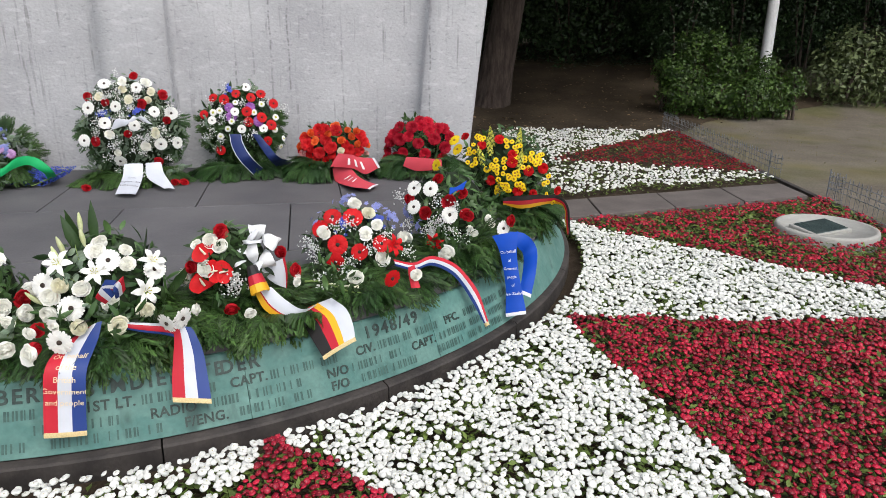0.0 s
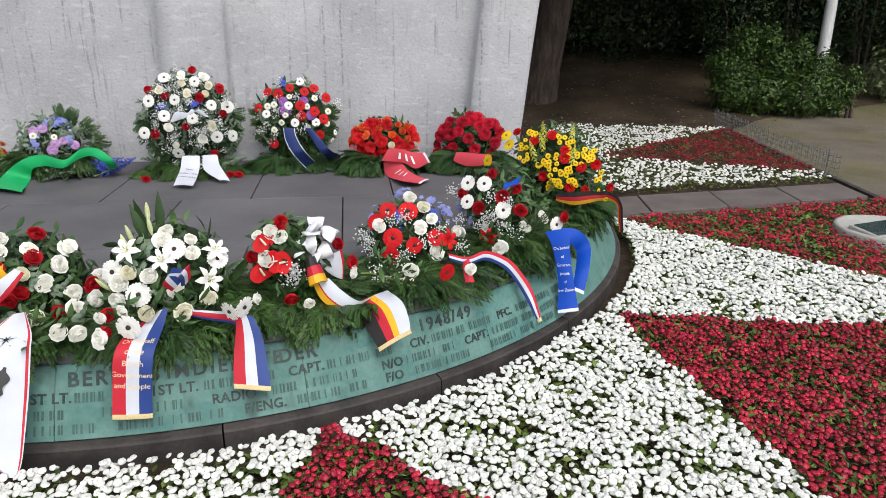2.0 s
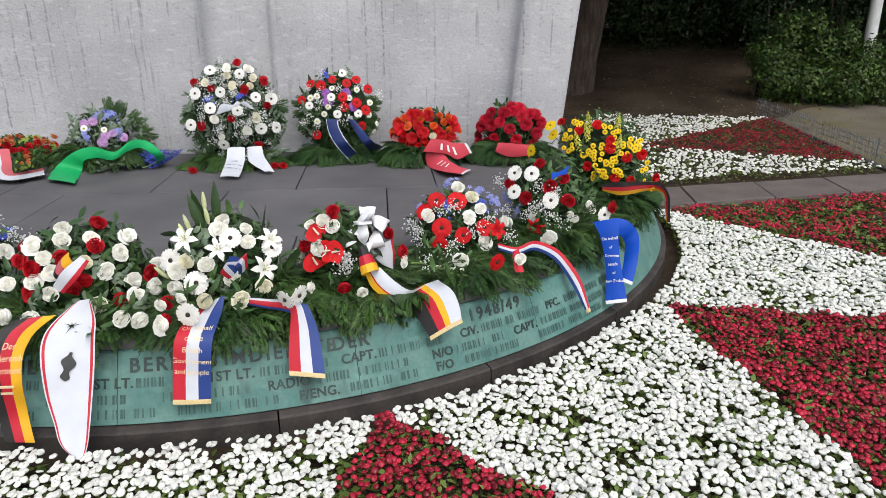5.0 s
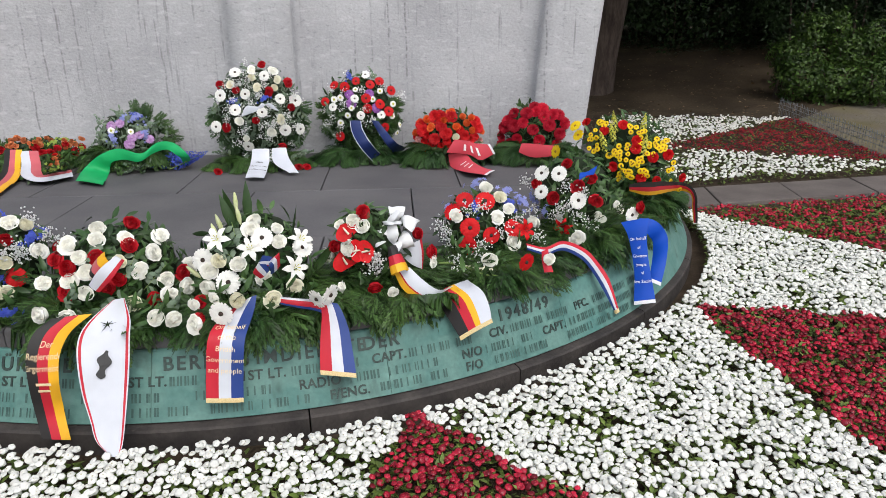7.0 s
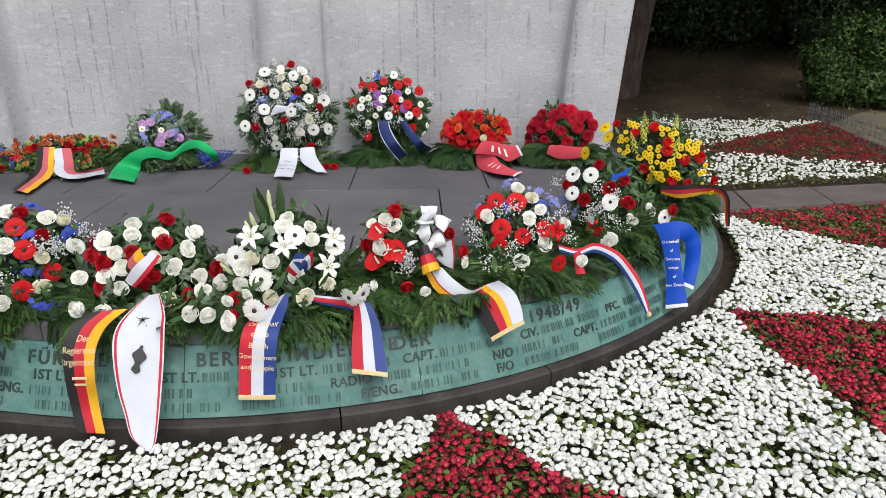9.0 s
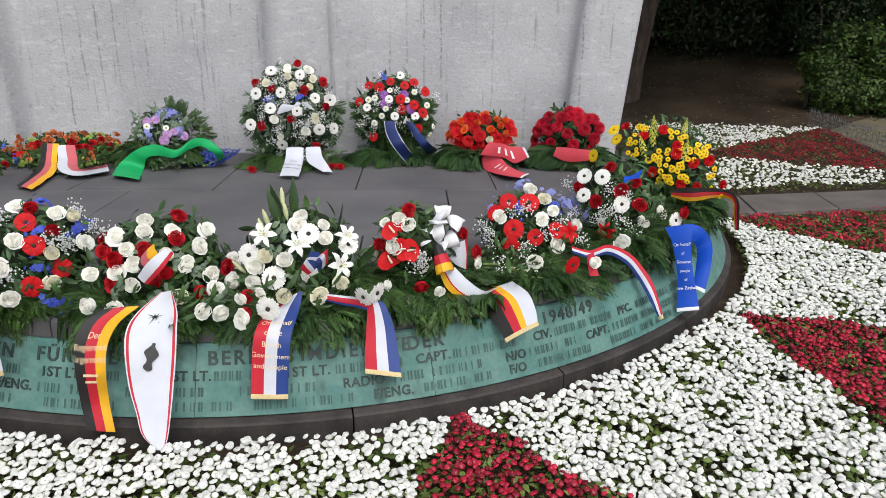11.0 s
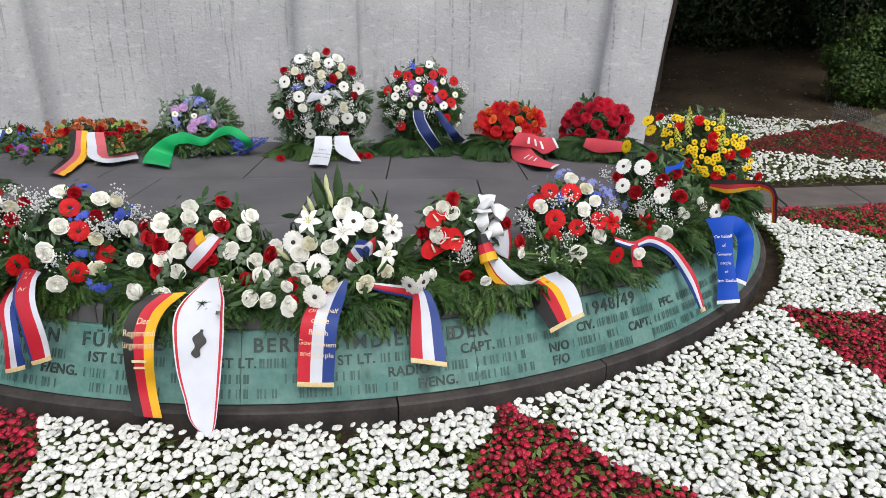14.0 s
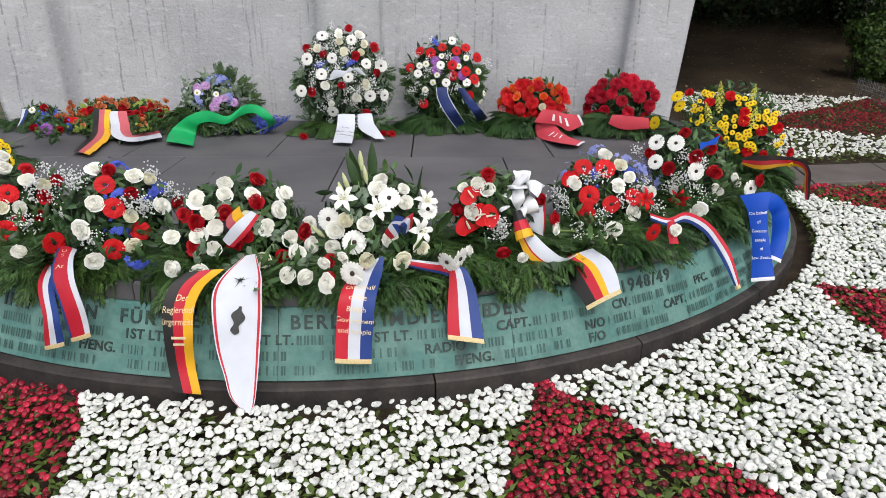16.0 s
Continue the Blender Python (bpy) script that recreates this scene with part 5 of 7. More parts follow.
DOMES["yellow"] = dict(centre=(0.408, 4.583, 0.773), r=0.351, flowers={
    "yellow_mum": [(-0.57, 0.53), (-0.66, 0.26), (-0.19, 0.07), (-0.14, 0.00), (-0.26, -0.03), (-0.07, -0.10), (0.24, -0.09), (0.24, -0.24), (0.02, -0.38), (-0.09, -0.45), (0.05, 0.10), (0.33, -0.34), (0.57, 0.24), (0.67, 0.21), (0.81, -0.19), (0.47, 0.14), (0.21, 0.38), (0.03, 0.48), (0.83, -0.47), (0.26, 0.16), (-0.60, 0.12), (-0.47, 0.50), (0.50, 0.17), (0.60, 0.07), (0.09, -0.45), (0.17, -0.14), (-0.02, -0.28)],
    "yellow_gerbera": [(-0.91, 0.31), (-1.31, -0.01), (-0.98, 0.48)],
    "small_carnation": [(-0.43, 0.41), (-0.10, 0.53), (0.16, 0.26), (0.16, 0.12), (0.47, -0.03), (0.73, 0.03), (1.02, -0.38), (-0.22, -0.23), (0.29, -0.41), (0.29, -0.57), (0.57, -0.45), (-0.79, 0.57)],
    "lime_spike": [(-0.26, 0.55), (-0.28, 0.38), (-0.43, 0.21), (0.26, 0.55), (0.31, 0.17)],
})
DOMES["tall"] = dict(centre=(-2.340, 5.215, 0.952), r=0.373, flowers={
    "white_gerbera": [(-0.38, 0.76), (-0.70, 0.32), (-0.21, 0.33), (0.46, 0.21), (-0.44, 0.02), (0.08, -0.04), (-0.85, -0.30), (0.52, -0.42), (0.82, -0.42), (-0.25, -0.71), (0.19, 0.68), (0.77, 0.17)],
    "red_rose": [(0.16, 0.90), (-0.69, 0.53), (-0.40, 0.41), (0.24, 0.36), (0.65, 0.52), (0.67, 0.03), (-0.64, -0.32), (-0.05, -0.21), (0.42, -0.79)],
    "cream_rose": [(0.02, 0.44), (-0.51, 0.52), (0.43, 0.59), (0.44, -0.19), (-0.06, 0.65), (0.37, 0.43)],
    "white_rose": [(-0.05, 0.80), (-0.28, -0.55), (0.24, -0.46), (0.36, 0.78), (-0.38, -0.20)],
    "blue_floret": [(-0.46, 0.21), (0.14, 0.24)],
    "gyp": [(-0.12, 0.15), (0.72, 0.27), (-0.56, 0.03), (-0.33, -0.42), (0.24, -0.30), (-0.16, 0.58), (0.15, 0.52), (-0.46, 0.21), (0.57, -0.11), (0.26, 0.08)],
    "grey_leaf": [(-0.80, -0.68), (0.77, -0.71), (0.90, -0.91), (0.66, -0.97), (0.95, -0.18), (-0.91, 0.03), (0.98, -0.51), (-0.81, -0.84)],
})
DOMES["medium"] = dict(centre=(-1.596, 5.492, 0.938), r=0.310, flowers={
    "small_red_gerbera": [(-0.61, 0.58), (-0.35, 0.54), (-0.06, 0.67), (0.29, 0.58), (0.53, 0.66), (0.82, 0.43), (-0.86, 0.18), (-0.52, -0.70), (0.52, 0.09), (0.74, -0.10), (0.18, 0.24), (0.21, -0.01), (0.62, -0.50)],
    "small_white_gerbera": [(0.18, 0.83), (-0.11, 0.24), (-0.67, 0.04), (0.03, -0.18), (0.55, -0.18)],
    "white_mum": [(-0.47, 0.27), (-0.63, 0.23), (0.54, 0.42), (0.34, 0.22), (0.86, 0.09), (0.94, -0.65), (1.02, -0.45), (-0.08, 0.46), (-0.49, -0.35), (0.82, -0.21), (-0.20, 0.01), (-0.30, -0.17)],
    "violet_aster": [(0.26, 0.35), (-0.20, 0.12), (0.44, -0.00), (-0.24, 0.35)],
    "blue_floret": [(-0.23, 0.81)],
    "gyp": [(1.03, 0.29), (-0.79, -0.34), (0.07, 0.43), (-0.39, 0.12), (0.30, -0.29)],
    "grey_leaf": [(-0.78, -0.03), (-0.87, -0.42), (-0.68, -0.65), (0.39, 0.86)],
})
DOMES["orange"] = dict(centre=(-0.899, 5.597, 0.736), r=0.290, flowers={
    "carnation": [(-0.16, 0.16), (0.37, -0.32), (0.63, -0.21), (-0.66, 0.05), (-0.34, -0.18), (-0.03, -0.03), (-0.21, 0.45), (0.11, 0.42), (0.47, -0.11), (-0.34, 0.42), (-0.72, 0.20), (0.86, 0.12), (0.78, 0.30)],
    "orange_rose": [(-0.55, 0.34), (-0.45, 0.13), (0.26, 0.16), (0.53, 0.24), (0.68, 0.05), (-0.89, -0.37), (-0.50, -0.49), (0.42, 0.42), (-0.08, 0.32), (-0.74, 0.26), (0.95, 0.02), (0.11, 0.53), (0.66, 0.40), (-0.86, -0.02)],
    "cream_rose": [(0.24, -0.13)],
    "small_carnation": [(-0.63, -0.24), (-0.42, -0.34), (-0.16, -0.39), (0.11, -0.39), (-0.84, -0.13), (0.00, -0.24), (-0.21, 0.26), (0.37, 0.05), (0.79, -0.13), (0.58, -0.37), (-0.58, -0.08)],
    "pink_rose": [(-0.79, -0.21), (0.89, -0.21)],
})
DOMES["scarlet"] = dict(centre=(-0.193, 5.734, 0.759), r=0.283, flowers={
    "crimson_carnation": [(-0.95, -0.27), (-0.89, -0.51), (-0.48, -0.32), (-0.32, 0.14), (-0.03, -0.05), (-0.57, 0.05), (0.43, 0.08), (0.73, -0.16), (0.65, -0.49), (0.16, -0.35), (0.27, 0.30), (0.03, 0.46), (0.51, 0.38), (-0.78, 0.19), (-0.59, 0.41), (0.00, 0.59), (0.68, 0.38), (0.86, 0.14), (-0.68, -0.46), (-0.22, 0.41), (0.22, 0.54), (-0.86, 0.00)],
})
DOMES["lilac"] = dict(centre=(-3.386, 5.093, 0.736), r=0.256, flowers={
    "lilac_aster": [(0.02, -0.17), (0.34, 0.10), (-0.41, 0.41), (0.62, -0.06), (-0.16, 0.47), (0.12, 0.02)],
    "pale_blue_floret": [(0.44, 0.18), (-0.44, 0.12), (-0.08, 0.59), (0.24, 0.62), (-0.40, 0.03), (0.51, 0.09), (0.39, 0.67)],
    "white_mum": [(-0.42, 0.27), (0.11, 0.20)],
    "blue_floret": [(0.30, 0.72)],
    "grey_leaf": [(-0.70, 0.61), (-0.65, 0.23), (-0.85, 0.05), (0.73, 0.37), (0.91, 0.27), (-0.14, 0.78), (1.19, 0.17), (0.35, 0.34)],
})
DOMES["apricot"] = dict(centre=(-4.129, 4.949, 0.608), r=0.381, flowers={
    "apricot_rose": [(-0.88, 0.10), (-0.73, -0.05), (0.05, 0.29), (0.22, 0.22), (0.34, -0.12), (-0.27, 0.29), (-0.76, 0.29), (0.56, 0.27), (0.71, 0.17), (-0.46, 0.32), (0.85, 0.22), (-0.95, 0.07), (-0.17, 0.37)],
    "red_rose": [(0.78, 0.02), (0.46, 0.10), (0.20, 0.05), (0.63, 0.17), (0.34, 0.03), (0.08, 0.16), (-0.50, 0.18), (-0.92, 0.0)],
    "small_carnation": [(-0.61, 0.15), (0.41, -0.05), (0.95, 0.10), (-0.83, -0.02)],
    "lime_spray": [(-0.61, 0.27), (0.66, 0.30), (0.41, 0.24), (0.32, -0.24), (-0.80, -0.17), (0.95, 0.02), (0.93, -0.10)],
})
DOMES["dark"] = dict(centre=(-4.715, 4.835, 0.583), r=0.148, flowers={
    "red_rose": [(0.12, 0.62), (0.38, -0.50), (-0.62, -0.31)],
    "blue_floret": [(0.12, 0.31), (0.62, 0.06), (0.88, -0.44), (-0.38, -0.19)],
    "violet_aster": [(-0.12, -0.44)],
    "white_mum": [(-0.44, 0.56)],
})
# sashes: middle and half width at each bend
RIBBONS = {}
RIBBONS["us_left"] = [((-2.625, 2.292, 0.550), (0.044, -0.007, -0.000)), ((-2.564, 2.122, 0.502), (0.038, -0.005, -0.001)), ((-2.482, 2.023, 0.417), (0.040, -0.004, 0.005)), ((-2.487, 2.014, 0.305), (0.045, -0.004, 0.015))]
RIBBONS["us_right"] = [((-2.574, 2.285, 0.594), (0.045, -0.006, -0.001)), ((-2.448, 2.081, 0.581), (0.051, -0.004, 0.017)), ((-2.361, 1.994, 0.500), (0.047, -0.002, 0.017)), ((-2.349, 1.994, 0.367), (0.044, -0.002, 0.017))]
RIBBONS["de_long"] = [((-1.859, 2.088, 0.628), (0.055, 0.035, -0.004)), ((-1.902, 2.028, 0.589), (0.048, 0.030, -0.009)), ((-1.917, 1.979, 0.523), (0.044, 0.027, -0.009)), ((-1.919, 1.957, 0.422), (0.040, 0.025, -0.009)), ((-1.930, 1.969, 0.300), (0.039, 0.023, -0.009)), ((-1.907, 1.946, 0.199), (0.040, 0.021, -0.013))]
RIBBONS["bear"] = [((-1.724, 2.176, 0.666), (0.017, 0.010, 0.001)), ((-1.742, 2.134, 0.602), (0.058, 0.032, -0.008)), ((-1.741, 2.083, 0.557), (0.073, 0.040, -0.011)), ((-1.724, 2.027, 0.484), (0.075, 0.036, -0.022)), ((-1.711, 1.983, 0.373), (0.066, 0.029, -0.021)), ((-1.689, 1.941, 0.286), (0.051, 0.020, -0.018)), ((-1.673, 1.909, 0.225), (0.038, 0.015, -0.014)), ((-1.651, 1.892, 0.182), (0.011, 0.005, -0.003))]
RIBBONS["uk_left"] = [((-1.292, 2.354, 0.612), (0.023, 0.012, 0.009)), ((-1.321, 2.295, 0.570), (0.056, 0.024, 0.006)), ((-1.324, 2.185, 0.520), (0.062, 0.020, -0.009)), ((-1.332, 2.155, 0.395), (0.063, 0.020, -0.010)), ((-1.332, 2.130, 0.299), (0.063, 0.022, -0.008))]
RIBBONS["uk_run"] = [((-1.185, 2.380, 0.597), (-0.003, 0.005, 0.013)), ((-1.119, 2.398, 0.582), (0.004, 0.008, 0.016)), ((-1.045, 2.419, 0.567), (0.014, 0.011, 0.018)), ((-0.999, 2.420, 0.556), (0.015, 0.012, 0.020))]
RIBBONS["uk_right"] = [((-0.999, 2.429, 0.574), (0.033, 0.006, -0.004)), ((-0.983, 2.410, 0.542), (0.038, 0.010, 0.003)), ((-0.967, 2.382, 0.483), (0.052, 0.013, 0.002)), ((-0.952, 2.337, 0.412), (0.062, 0.011, -0.005)), ((-0.938, 2.298, 0.342), (0.068, 0.010, -0.008))]
RIBBONS["de_cross"] = [((-0.761, 2.764, 0.597), (0.031, 0.008, 0.012)), ((-0.713, 2.753, 0.538), (0.044, 0.011, 0.016)), ((-0.649, 2.752, 0.495), (0.050, 0.010, 0.016)), ((-0.587, 2.775, 0.497), (0.050, 0.012, 0.023))]
RIBBONS["de_drop"] = [((-0.566, 2.785, 0.514), (0.085, 0.018, 0.035)), ((-0.498, 2.736, 0.485), (0.088, 0.016, 0.032)), ((-0.456, 2.677, 0.442), (0.080, 0.015, 0.033)), ((-0.427, 2.629, 0.401), (0.064, 0.017, 0.037))]
RIBBONS["white_sail"] = [((-0.743, 2.895, 0.677), (0.047, 0.031, 0.012)), ((-0.730, 2.903, 0.619), (0.041, 0.027, 0.000)), ((-0.717, 2.912, 0.560), (0.021, 0.014, -0.014))]
RIBBONS["fr_thin"] = [((-0.225, 3.008, 0.642), (-0.005, 0.006, 0.017)), ((-0.136, 3.041, 0.613), (-0.001, 0.007, 0.019)), ((-0.056, 3.113, 0.617), (-0.002, 0.008, 0.025)), ((0.040, 3.168, 0.564), (0.006, 0.009, 0.030)), ((0.106, 3.177, 0.494), (0.011, 0.009, 0.032)), ((0.166, 3.147, 0.409), (0.013, 0.011, 0.034)), ((0.214, 3.113, 0.302), (0.012, 0.001, 0.008))]
RIBBONS["nz_left"] = [((0.327, 3.502, 0.639), (0.068, -0.010, 0.016)), ((0.338, 3.461, 0.579), (0.047, -0.007, 0.010)), ((0.354, 3.426, 0.482), (0.038, -0.007, 0.005)), ((0.372, 3.388, 0.376), (0.040, -0.007, 0.006)), ((0.382, 3.330, 0.265), (0.051, -0.007, 0.012))]
RIBBONS["nz_right"] = [((0.362, 3.492, 0.620), (0.011, -0.009, -0.023)), ((0.418, 3.501, 0.597), (-0.011, -0.006, -0.029)), ((0.463, 3.510, 0.537), (-0.025, 0.001, -0.017)), ((0.454, 3.426, 0.447), (-0.026, 0.002, -0.015)), ((0.433, 3.373, 0.361), (-0.022, 0.008, 0.006))]
RIBBONS["de_yel"] = [((0.351, 3.967, 0.697), (-0.005, -0.011, 0.021)), ((0.475, 4.053, 0.673), (-0.015, -0.037, 0.048)), ((0.679, 4.312, 0.629), (0.005, -0.006, 0.031)), ((0.745, 4.231, 0.635), (0.007, -0.009, 0.021)), ((0.775, 4.193, 0.597), (0.012, -0.016, 0.008)), ((0.782, 4.184, 0.527), (0.011, -0.015, 0.005)), ((0.792, 4.172, 0.439), (0.007, -0.010, 0.003))]
RIBBONS["note_left"] = [((-2.254, 4.988, 0.692), (0.073, 0.014, 0.001)), ((-2.238, 4.909, 0.606), (0.076, 0.015, -0.007)), ((-2.183, 4.647, 0.545), (0.084, -0.005, 0.000))]
RIBBONS["note_right"] = [((-2.120, 5.014, 0.697), (0.057, 0.011, 0.004)), ((-2.088, 4.959, 0.612), (0.063, 0.012, 0.016)), ((-1.955, 4.844, 0.545), (0.038, 0.009, 0.000))]
RIBBONS["bow_white"] = [((-2.342, 4.970, 0.950), (0.030, 0.006, 0.008)), ((-2.285, 4.971, 1.001), (0.036, 0.007, -0.018)), ((-2.224, 4.993, 1.015), (0.004, 0.001, 0.019)), ((-2.173, 4.993, 1.028), (-0.015, -0.003, -0.008)), ((-2.122, 5.013, 0.987), (-0.026, -0.005, 0.011))]
RIBBONS["navy_left"] = [((-1.577, 5.261, 0.873), (0.042, 0.008, 0.000)), ((-1.552, 5.215, 0.798), (0.042, 0.008, 0.012)), ((-1.477, 5.159, 0.697), (0.046, 0.009, 0.008)), ((-1.420, 5.355, 0.545), (0.027, 0.093, 0.000))]
RIBBONS["navy_right"] = [((-1.434, 5.310, 0.868), (0.027, 0.005, -0.004)), ((-1.371, 5.302, 0.777), (0.031, 0.006, 0.004)), ((-1.290, 5.246, 0.695), (0.032, 0.006, 0.012)), ((-1.299, 5.669, 0.560), (0.021, 0.149, 0.000))]
RIBBONS["red_upper"] = [((-0.843, 5.363, 0.668), (0.025, 0.005, 0.041)), ((-0.701, 5.360, 0.656), (-0.002, -0.000, 0.044)), ((-0.631, 5.374, 0.624), (-0.021, -0.004, 0.055)), ((-0.532, 5.424, 0.634), (-0.019, -0.004, 0.033))]
RIBBONS["red_lower"] = [((-0.822, 5.337, 0.626), (0.028, 0.005, 0.015)), ((-0.764, 5.277, 0.563), (0.048, 0.009, 0.033)), ((-0.646, 5.051, 0.560), (0.016, 0.107, 0.000)), ((-0.520, 4.991, 0.545), (0.019, 0.064, 0.000))]
RIBBONS["red_band"] = [((-0.298, 5.439, 0.647), (0.008, 0.001, 0.024)), ((-0.193, 5.439, 0.627), (-0.003, -0.001, 0.038)), ((-0.002, 5.496, 0.617), (-0.003, -0.001, 0.027))]
RIBBONS["green"] = [((-3.307, 4.407, 0.545), (0.118, -0.036, 0.000)), ((-3.471, 4.751, 0.544), (0.077, 0.015, -0.024)), ((-3.398, 4.785, 0.638), (0.033, 0.006, -0.029)), ((-3.283, 4.808, 0.670), (0.006, 0.001, -0.039)), ((-3.151, 4.833, 0.642), (-0.011, -0.002, -0.028)), ((-3.038, 4.876, 0.710), (-0.016, -0.003, -0.037)), ((-2.928, 4.897, 0.718), (-0.026, -0.005, -0.022)), ((-2.831, 4.896, 0.642), (-0.033, -0.006, -0.005)), ((-2.900, 5.063, 0.545), (-0.009, -0.027, 0.000))]
RIBBONS["de_short"] = [((-4.133, 4.765, 0.698), (0.061, 0.012, 0.001)), ((-4.111, 4.698, 0.602), (0.059, 0.012, -0.004)), ((-3.987, 4.483, 0.550), (0.087, -0.009, 0.000)), ((-3.800, 4.020, 0.538), (0.088, -0.036, 0.000))]
RIBBONS["pl_short"] = [((-4.018, 4.787, 0.685), (0.065, 0.013, 0.001)), ((-3.967, 4.715, 0.601), (0.069, 0.013, 0.001)), ((-3.851, 4.554, 0.560), (0.030, 0.066, 0.000)), ((-3.713, 4.487, 0.550), (-0.046, 0.109, 0.000)), ((-3.618, 4.678, 0.550), (-0.087, 0.116, 0.000))]


def settle(root, base):
    """Puts a thing's Empty at its base, leaving its parts where they are."""
    root.location = base
    for ob in root.children:
        ob.matrix_parent_inverse = Matrix.Translation(-Vector(base))
    return root


def lay(root, base):
    """The same for a thing of the memorial, drawn with it."""
    settle(root, base)
    root.matrix_basis = SITE @ Matrix.Translation(base)
    return root


def base_under(centre):
    return (centre[0], centre[1], TOP)


def sash_points(lifts):
    """Points spread over hanging sashes, and how far they lie from the middle of the walk."""
    ways, fars = [], []
    for key, lift in lifts.items():
        a = spline(RIBBONS[key], 5)
        p = np.concatenate([a[:, :3] + e * a[:, 3:] for e in np.linspace(-1.03, 1.03, 5)]) - np.array(MIDST)
        far = np.linalg.norm(p, axis=1)
        ways.append(p / far[:, None]), fars.append(far - lift)
    return np.concatenate(ways), np.concatenate(fars)


SASHES = sash_points({"us_left": 0.05, "us_right": 0.05, "de_long": 0.012, "bear": 0.012, "uk_left": 0.012, "uk_run": 0.012, "uk_right": 0.012, "de_cross": 0.10, "de_drop": 0.08,
                      "fr_thin": 0.02, "nz_left": 0.012, "nz_right": 0.012, "de_short": 0.075, "pl_short": 0.075, "green": 0.06, "red_upper": 0.15, "red_lower": 0.06, "red_band": 0.15, "note_left": 0.04, "note_right": 0.04})


def pressed(v):
    """Greens under a sash are pressed down beneath it."""
    p = v - np.array(MIDST)
    far = np.linalg.norm(p, axis=1)
    way = p / far[:, None]
    for k in range(0, len(v), 4000):
        cos = way[k:k + 4000] @ SASHES[0].T
        near = cos.argmax(1)
        hit = (cos[np.arange(len(near)), near] > math.cos(0.0065)) & (far[k:k + 4000] < SASHES[1][near] + 0.02)
        far[k:k + 4000][hit] = SASHES[1][near][hit] + 0.024
    out = np.array(MIDST) + way * far[:, None]
    inside = np.hypot(out[:, 0] - CX, out[:, 1] - CY) < RIM + 0.015
    out[inside, 2] = np.maximum(out[inside, 2], TOP + 0.004)
    return out


# ---------------------------------------------------------------- wreaths on the rim
TRICOLOUR = (("s_red", 0.34), ("s_white", 0.33), ("s_blue", 0.33))
GERMAN = (("s_black", 0.34), ("s_red", 0.33), ("s_gold", 0.33))


def rim_wreath(key, label, half, n, kind="thuja", droop=1.0, shift=0.0, **more):
    d = DOMES[key]
    root = wreath(label, d["centre"])
    r, a = polar(d["centre"])
    dress(root, d["centre"], d["r"], d["flowers"], **more)
    rim_greens(root, math.degrees(a) + shift, half, n, kind, droop=droop)
    return root, base_under(d["centre"])


w, b = rim_wreath("poppy", "round wreath of red gerberas and white roses with babys breath", 6.4, 300, squash=0.85)
lay(w, b)

w, b = rim_wreath("patriot", "wreath of red gerberas, white roses and blue larkspur with tricolour sash", 6.6, 400, squash=0.85, shift=-2.8, droop=0.75)
ribbon(w, RIBBONS["us_left"], TRICOLOUR, "red, white and blue satin sash end", "fringe")
s, onto, ln = ribbon(w, RIBBONS["us_right"], (("s_blue", 0.12), ("s_red", 0.66), ("s_white", 0.22)), "red, white and blue satin sash end with gold print", "fringe")
print_on(s, onto, ["U", "S", "", "Ar"], 0.10, "print_gold", 0.06, 0.05, 0.042, -0.1)
lay(w, b)

w, b = rim_wreath("roses", "wreath of white and red roses with two long sashes", 5.1, 380, filler="ruscus", leaves=260, squash=0.82, droop=0.85)
s, onto, ln = ribbon(w, RIBBONS["de_long"], GERMAN, "black, red and gold satin sash with gold print", ripple=0.006, lift=0.012)
print_on(s, onto, ["Der", "Regierende", "Bürgermeister"], 0.145, "print_gold", 0.13, 0.042, 0.034, 0.05)
mark_on(s, onto, [(-1, 0.16), (1, 0.16), (1, -0.16), (-1, -0.16)], 0.13, 0.27, 0.032, "print_gold", "printed_bar")
mark_on(s, onto, [(-0.8, 0.16), (0.8, 0.16), (0.8, -0.16), (-0.8, -0.16)], 0.13, 0.295, 0.032, "print_gold", "printed_bar")
s, onto, ln = ribbon(w, RIBBONS["bear"], (("s_white", 0.03), ("s_red", 0.055), ("s_white", 0.83), ("s_red", 0.055), ("s_white", 0.03)), "white satin sash with red borders and a black emblem", ripple=0.004, lift=0.014)
emblem = [(0.17 * math.cos(t) * (1 + 0.45 * math.sin(5 * t + 0.4)) + 0.10 * math.sin(t), 0.5 * math.sin(t)) for t in np.linspace(0, 2 * math.pi, 41)[:-1]]
mark_on(s, onto, emblem, 0.16, 0.252, 0.10, "print_black", "printed_emblem")
for t, ln in ((0.3, 0.55), (1.0, 0.4), (1.9, 0.35), (2.7, 0.6), (3.6, 0.3), (4.4, 0.65), (5.3, 0.35)):
    mark_on(s, onto, [(0.05 * math.cos(t + 1.6), 0.05 * math.sin(t + 1.6)), (ln * math.cos(t), ln * math.sin(t)), (0.05 * math.cos(t - 1.6), 0.05 * math.sin(t - 1.6))], 0.13, 0.105, 0.052, "core", "dark_sprig")
tie = [((-1.812, 2.22, 0.800), (0.032, 0.0, 0.035)), ((-1.795, 2.19, 0.785), (0.034, 0.0, 0.037)), ((-1.772, 2.20, 0.755), (0.030, 0.0, 0.034))]
ribbon(w, tie, (("s_black", 0.2), ("s_rose", 0.4), ("s_gold", 0.4)), "small black, red and gold bow", name="bow", lift=0.07)
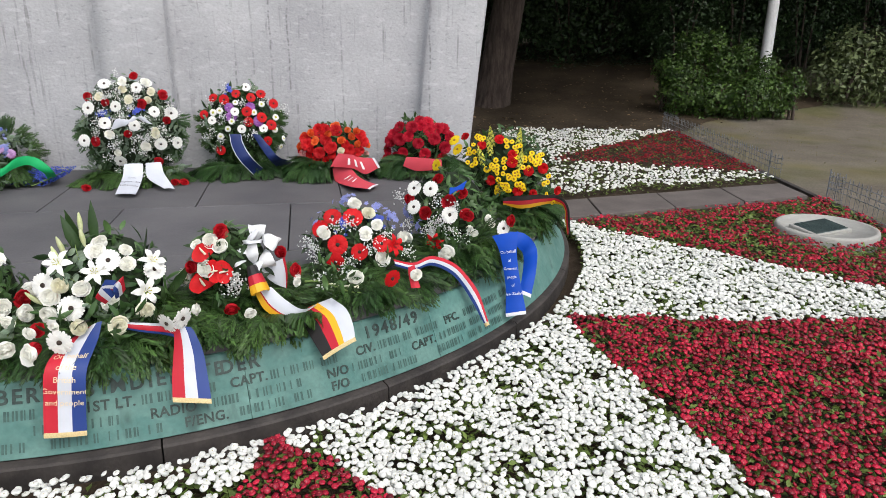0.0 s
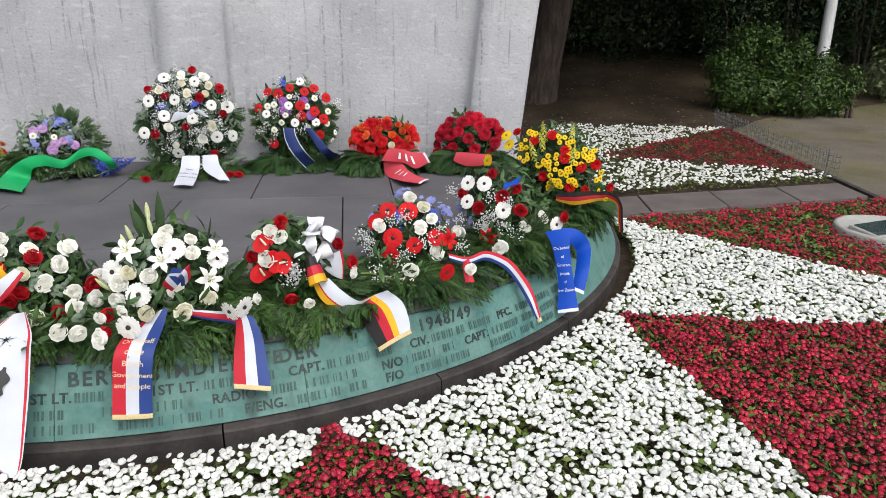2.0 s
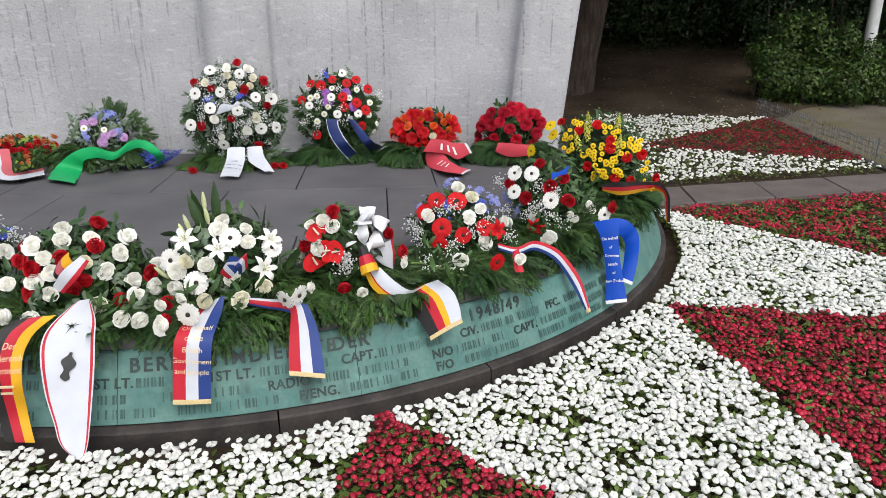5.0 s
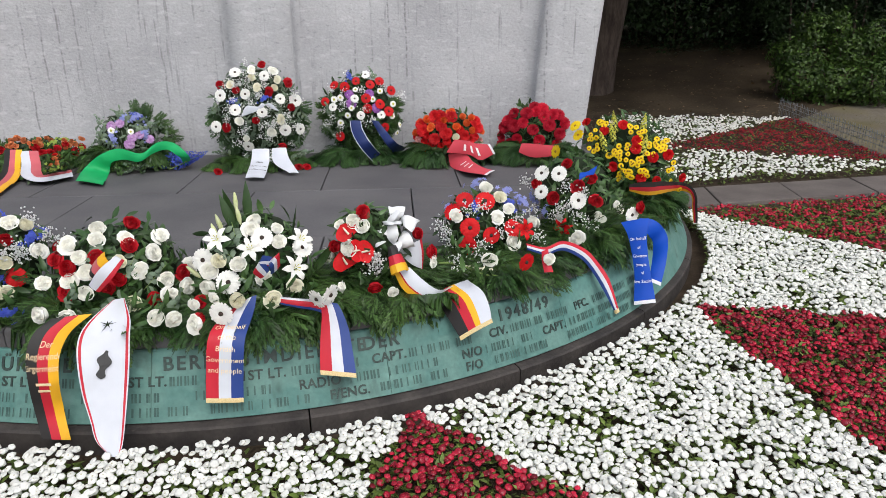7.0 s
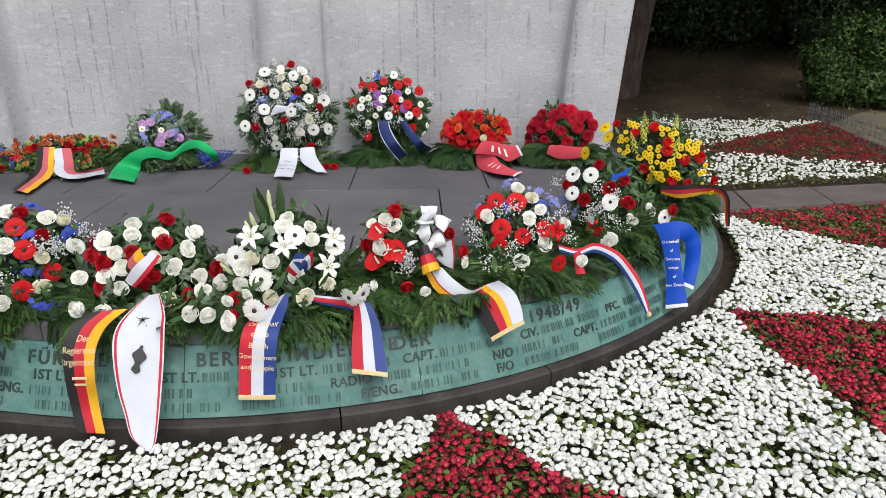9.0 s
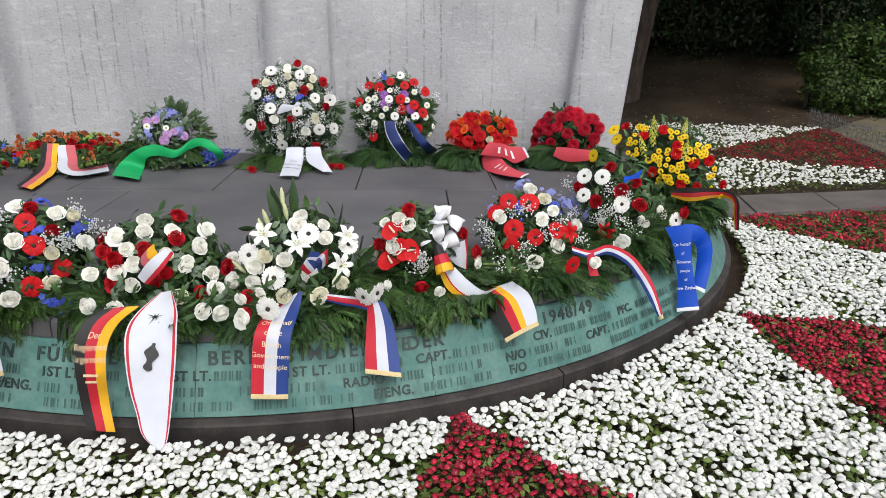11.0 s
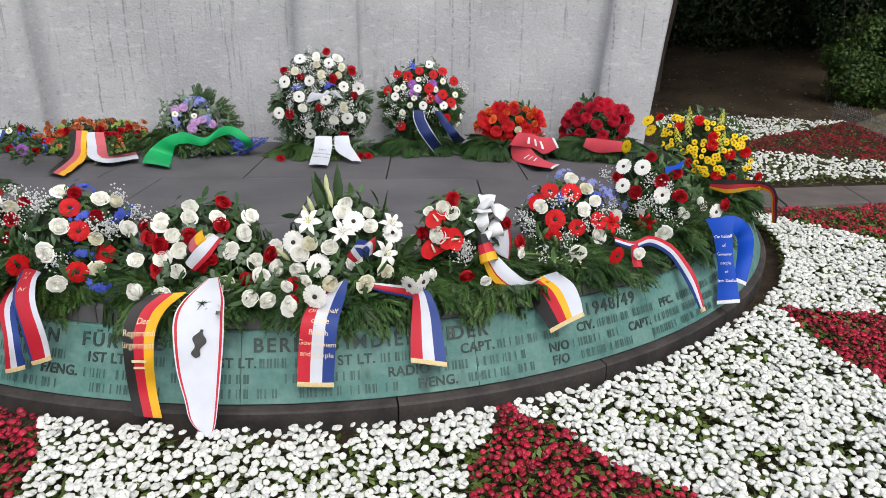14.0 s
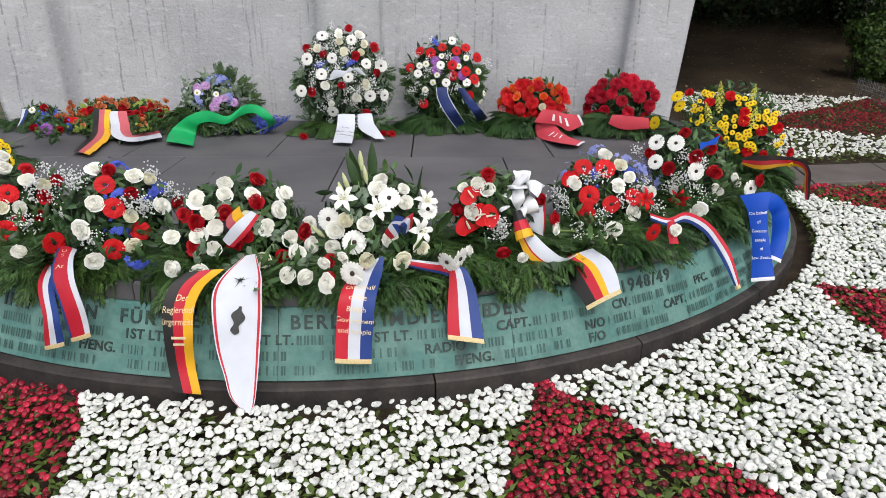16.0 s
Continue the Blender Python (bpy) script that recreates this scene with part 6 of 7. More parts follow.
ribbon(w, [((-1.719, 2.22, 0.812), (0.015, 0.0, -0.008)), ((-1.760, 2.18, 0.762), (0.024, 0.0, -0.014)), ((-1.822, 2.19, 0.698), (0.020, 0.0, -0.013))],
       (("s_white", 0.72), ("s_red", 0.28)), "small white and red bow", name="bow", lift=0.075)
lay(w, b)

w, b = rim_wreath("lilies", "wreath of white lilies, gerberas and roses with tricolour sash", 5.4, 400, leaves=170, droop=0.85)
s, onto, ln = ribbon(w, RIBBONS["uk_left"], TRICOLOUR, "red, white and blue satin sash end with printing", "fringe", 0.003, lift=0.012)
print_on(s, onto, ["On behalf", "of the", "British", "Government", "and people"], 0.135, "print_gold", 0.155, 0.042, 0.028, 0.0)
ribbon(w, RIBBONS["uk_run"], (("s_blue", 0.22), ("s_red", 0.53), ("s_white", 0.25)), "folded part of the red, white and blue sash", ripple=0.002, lift=0.012)
ribbon(w, RIBBONS["uk_right"], TRICOLOUR, "red, white and blue satin sash end", "fringe", 0.003, lift=0.018)
c = Vector(DOMES["lilies"]["centre"]) + Vector((0.13, -0.19, 0.07))
for dx, dz, stripes in ((-0.04, 0.0, TRICOLOUR), (0.03, 0.02, TRICOLOUR[::-1])):
    ribbon(w, [(tuple(c), (0.01, 0.0, 0.02)), (tuple(c + Vector((dx, -0.03, dz))), (0.02, 0, 0.03)), (tuple(c + Vector((dx * 0.6, 0.0, dz - 0.05))), (0.02, 0, 0.02))], stripes, "small tricolour bow", name="bow")
lay(w, b)

w, b = rim_wreath("anthuriums", "wreath of red anthuriums and white bow with flag sash", 5.7, 400, leaves=120, droop=0.72)
k0, k1 = Vector((-0.794, 2.700, 0.716)), Vector((-0.752, 2.655, 0.628))
near = (EYE_MID - k0).normalized() * 0.02
for lo, hi, r0, r1, cloth in ((0.0, 0.36, 0.016, 0.027, "s_black"), (0.36, 0.70, 0.027, 0.035, "s_red"), (0.70, 1.0, 0.035, 0.039, "s_gold")):
    pts = [tuple(k0.lerp(k1, t) + near + Vector((0, 0, 0.012 * (1 - t)))) for t in np.linspace(lo, hi, 4)]
    v, f, i = tube(pts, np.linspace(r0, r1, 4), 14)
    v = v + 0.004 * np.sin(np.arange(len(v)) * 2.1)[:, None] * np.array([0.6, 0.6, 0.2])
    part("knot", (v, f, i), cloth, w, "gathered flag-coloured satin knot")
axis, right, up = dome_frame(DOMES["anthuriums"]["centre"])
tie = Vector((-0.799, 2.775, 0.772))
for loop in range(9):
    deg, ln, turn = 90 + 137 * loop, 0.06 + 0.012 * (loop % 3), 1.3 * math.sin(2.3 * loop)
    out = right * math.cos(radians(deg)) + up * math.sin(radians(deg))
    across = (axis.cross(out) * math.cos(turn) + axis * math.sin(turn)) * 0.030
    at = tie + right * (0.045 * math.sin(1.9 * loop + 0.4)) + up * (0.05 * math.cos(2.7 * loop)) + axis * (0.01 * (loop % 3))
    rows = [(tuple(at + out * (ln * a) + axis * (ln * h)), tuple(across * k)) for a, h, k in ((0.0, 0.1, 0.35), (0.25, 0.62, 0.9), (0.6, 0.80 - 0.1 * (loop % 3), 1.1), (0.85, 0.45, 1.2), (0.65, 0.0, 0.9), (0.1, 0.05, 0.35))]
    ribbon(w, rows, (("s_snow", 1.0),), "crumpled white satin bow loop", ripple=0.009, name="bow_loop", lift=0.0)
ribbon(w, RIBBONS["white_sail"], (("s_white", 0.9), ("s_red", 0.1)), "stiff white satin bow loop", name="bow", lift=0.13)
ribbon(w, RIBBONS["de_cross"], (("s_gold", 0.28), ("s_red", 0.07), ("s_white", 0.65)), "gold and white satin sash", lift=0.105)
ribbon(w, RIBBONS["de_drop"], (("s_black", 0.3), ("s_red", 0.22), ("s_gold", 0.16), ("s_white", 0.32)), "black, red, gold and white satin sash end", "fringe", lift=0.085)
lay(w, b)

w, b = rim_wreath("gerberas", "wreath of red gerberas and white roses with blue larkspur", 6.6, 380, droop=0.65, squash=0.9)
ribbon(w, RIBBONS["fr_thin"], (("s_blue", 0.3), ("s_white", 0.36), ("s_red", 0.34)), "narrow red, white and blue satin sash", "fringe", 0.003, lift=0.02, wide=0.85)
ribbon(w, [((-0.143, 2.948, 0.648), (0.014, 0.002, 0.006)), ((-0.138, 2.935, 0.611), (0.017, 0.002, 0.004)), ((-0.122, 2.915, 0.555), (0.020, 0.004, 0.0))], (("s_red", 1.0),), "red end of the bow", name="bow_end", lift=0.02)
lay(w, b)

w, b = rim_wreath("mixed", "wreath of white gerberas and red roses with royal blue sash", 7.3, 440, droop=0.7, shift=1.0)
s, onto, ln = ribbon(w, RIBBONS["nz_left"], (("s_royal", 1.0),), "royal blue satin sash end with white print", "white_fringe", lift=0.02)
print_on(s, onto, ["On behalf", "of", "Governm", "people", "of", "New Zealand"], 0.095, "print_white", 0.10, 0.044, 0.022)
ribbon(w, RIBBONS["nz_right"], (("s_royal", 1.0),), "royal blue satin sash end", "white_fringe", lift=0.015, wide=1.35)
c = Vector(DOMES["mixed"]["centre"]) + Vector((0.05, -0.12, 0.13))
ribbon(w, [(tuple(c + Vector((-0.035, 0, -0.015))), (0.0, 0.008, 0.018)), (tuple(c), (0, 0.008, 0.010)), (tuple(c + Vector((0.045, 0.0, 0.02))), (0.008, 0.008, 0.022))], (("s_royal", 1.0),), "royal blue bow", name="bow")
lay(w, b)

w, b = rim_wreath("yellow", "tall wreath of yellow chrysanthemums and red carnations on fir", 8.8, 520, "fir", shift=-1.8, depth=0.6, leaves=210, squash=0.9, foam=0.68)
ribbon(w, RIBBONS["de_yel"], (("s_gold", 0.33), ("s_red", 0.33), ("s_black", 0.34)), "black, red and gold satin sash")
lay(w, b)

# ---------------------------------------------------------------- wreaths before the wall
d = DOMES["tall"]
w = wreath("upright wreath of white gerberas, cream and red roses", d["centre"])
dress(w, d["centre"], d["r"], d["flowers"], depth=0.55, leaves=280, squash=1.06, mist=60, filler="eucalyptus")
collar(w, d["centre"], d["r"], 430, "fir", reach=(0.58, 0.84))
ring_greens(w, d["centre"][0] + 0.02, d["centre"][1] - 0.10, 0.36, 0.19, 380, "thuja", 0.06, 0.1)
s, onto, ln = ribbon(w, RIBBONS["note_left"], (("s_white", 1.0),), "white satin sash end with black print", ripple=0.003, wide=0.85)
print_on(s, onto, ["Den", "Opfern der", "Luftbrücke"], 0.145, "print_black", ln * 0.34, 0.058, 0.031)
ribbon(w, RIBBONS["note_right"], (("s_white", 1.0),), "white satin sash end", ripple=0.006, wide=0.9)
ribbon(w, RIBBONS["bow_white"], (("s_white", 1.0),), "white satin bow", ripple=0.006, name="bow")
lay(w, base_under(d["centre"]))

d = DOMES["medium"]
w = wreath("upright wreath of red and white gerberas with navy sash", d["centre"])
dress(w, d["centre"], d["r"], d["flowers"], depth=0.55, leaves=230, mist=18)
collar(w, d["centre"], d["r"], 430, "thuja", lo=-3.4, hi=0.25, reach=(0.60, 0.82))
ring_greens(w, d["centre"][0], d["centre"][1] - 0.08, 0.33, 0.19, 340, "fir", 0.08, 0.1)
ribbon(w, RIBBONS["navy_left"], (("s_white", 0.05), ("s_navy", 0.9), ("s_white", 0.05)), "navy satin sash end with white edges", "white_fringe")
ribbon(w, RIBBONS["navy_right"], (("s_navy", 1.0),), "navy satin sash end")
lay(w, base_under(d["centre"]))

d = DOMES["orange"]
w = wreath("low wreath of red carnations and orange roses on fir", d["centre"])
dress(w, d["centre"], d["r"], d["flowers"], depth=0.7, leaves=140, squash=0.75)
ring_greens(w, d["centre"][0] + 0.02, d["centre"][1] - 0.18, 0.34, 0.22, 620, "fir", 0.115, 0.1)
s, onto, ln = ribbon(w, RIBBONS["red_upper"], (("s_pink", 1.0),), "rose-red satin sash with pale print", "white_fringe", lift=0.16, wide=1.2)
for k in range(3):
    mark_on(s, onto, [(-1, 0.3), (1, 0.3), (1, -0.3), (-1, -0.3)], 0.13, ln * (0.35 + 0.16 * k), 0.03, "print_white", "printed_bar")
s, onto, ln = ribbon(w, RIBBONS["red_lower"], (("s_pink", 1.0),), "rose-red satin sash end with pale print", "white_fringe", lift=0.07, wide=1.3)
for k in range(3):
    mark_on(s, onto, [(-1, 0.3), (1, 0.3), (1, -0.3), (-1, -0.3)], 0.13, ln * (0.4 + 0.14 * k), 0.026, "print_white", "printed_bar")
lay(w, base_under(d["centre"]))

d = DOMES["scarlet"]
w = wreath("low wreath of scarlet carnations on fir with red sash", d["centre"])
dress(w, d["centre"], d["r"], d["flowers"], depth=0.7, leaves=170, squash=0.78)
ring_greens(w, d["centre"][0] + 0.02, d["centre"][1] - 0.2, 0.34, 0.22, 620, "fir", 0.115, 0.1)
ribbon(w, RIBBONS["red_band"], (("s_pink", 1.0),), "rose-red satin sash", lift=0.16, wide=1.4)
lay(w, base_under(d["centre"]))

d = DOMES["lilac"]
w = wreath("low wreath of lilac asters and pale larkspur with green sash", d["centre"])
dress(w, d["centre"], d["r"], d["flowers"], depth=0.7, leaves=150, filler="eucalyptus", squash=1.0)
collar(w, Vector(d["centre"]) + Vector((0.08, 0.02, -0.02)), d["r"] * 1.15, 140, "thuja", lo=-1.0, hi=1.6, reach=(0.45, 0.8), size=(0.07, 0.12))
ring_greens(w, d["centre"][0] + 0.06, d["centre"][1] - 0.12, 0.36, 0.20, 600, "thuja", 0.14, 0.1)
ribbon(w, RIBBONS["green"], (("s_green", 1.0),), "broad emerald green satin sash", "white_fringe", 0.006, lift=0.07, wide=1.08)
lay(w, base_under(d["centre"]))

d = DOMES["apricot"]
w = wreath("flat wreath of apricot roses and green sprays with two sashes", d["centre"])
dress(w, d["centre"], d["r"], d["flowers"], depth=0.5, leaves=260, filler="thuja", squash=0.42)
ring_greens(w, d["centre"][0], d["centre"][1] - 0.05, 0.36, 0.18, 420, "thuja", 0.09, 0.2)
ribbon(w, RIBBONS["de_short"], (("s_black", 0.34), ("s_rose", 0.33), ("s_gold", 0.33)), "black, pale red and gold satin sash end", lift=0.09)
ribbon(w, RIBBONS["pl_short"], (("s_white", 0.5), ("s_rose", 0.5)), "white and pale red satin sash end", lift=0.09)
lay(w, base_under(d["centre"]))

d = DOMES["dark"]
w = wreath("small dark posy of red and blue blooms with white ribbon", d["centre"], "posy")
dress(w, d["centre"], d["r"], d["flowers"], depth=0.6, leaves=90)
ring_greens(w, d["centre"][0], d["centre"][1], 0.24, 0.18, 110, "fir", 0.06, 0.1)
c = Vector(d["centre"])
ribbon(w, [(tuple(c + Vector((-0.06, -0.10, 0.10))), (0.025, 0, 0)), (tuple(c + Vector((-0.07, -0.13, 0.04))), (0.025, 0, 0.01)), (tuple(c + Vector((-0.10, -0.15, -0.02))), (0.025, 0, 0.01))], (("s_white", 0.6), ("s_blue", 0.4)), "white and blue ribbon end")
lay(w, base_under(d["centre"]))

w = wreath("small posy of white roses on green", (-5.3, 4.72, 0.6), "posy")
dress(w, (-5.3, 4.72, 0.60), 0.16, {"white_rose": [(0.0, 0.2), (0.5, -0.1), (-0.4, 0.3), (0.1, -0.5), (0.4, 0.5)], "cream_rose": [(-0.2, -0.2)]}, leaves=90)
ring_greens(w, -5.3, 4.72, 0.22, 0.18, 90, "fir", 0.06, 0.1)
lay(w, (-5.3, 4.72, TOP))

w = wreath("round yellow chrysanthemum wreath lying on the stone", (-3.3, 3.1, 0.6))
mums = [(0.8 * math.cos(t), 0.55 * math.sin(t)) for t in np.linspace(0, 6.1, 16)] + [(0.5 * math.cos(t), 0.35 * math.sin(t)) for t in np.linspace(0, 6, 9)]
dress(w, YELLOW_AT, 0.17, {"yellow_mum": mums}, depth=0.6, leaves=80, squash=0.7)
ring_greens(w, YELLOW_AT[0], YELLOW_AT[1], 0.22, 0.18, 90, "fir", 0.06, 0.1)
lay(w, (YELLOW_AT[0], YELLOW_AT[1], TOP))

stalk = new("flower_stalk")                        # a cut stalk between two wreaths
tagged(stalk, "pale green cut stalk with white buds on the greens", "flower stalk")
q = [Vector(STALK[0]).lerp(Vector(STALK[1]), k / 6) + Vector((0, 0, 0.012 * math.sin(k))) for k in range(7)]
part("stem", tube([tuple(p) for p in q], np.linspace(0.006, 0.003, 7), 6), "stem", stalk)
v, f, i = bud()
small = tri_mesh("bud", v * 0.014, f, ("cream", "stem"), i)
for k in range(9):
    p = q[0].lerp(q[6], 0.25 + 0.08 * k)
    piece("bud", small, stalk, pose(p.x, p.y, p.z + 0.01, 50 + 10 * (k % 3), 40 * (-1) ** k, 20 * k))
lay(stalk, STALK[0])

bunch = new("larkspur_bunch")                      # lies on the slabs
tagged(bunch, "loose bunch of deep blue larkspur lying on stone", "flowers")
v, f, i = spike(30)
lark = tri_mesh("larkspur_stem", v * 0.075, f, ("blue", "stem"), i)
for k in range(9):
    m = pose(-3.10 + 0.04 * k, 4.93 + 0.03 * (k % 3), TOP + 0.05 + 0.022 * (k % 3), 72, 6 * k, 70 + 9 * k)
    piece("larkspur_stem", lark, bunch, m)
lay(bunch, (-2.98, 4.95, TOP))
for x, y, dx in ((-2.53, 4.80, 0.1), (-1.98, 5.02, -0.1), (-1.92, 5.03, 0.2)):      # roses left on the stone
    rs = new("rose", BLOOMS["red_rose"])
    rs.matrix_basis = SITE @ pose(x, y, TOP + 0.012, 35, 20 * dx, 40)
    tagged(rs, "single dark red rose lying on the stone", "rose", group="loose roses")

# ---------------------------------------------------------------- lettering on the bronze band
def on_band(x, q, deg, lift):
    """x: metres along from deg, q: 0 low to 1 high."""
    r = BAND_R + (RIM + 0.028 - BAND_R) * q
    a = radians(deg) + x / r
    z = 0.202 + (BAND_TOP - 0.202) * q
    return (CX + (r + lift * 0.9) * math.cos(a), CY + (r + lift * 0.9) * math.sin(a), z + lift * 0.4)


SLANT = 0.258
ROWS_Q = (0.815, 0.57, 0.35, 0.145)
inscription = new("inscription")
inscription.parent = base
tagged(inscription, "raised dark bronze lettering")


def band_word(body, deg, row, size):
    v, f, i = letters(body, size, 0.0015, 1.28 if row == 0 else 1.05)
    p = np.array([on_band(x, ROWS_Q[row] + y / SLANT, deg, 0.003 + z) for x, y, z in v])
    part("word", (p, f, i), "letter", inscription, smooth=False)


for body, deg in (("IHR", -100.4), ("LEBEN", -95.2), ("FÜR", -89.6), ("DIE", -86.0), ("BERLINS", -75.2), ("IM", -70.9), ("DIENSTE", -66.7), ("DER", -62.3), ("1948/49", -49.1)):
    band_word(body, deg, 0, 0.072)
for body, deg, row in (("1ST LT.", -88.9, 1), ("1ST LT.", -79.6, 1), ("1ST LT.", -71.2, 1), ("CAPT.", -61.8, 1), ("CIV.", -52.1, 1), ("PFC.", -42.4, 1), ("N/O", -54.9, 2), ("CAPT.", -46.3, 2),
                       ("F/ENG.", -92.6, 2), ("RADIO", -67.2, 2), ("F/ENG.", -65.1, 3), ("F/O", -54.9, 3)):
    band_word(body, deg, row, 0.052)


def name_bars(row, spans, high):
    """Names as plain upright bars, one for each letter."""
    bar = []
    for a0, a1 in spans:
        a = a0
        while a < a1 - 0.5:
            n = int(rng.integers(4, 9))
            for k in range(n):
                if a > a1 - 0.4:
                    break
                q, h = ROWS_Q[row], high / SLANT / 2
                for x0, x1 in ((0.0, 0.004 + 0.006 * rng.random()), (0.0118, 0.0118 + 0.003 + 0.006 * rng.random()))[:1 + (rng.random() < 0.75)]:
                    p = [on_band(x, q + y, a, 0.0035) for x, y in ((x0, -h), (x1, -h), (x1, h), (x0, h))]
                    bar.append((np.array(p), np.array([(0, 1, 2), (0, 2, 3)]), 0))
                a += 0.52
            a += 0.42
    tagged(part("lettering", join(*bar), "faint_letter", inscription, smooth=False), kind="stuff")


name_bars(1, ((-105, -91.4), (-87, -81.4), (-77.8, -73.2), (-69.2, -64.0), (-60.2, -54.2), (-50.9, -43.9), (-40.8, -30)), 0.035)
name_bars(2, ((-105, -94.6), (-90.6, -87), (-84, -78), (-76, -69.6), (-65.0, -57.4), (-53.6, -48.4), (-44.4, -31)), 0.034)
name_bars(3, ((-105, -92), (-90, -84), (-82, -76), (-75, -68), (-62.8, -57.2), (-53, -47), (-45, -33)), 0.034)

# ---------------------------------------------------------------- small wire fences
def wire_fence(run, back, label):
    """Hairpins of wire on three rails along run, with a short return at its first end."""
    fence = new("wire_fence")
    tagged(fence, label, "fence", group="bed fences")
    pin = [(-0.036, 0, 0.0), (-0.036, 0, 0.29), (-0.026, 0, 0.318), (0.0, 0, 0.332), (0.026, 0, 0.318), (0.034, 0, 0.29), (0.034, 0, 0.0)]
    v, f, i = tube(pin, 0.0022, 5)
    hair = tri_mesh("hairpin", v, f, ["wire"])
    for a, b in (run, (run[0], back)):
        a, b = Vector((*a, 0)), Vector((*b, 0))
        n = max(2, round((b - a).length / 0.15))
        yaw = math.degrees(math.atan2(b.y - a.y, b.x - a.x))
        for k in range(n):
            p = a.lerp(b, (k + 0.5) / n)
            piece("hairpin", hair, fence, pose(p.x, p.y, 0.0, rng.normal(0, 1.5), rng.normal(0, 1.5), yaw))
        for z in (0.04, 0.15, 0.21, 0.27):
            part("rail", tube([(*a.lerp(b, s)[:2], z + 0.006 * math.sin(9 * s)) for s in np.linspace(0, 1, 12)], 0.0042, 5), "wire", fence)
    post = part("post", tube([(*run[0], 0.0), (*run[0], 0.2), (*run[0], 0.34)], (0.007, 0.007, 0.007), 6), "wire", fence)
    return settle(fence, (*run[0], 0))


wire_fence(((3.84, 8.02), (3.80, 12.05)), (3.90, 7.82), "low galvanised wire fence along the far flower bed")
wire_fence(((3.94, 6.90), (3.97, 2.6)), (4.05, 6.80), "low galvanised wire fence along the near flower bed")

# round concrete lamp pit in the red bed
lamp = new("ground_lamp")
tagged(lamp, "round weathered concrete lamp pit with dark glass", "lamp")
ring = lathe([(0.395, 0.0), (0.395, 0.115), (0.388, 0.132), (0.37, 0.136), (0.355, 0.130), (0.345, 0.112), (0.0, 0.106)], 40)
part("housing", turned(ring, pose(LAMP[0], LAMP[1], 0)), "lid", lamp)
m = pose(LAMP[0] - 0.08, LAMP[1] - 0.05, 0.130, 4, -3, 20)
part("frame", turned(prism([(-0.19, -0.14), (0.19, -0.14), (0.19, 0.14), (-0.19, 0.14)], -0.02, 0.012, 0.006), m), "lid", lamp, smooth=False)
part("glass", turned(prism([(-0.165, -0.12), (0.172, -0.12), (0.172, 0.12), (-0.165, 0.12)], 0.0, 0.018, 0.004), m), "glass_plate", lamp, "dark glass pane", smooth=False)
settle(lamp, (LAMP[0], LAMP[1], 0))

# ---------------------------------------------------------------- flagpole, trees and shrubs
def gz(x, y):
    return float(ground_height(np.array(float(x)), np.array(float(y))))


pole = new("flagpole")
tagged(pole, "pale painted metal flagpole behind the bushes", "flagpole")
px, py = 6.75, 15.0
part("shaft", tube([(px, py, gz(px, py)), (px, py, 3.0), (px, py, 6.0), (px, py, 8.5)], (0.115, 0.105, 0.085, 0.06), 16), "pole", pole)
part("foot_collar", turned(lathe([(0.17, 0.0), (0.17, 0.1), (0.12, 0.16)], 16), pose(px, py, gz(px, py))), "pole", pole)
part("cap", turned(lathe([(0.07, 0.0), (0.07, 0.05), (0.0, 0.12)], 12), pose(px, py, 8.5)), "pole", pole)
settle(pole, (px, py, gz(px, py)))

LEAF = (np.array([(0, 0, 0), (0.26, 0.45, 0.06), (0, 1.0, -0.08), (-0.26, 0.45, 0.06)]), np.array([(0, 1, 2), (0, 2, 3)]), 0)


def leaf_mass(centres, n, size, seed, hollow=0.55, rough=0.55):
    """Leaves in lumpy shells round ellipsoids of (centre, half sizes)."""
    r = np.random.default_rng(seed)
    vol = np.array([h[0] * h[1] + h[0] * h[2] + h[1] * h[2] for c, h in centres])
    pts, nrm = [], []
    for (c, h), share in zip(centres, vol / vol.sum()):
        k = int(n * share)
        d = r.normal(0, 1, (k, 3))
        d /= np.linalg.norm(d, axis=1, keepdims=True)
        lump = np.array([noise.noise((q[0] * 2.6 + c[0], q[1] * 2.6 + c[1], q[2] * 2.6)) + 0.6 * noise.noise((q[0] * 6.5, q[1] * 6.5 + c[0], q[2] * 6.5)) for q in d])
        rad = (hollow + (1.04 - hollow) * np.sqrt(r.uniform(0, 1, k))) * (1 + rough * lump)
        pts.append(np.array(c) + d * rad[:, None] * np.array(h)), nrm.append(d + r.normal(0, 0.55, (k, 3)) + (0, 0, 0.35))
    pts, nrm = np.concatenate(pts), np.concatenate(nrm)
    return stamp(LEAF, frames(pts, nrm, r.uniform(0, 6.28, len(pts)), size * r.uniform(0.6, 1.25, len(pts))))


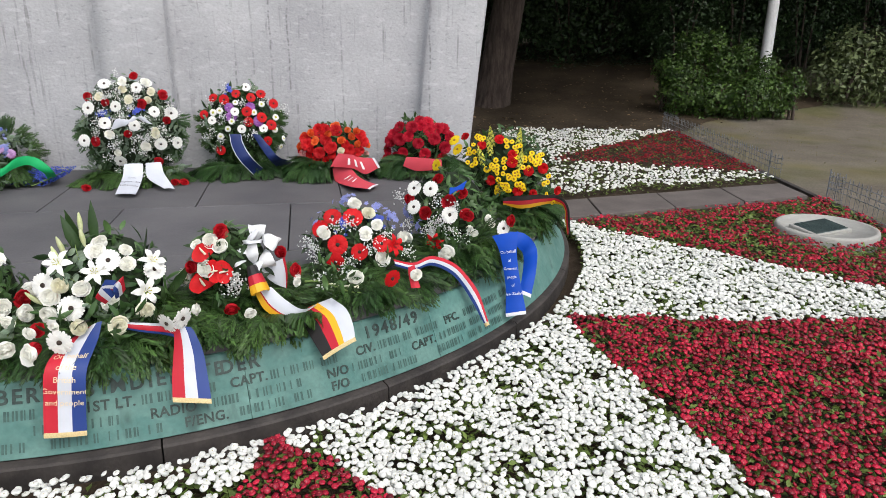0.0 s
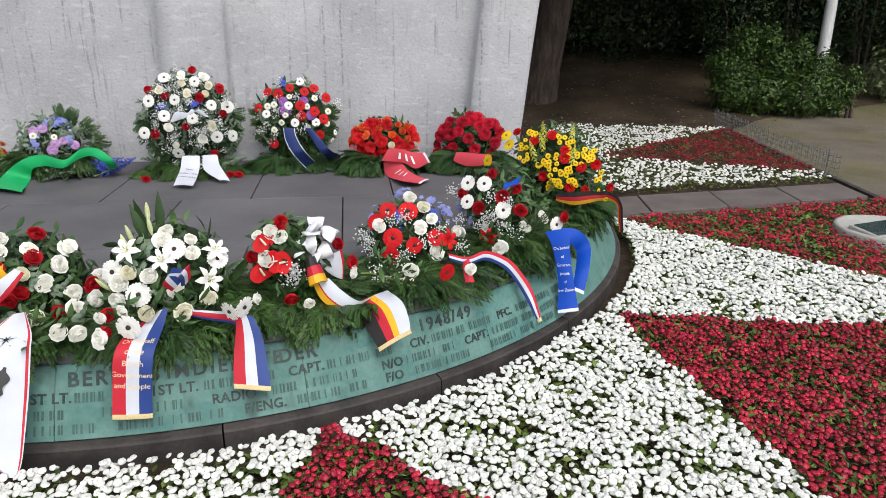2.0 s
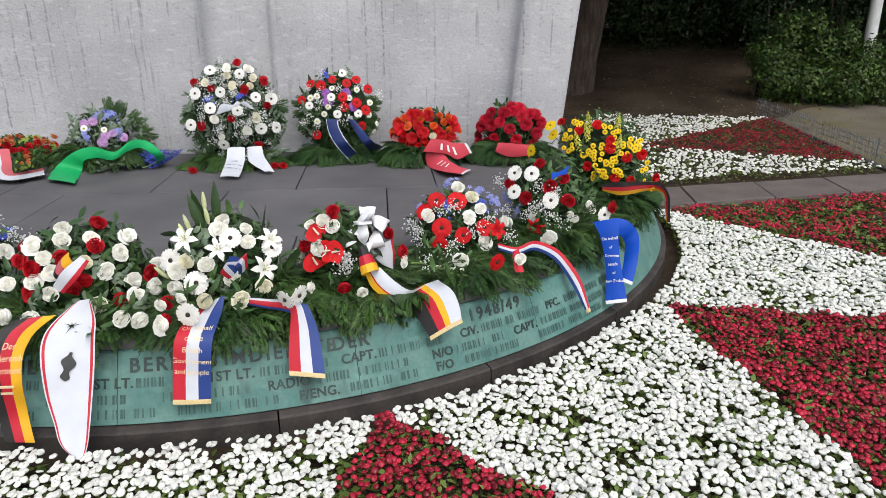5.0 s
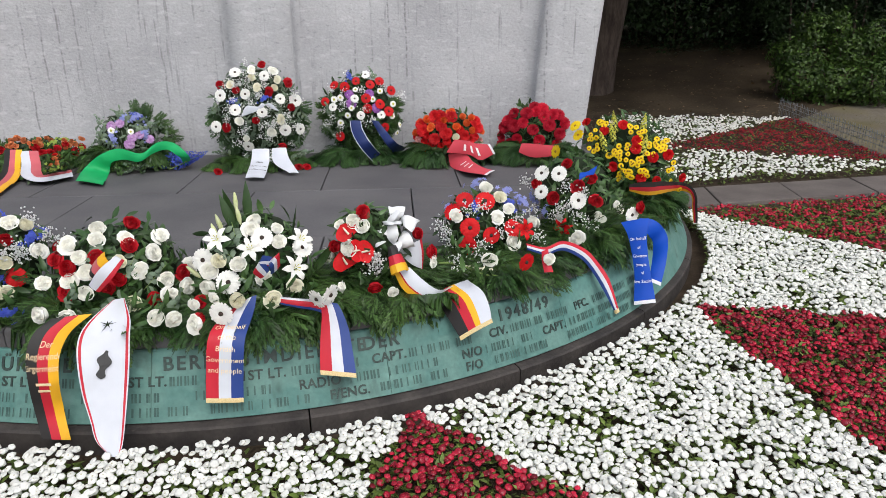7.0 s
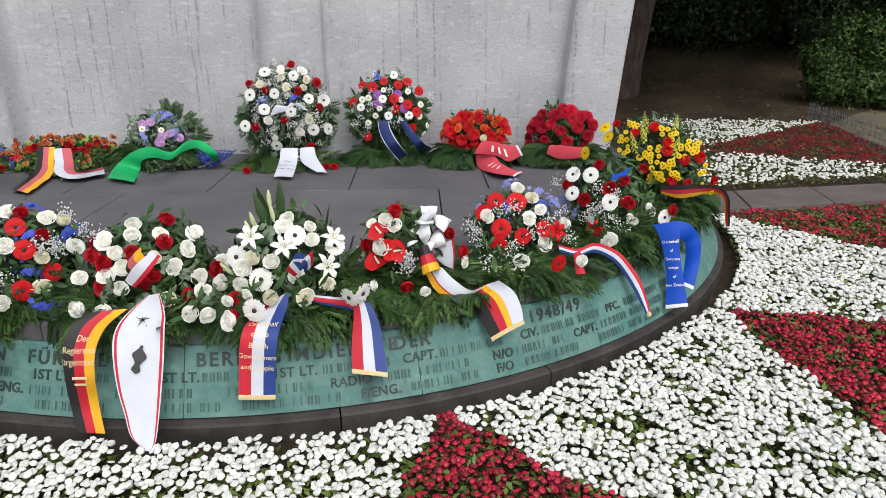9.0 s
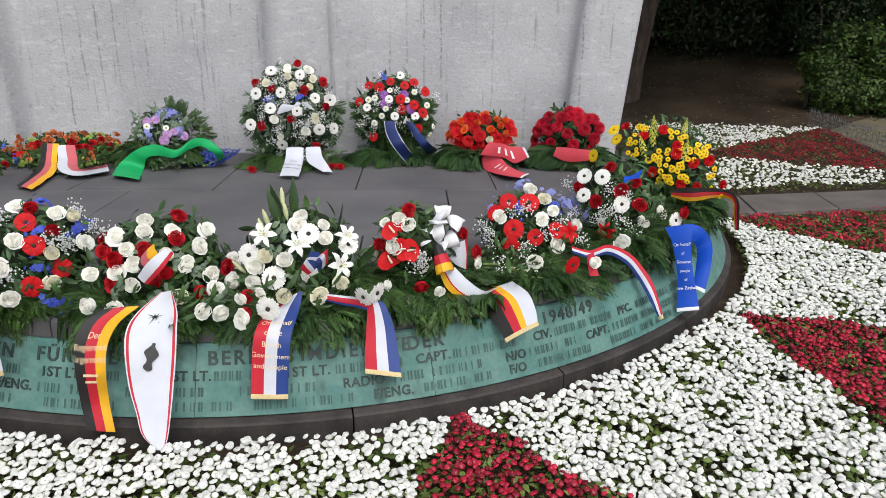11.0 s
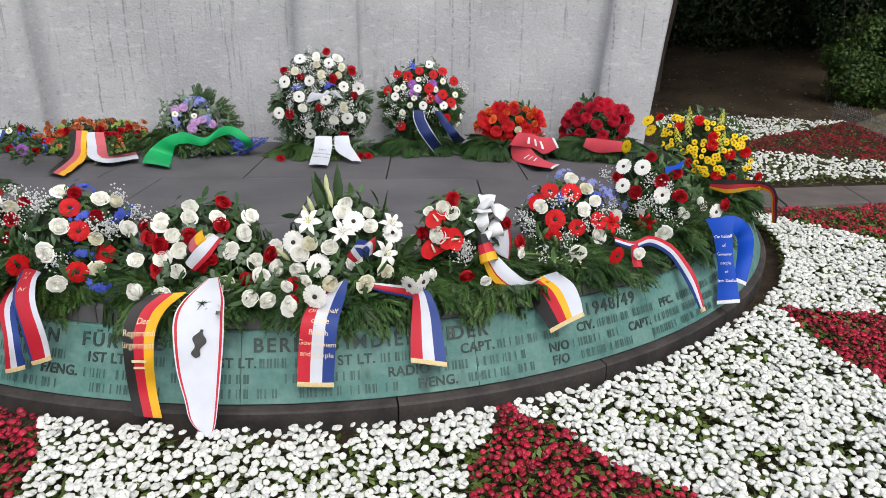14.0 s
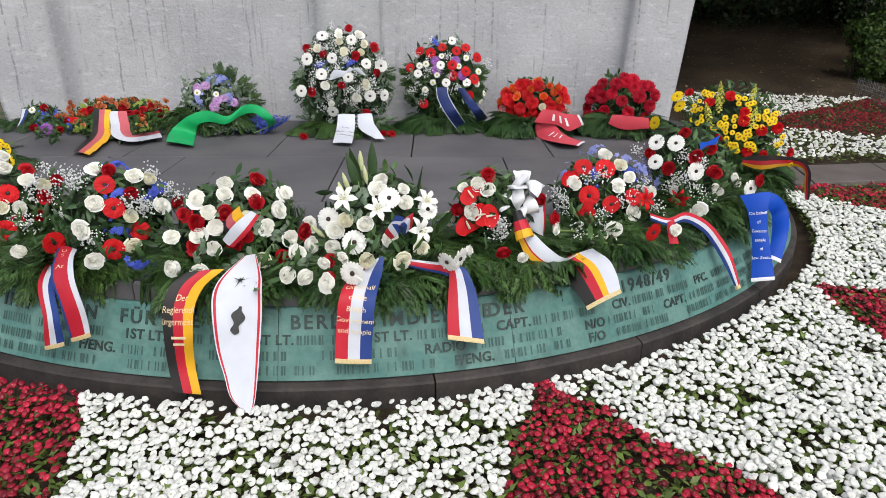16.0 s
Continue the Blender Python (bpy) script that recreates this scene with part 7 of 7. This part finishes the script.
def shrub(label, lumps, n, size, kind, seed, name="bush"):
    """Lumps: (x, y, height of the middle above ground, half sizes)."""
    root = new(name)
    tagged(root, label, "bush")
    cs = [((x, y, gz(x, y) + z), h) for x, y, z, h in lumps]
    t = leaf_mass(cs, n, size, seed)
    t[0][:, 2] = np.maximum(t[0][:, 2], ground_height(t[0][:, 0], t[0][:, 1]) + 0.01)
    part("leaves", t, kind, root)
    x0, y0 = lumps[0][0], lumps[0][1]
    r = np.random.default_rng(seed + 1)
    for c, h in cs:
        for k in range(3):
            a = r.uniform(0, 6.28)
            part("stem", tube([(c[0] + 0.1 * math.cos(a), c[1] + 0.1 * math.sin(a), gz(c[0], c[1]) - 0.05), (c[0] + 0.3 * h[0] * math.cos(a), c[1] + 0.3 * h[1] * math.sin(a), c[2]),
                               (c[0] + 0.6 * h[0] * math.cos(a), c[1] + 0.6 * h[1] * math.sin(a), c[2] + 0.6 * h[2])], (0.03, 0.022, 0.01), 5), "bark", root)
    return settle(root, (x0, y0, gz(x0, y0)))


shrub("broad fresh green leafy bush at the ground's edge", [(5.65, 13.0, 0.42, (0.48, 0.42, 0.42)), (4.5, 13.3, 0.50, (0.40, 0.42, 0.5)), (6.25, 13.2, 0.36, (0.34, 0.36, 0.42)), (5.05, 13.2, 0.36, (0.42, 0.4, 0.38)),
                                                              (4.30, 13.5, 0.74, (0.26, 0.3, 0.30)), (5.35, 13.6, 0.80, (0.34, 0.32, 0.36)), (6.1, 13.5, 0.72, (0.28, 0.3, 0.36)), (4.85, 14.0, 1.12, (0.30, 0.3, 0.34)),
                                                              (5.75, 13.7, 1.02, (0.22, 0.25, 0.30)), (5.25, 13.9, 1.22, (0.24, 0.22, 0.26)), (6.5, 13.1, 0.62, (0.18, 0.2, 0.26))], 15000, 0.074, "bush", 11)
shrub("dull green spreading bush under the trees", [(8.1, 14.4, 0.5, (0.7, 0.6, 0.55)), (9.1, 14.5, 0.6, (0.7, 0.6, 0.65)), (10.2, 14.6, 0.7, (0.9, 0.7, 0.75)), (8.6, 14.9, 0.95, (0.7, 0.5, 0.5)), (11.7, 15.0, 0.8, (1.0, 0.8, 0.85)), (13.0, 15.2, 0.8, (1.0, 0.8, 0.85))], 10000, 0.12, "dull_bush", 12)
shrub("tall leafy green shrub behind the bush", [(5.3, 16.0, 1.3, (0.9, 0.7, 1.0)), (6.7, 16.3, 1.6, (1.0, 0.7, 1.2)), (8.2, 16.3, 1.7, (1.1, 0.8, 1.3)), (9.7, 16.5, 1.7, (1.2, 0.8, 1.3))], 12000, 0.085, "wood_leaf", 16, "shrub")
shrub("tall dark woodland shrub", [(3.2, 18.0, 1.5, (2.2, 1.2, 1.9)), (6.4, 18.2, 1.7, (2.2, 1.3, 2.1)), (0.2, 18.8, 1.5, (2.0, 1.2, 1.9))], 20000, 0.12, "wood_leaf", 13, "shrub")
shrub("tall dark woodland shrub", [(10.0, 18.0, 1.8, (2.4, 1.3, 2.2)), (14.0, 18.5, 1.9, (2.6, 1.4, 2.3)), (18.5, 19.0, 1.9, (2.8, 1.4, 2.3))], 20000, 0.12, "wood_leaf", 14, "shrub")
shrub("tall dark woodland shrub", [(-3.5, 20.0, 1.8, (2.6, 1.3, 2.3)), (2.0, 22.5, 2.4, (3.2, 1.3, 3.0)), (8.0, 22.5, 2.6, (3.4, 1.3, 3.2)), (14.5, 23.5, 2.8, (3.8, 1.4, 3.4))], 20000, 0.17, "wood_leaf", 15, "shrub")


def tree(x, y, r, lean, high, crown, seed, label, n=11000):
    """A tapered trunk with root flare, limbs and a crown of leaf clumps."""
    root = new("tree")
    tagged(root, label, "tree", group="trees behind the memorial")
    z0 = gz(x, y) - 0.1
    rows = []
    for z, k in ((0.0, 1.22), (0.12, 1.12), (0.3, 1.06), (0.7, 1.0), (1.5, 0.95), (3.0, 0.85), (high, 0.6)):
        rows.append([(x + lean * z + r * k * math.cos(t) * (1 + 0.09 * (k > 1.05) * math.sin(7 * t + seed) + 0.035 * math.sin(11 * t)), y + r * k * math.sin(t) * (1 + 0.035 * math.sin(9 * t)), z0 + z) for t in np.linspace(0, 2 * math.pi, 25)])
    part("trunk", sheet(rows), "bark", root)
    rr = np.random.default_rng(seed)
    lumps = []
    for k in range(6):
        a = k * 1.05 + rr.uniform(0, 0.5)
        tip = (x + lean * high + crown * 0.62 * math.cos(a), y + crown * 0.62 * math.sin(a), z0 + high + rr.uniform(-0.9, 1.5))
        part("limb", tube([(x + lean * high * 0.85, y, z0 + high * 0.85), ((x + lean * high + tip[0]) / 2, (y + tip[1]) / 2, (z0 + high * 0.95 + tip[2]) / 2 + 0.3), tip], (r * 0.4, r * 0.25, r * 0.08), 7), "bark", root)
        lumps.append((tip, (crown * 0.55, crown * 0.55, crown * 0.40)))
    lumps.append(((x + lean * high, y, z0 + high + crown * 0.7), (crown * 0.6, crown * 0.6, crown * 0.45)))
    # big leaves packed densely above the view, to shade the woods below
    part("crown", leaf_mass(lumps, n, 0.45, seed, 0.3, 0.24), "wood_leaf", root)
    return settle(root, (x, y, gz(x, y)))


tree(0.95, 14.0, 0.33, 0.15, 5.0, 4.8, 21, "thick old tree with furrowed brown bark")
# added trees: hidden trunks, unseen crowns that keep light off shrubs and soil
tree(4.6, 20.0, 0.24, 0.02, 4.6, 3.6, 22, "added woodland tree, dense dark crown unseen above for shade")
tree(10.2, 16.5, 0.26, -0.02, 4.8, 3.8, 23, "added woodland tree, dense dark crown unseen above for shade")
tree(15.5, 17.5, 0.26, 0.02, 4.8, 3.8, 24, "added woodland tree, dense dark crown unseen above for shade")
tree(1.5, 20.5, 0.28, 0.0, 5.0, 4.0, 25, "added woodland tree, dense dark crown unseen above for shade")
tree(7.8, 21.0, 0.28, 0.0, 5.0, 4.0, 26, "added woodland tree, dense dark crown unseen above for shade")
tree(-4.0, 17.5, 0.28, 0.0, 5.0, 4.0, 27, "added woodland tree, dense dark crown unseen above for shade")
tree(13.0, 22.0, 0.28, 0.0, 5.2, 4.2, 28, "added woodland tree, dense dark crown unseen above for shade")

# plain curved sheet in the shade-dark leaf colour closes the view behind
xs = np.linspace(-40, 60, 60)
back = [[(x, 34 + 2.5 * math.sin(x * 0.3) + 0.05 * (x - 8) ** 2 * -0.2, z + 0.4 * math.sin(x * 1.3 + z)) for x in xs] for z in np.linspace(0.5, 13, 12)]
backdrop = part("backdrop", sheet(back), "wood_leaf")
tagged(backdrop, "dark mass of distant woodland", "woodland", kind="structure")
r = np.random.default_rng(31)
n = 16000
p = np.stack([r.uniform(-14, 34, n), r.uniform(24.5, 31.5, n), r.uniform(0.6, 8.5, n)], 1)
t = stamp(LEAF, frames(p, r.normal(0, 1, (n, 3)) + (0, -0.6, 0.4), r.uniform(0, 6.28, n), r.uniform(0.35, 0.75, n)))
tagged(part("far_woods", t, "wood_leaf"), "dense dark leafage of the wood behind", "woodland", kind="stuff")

# fallen leaves under the trees, and tufts of dry grass on the sandy ground
n = 2400
x, y = r.uniform(-3.5, 8.5, n), 11.2 + 9 * r.uniform(0, 1, n) ** 1.5
k = x < 3.3 + 4.5 * np.clip((y - 11.5) / 3, 0, 1)
p = np.stack([x, y, ground_height(x, y) + 0.016], 1)[k]
n = len(p)
t = stamp(LEAF, frames(p, r.normal(0, 0.28, (n, 3)) + (0, 0, 1), r.uniform(0, 6.28, n), r.uniform(0.03, 0.09, n)))
tagged(part("leaf_litter", t, "dead_leaf"), "scattered dry brown leaves under the trees", "leaf litter", kind="stuff")
n = 9000
x, y = r.uniform(4.0, 14.0, n), r.uniform(3.0, 13.5, n)
k = np.array([noise.noise((a * 0.55, b * 0.55, 1.7)) + 0.4 * noise.noise((a * 2.1, b * 2.1, 4.0)) for a, b in zip(x, y)]) > r.uniform(-0.35, 0.75, n)
p = np.stack([x, y, ground_height(x, y)], 1)[k]
n = len(p)
tuft = join(*[(np.array([(-0.05, 0, 0), (0.05, 0, 0), (0.45 * math.cos(a), 0.45 * math.sin(a), 0.9)]), np.array([(0, 1, 2)]), 0) for a in (0.3, 1.7, 3.0, 4.4, 5.6)])
t = stamp(tuft, frames(p, r.normal(0, 0.2, (n, 3)) + (0, 0, 1), r.uniform(0, 6.28, n), r.uniform(0.012, 0.030, n)))
tagged(part("dry_grass", t, "dry_grass"), "thin tufts of dry yellowish grass", "grass", kind="stuff")
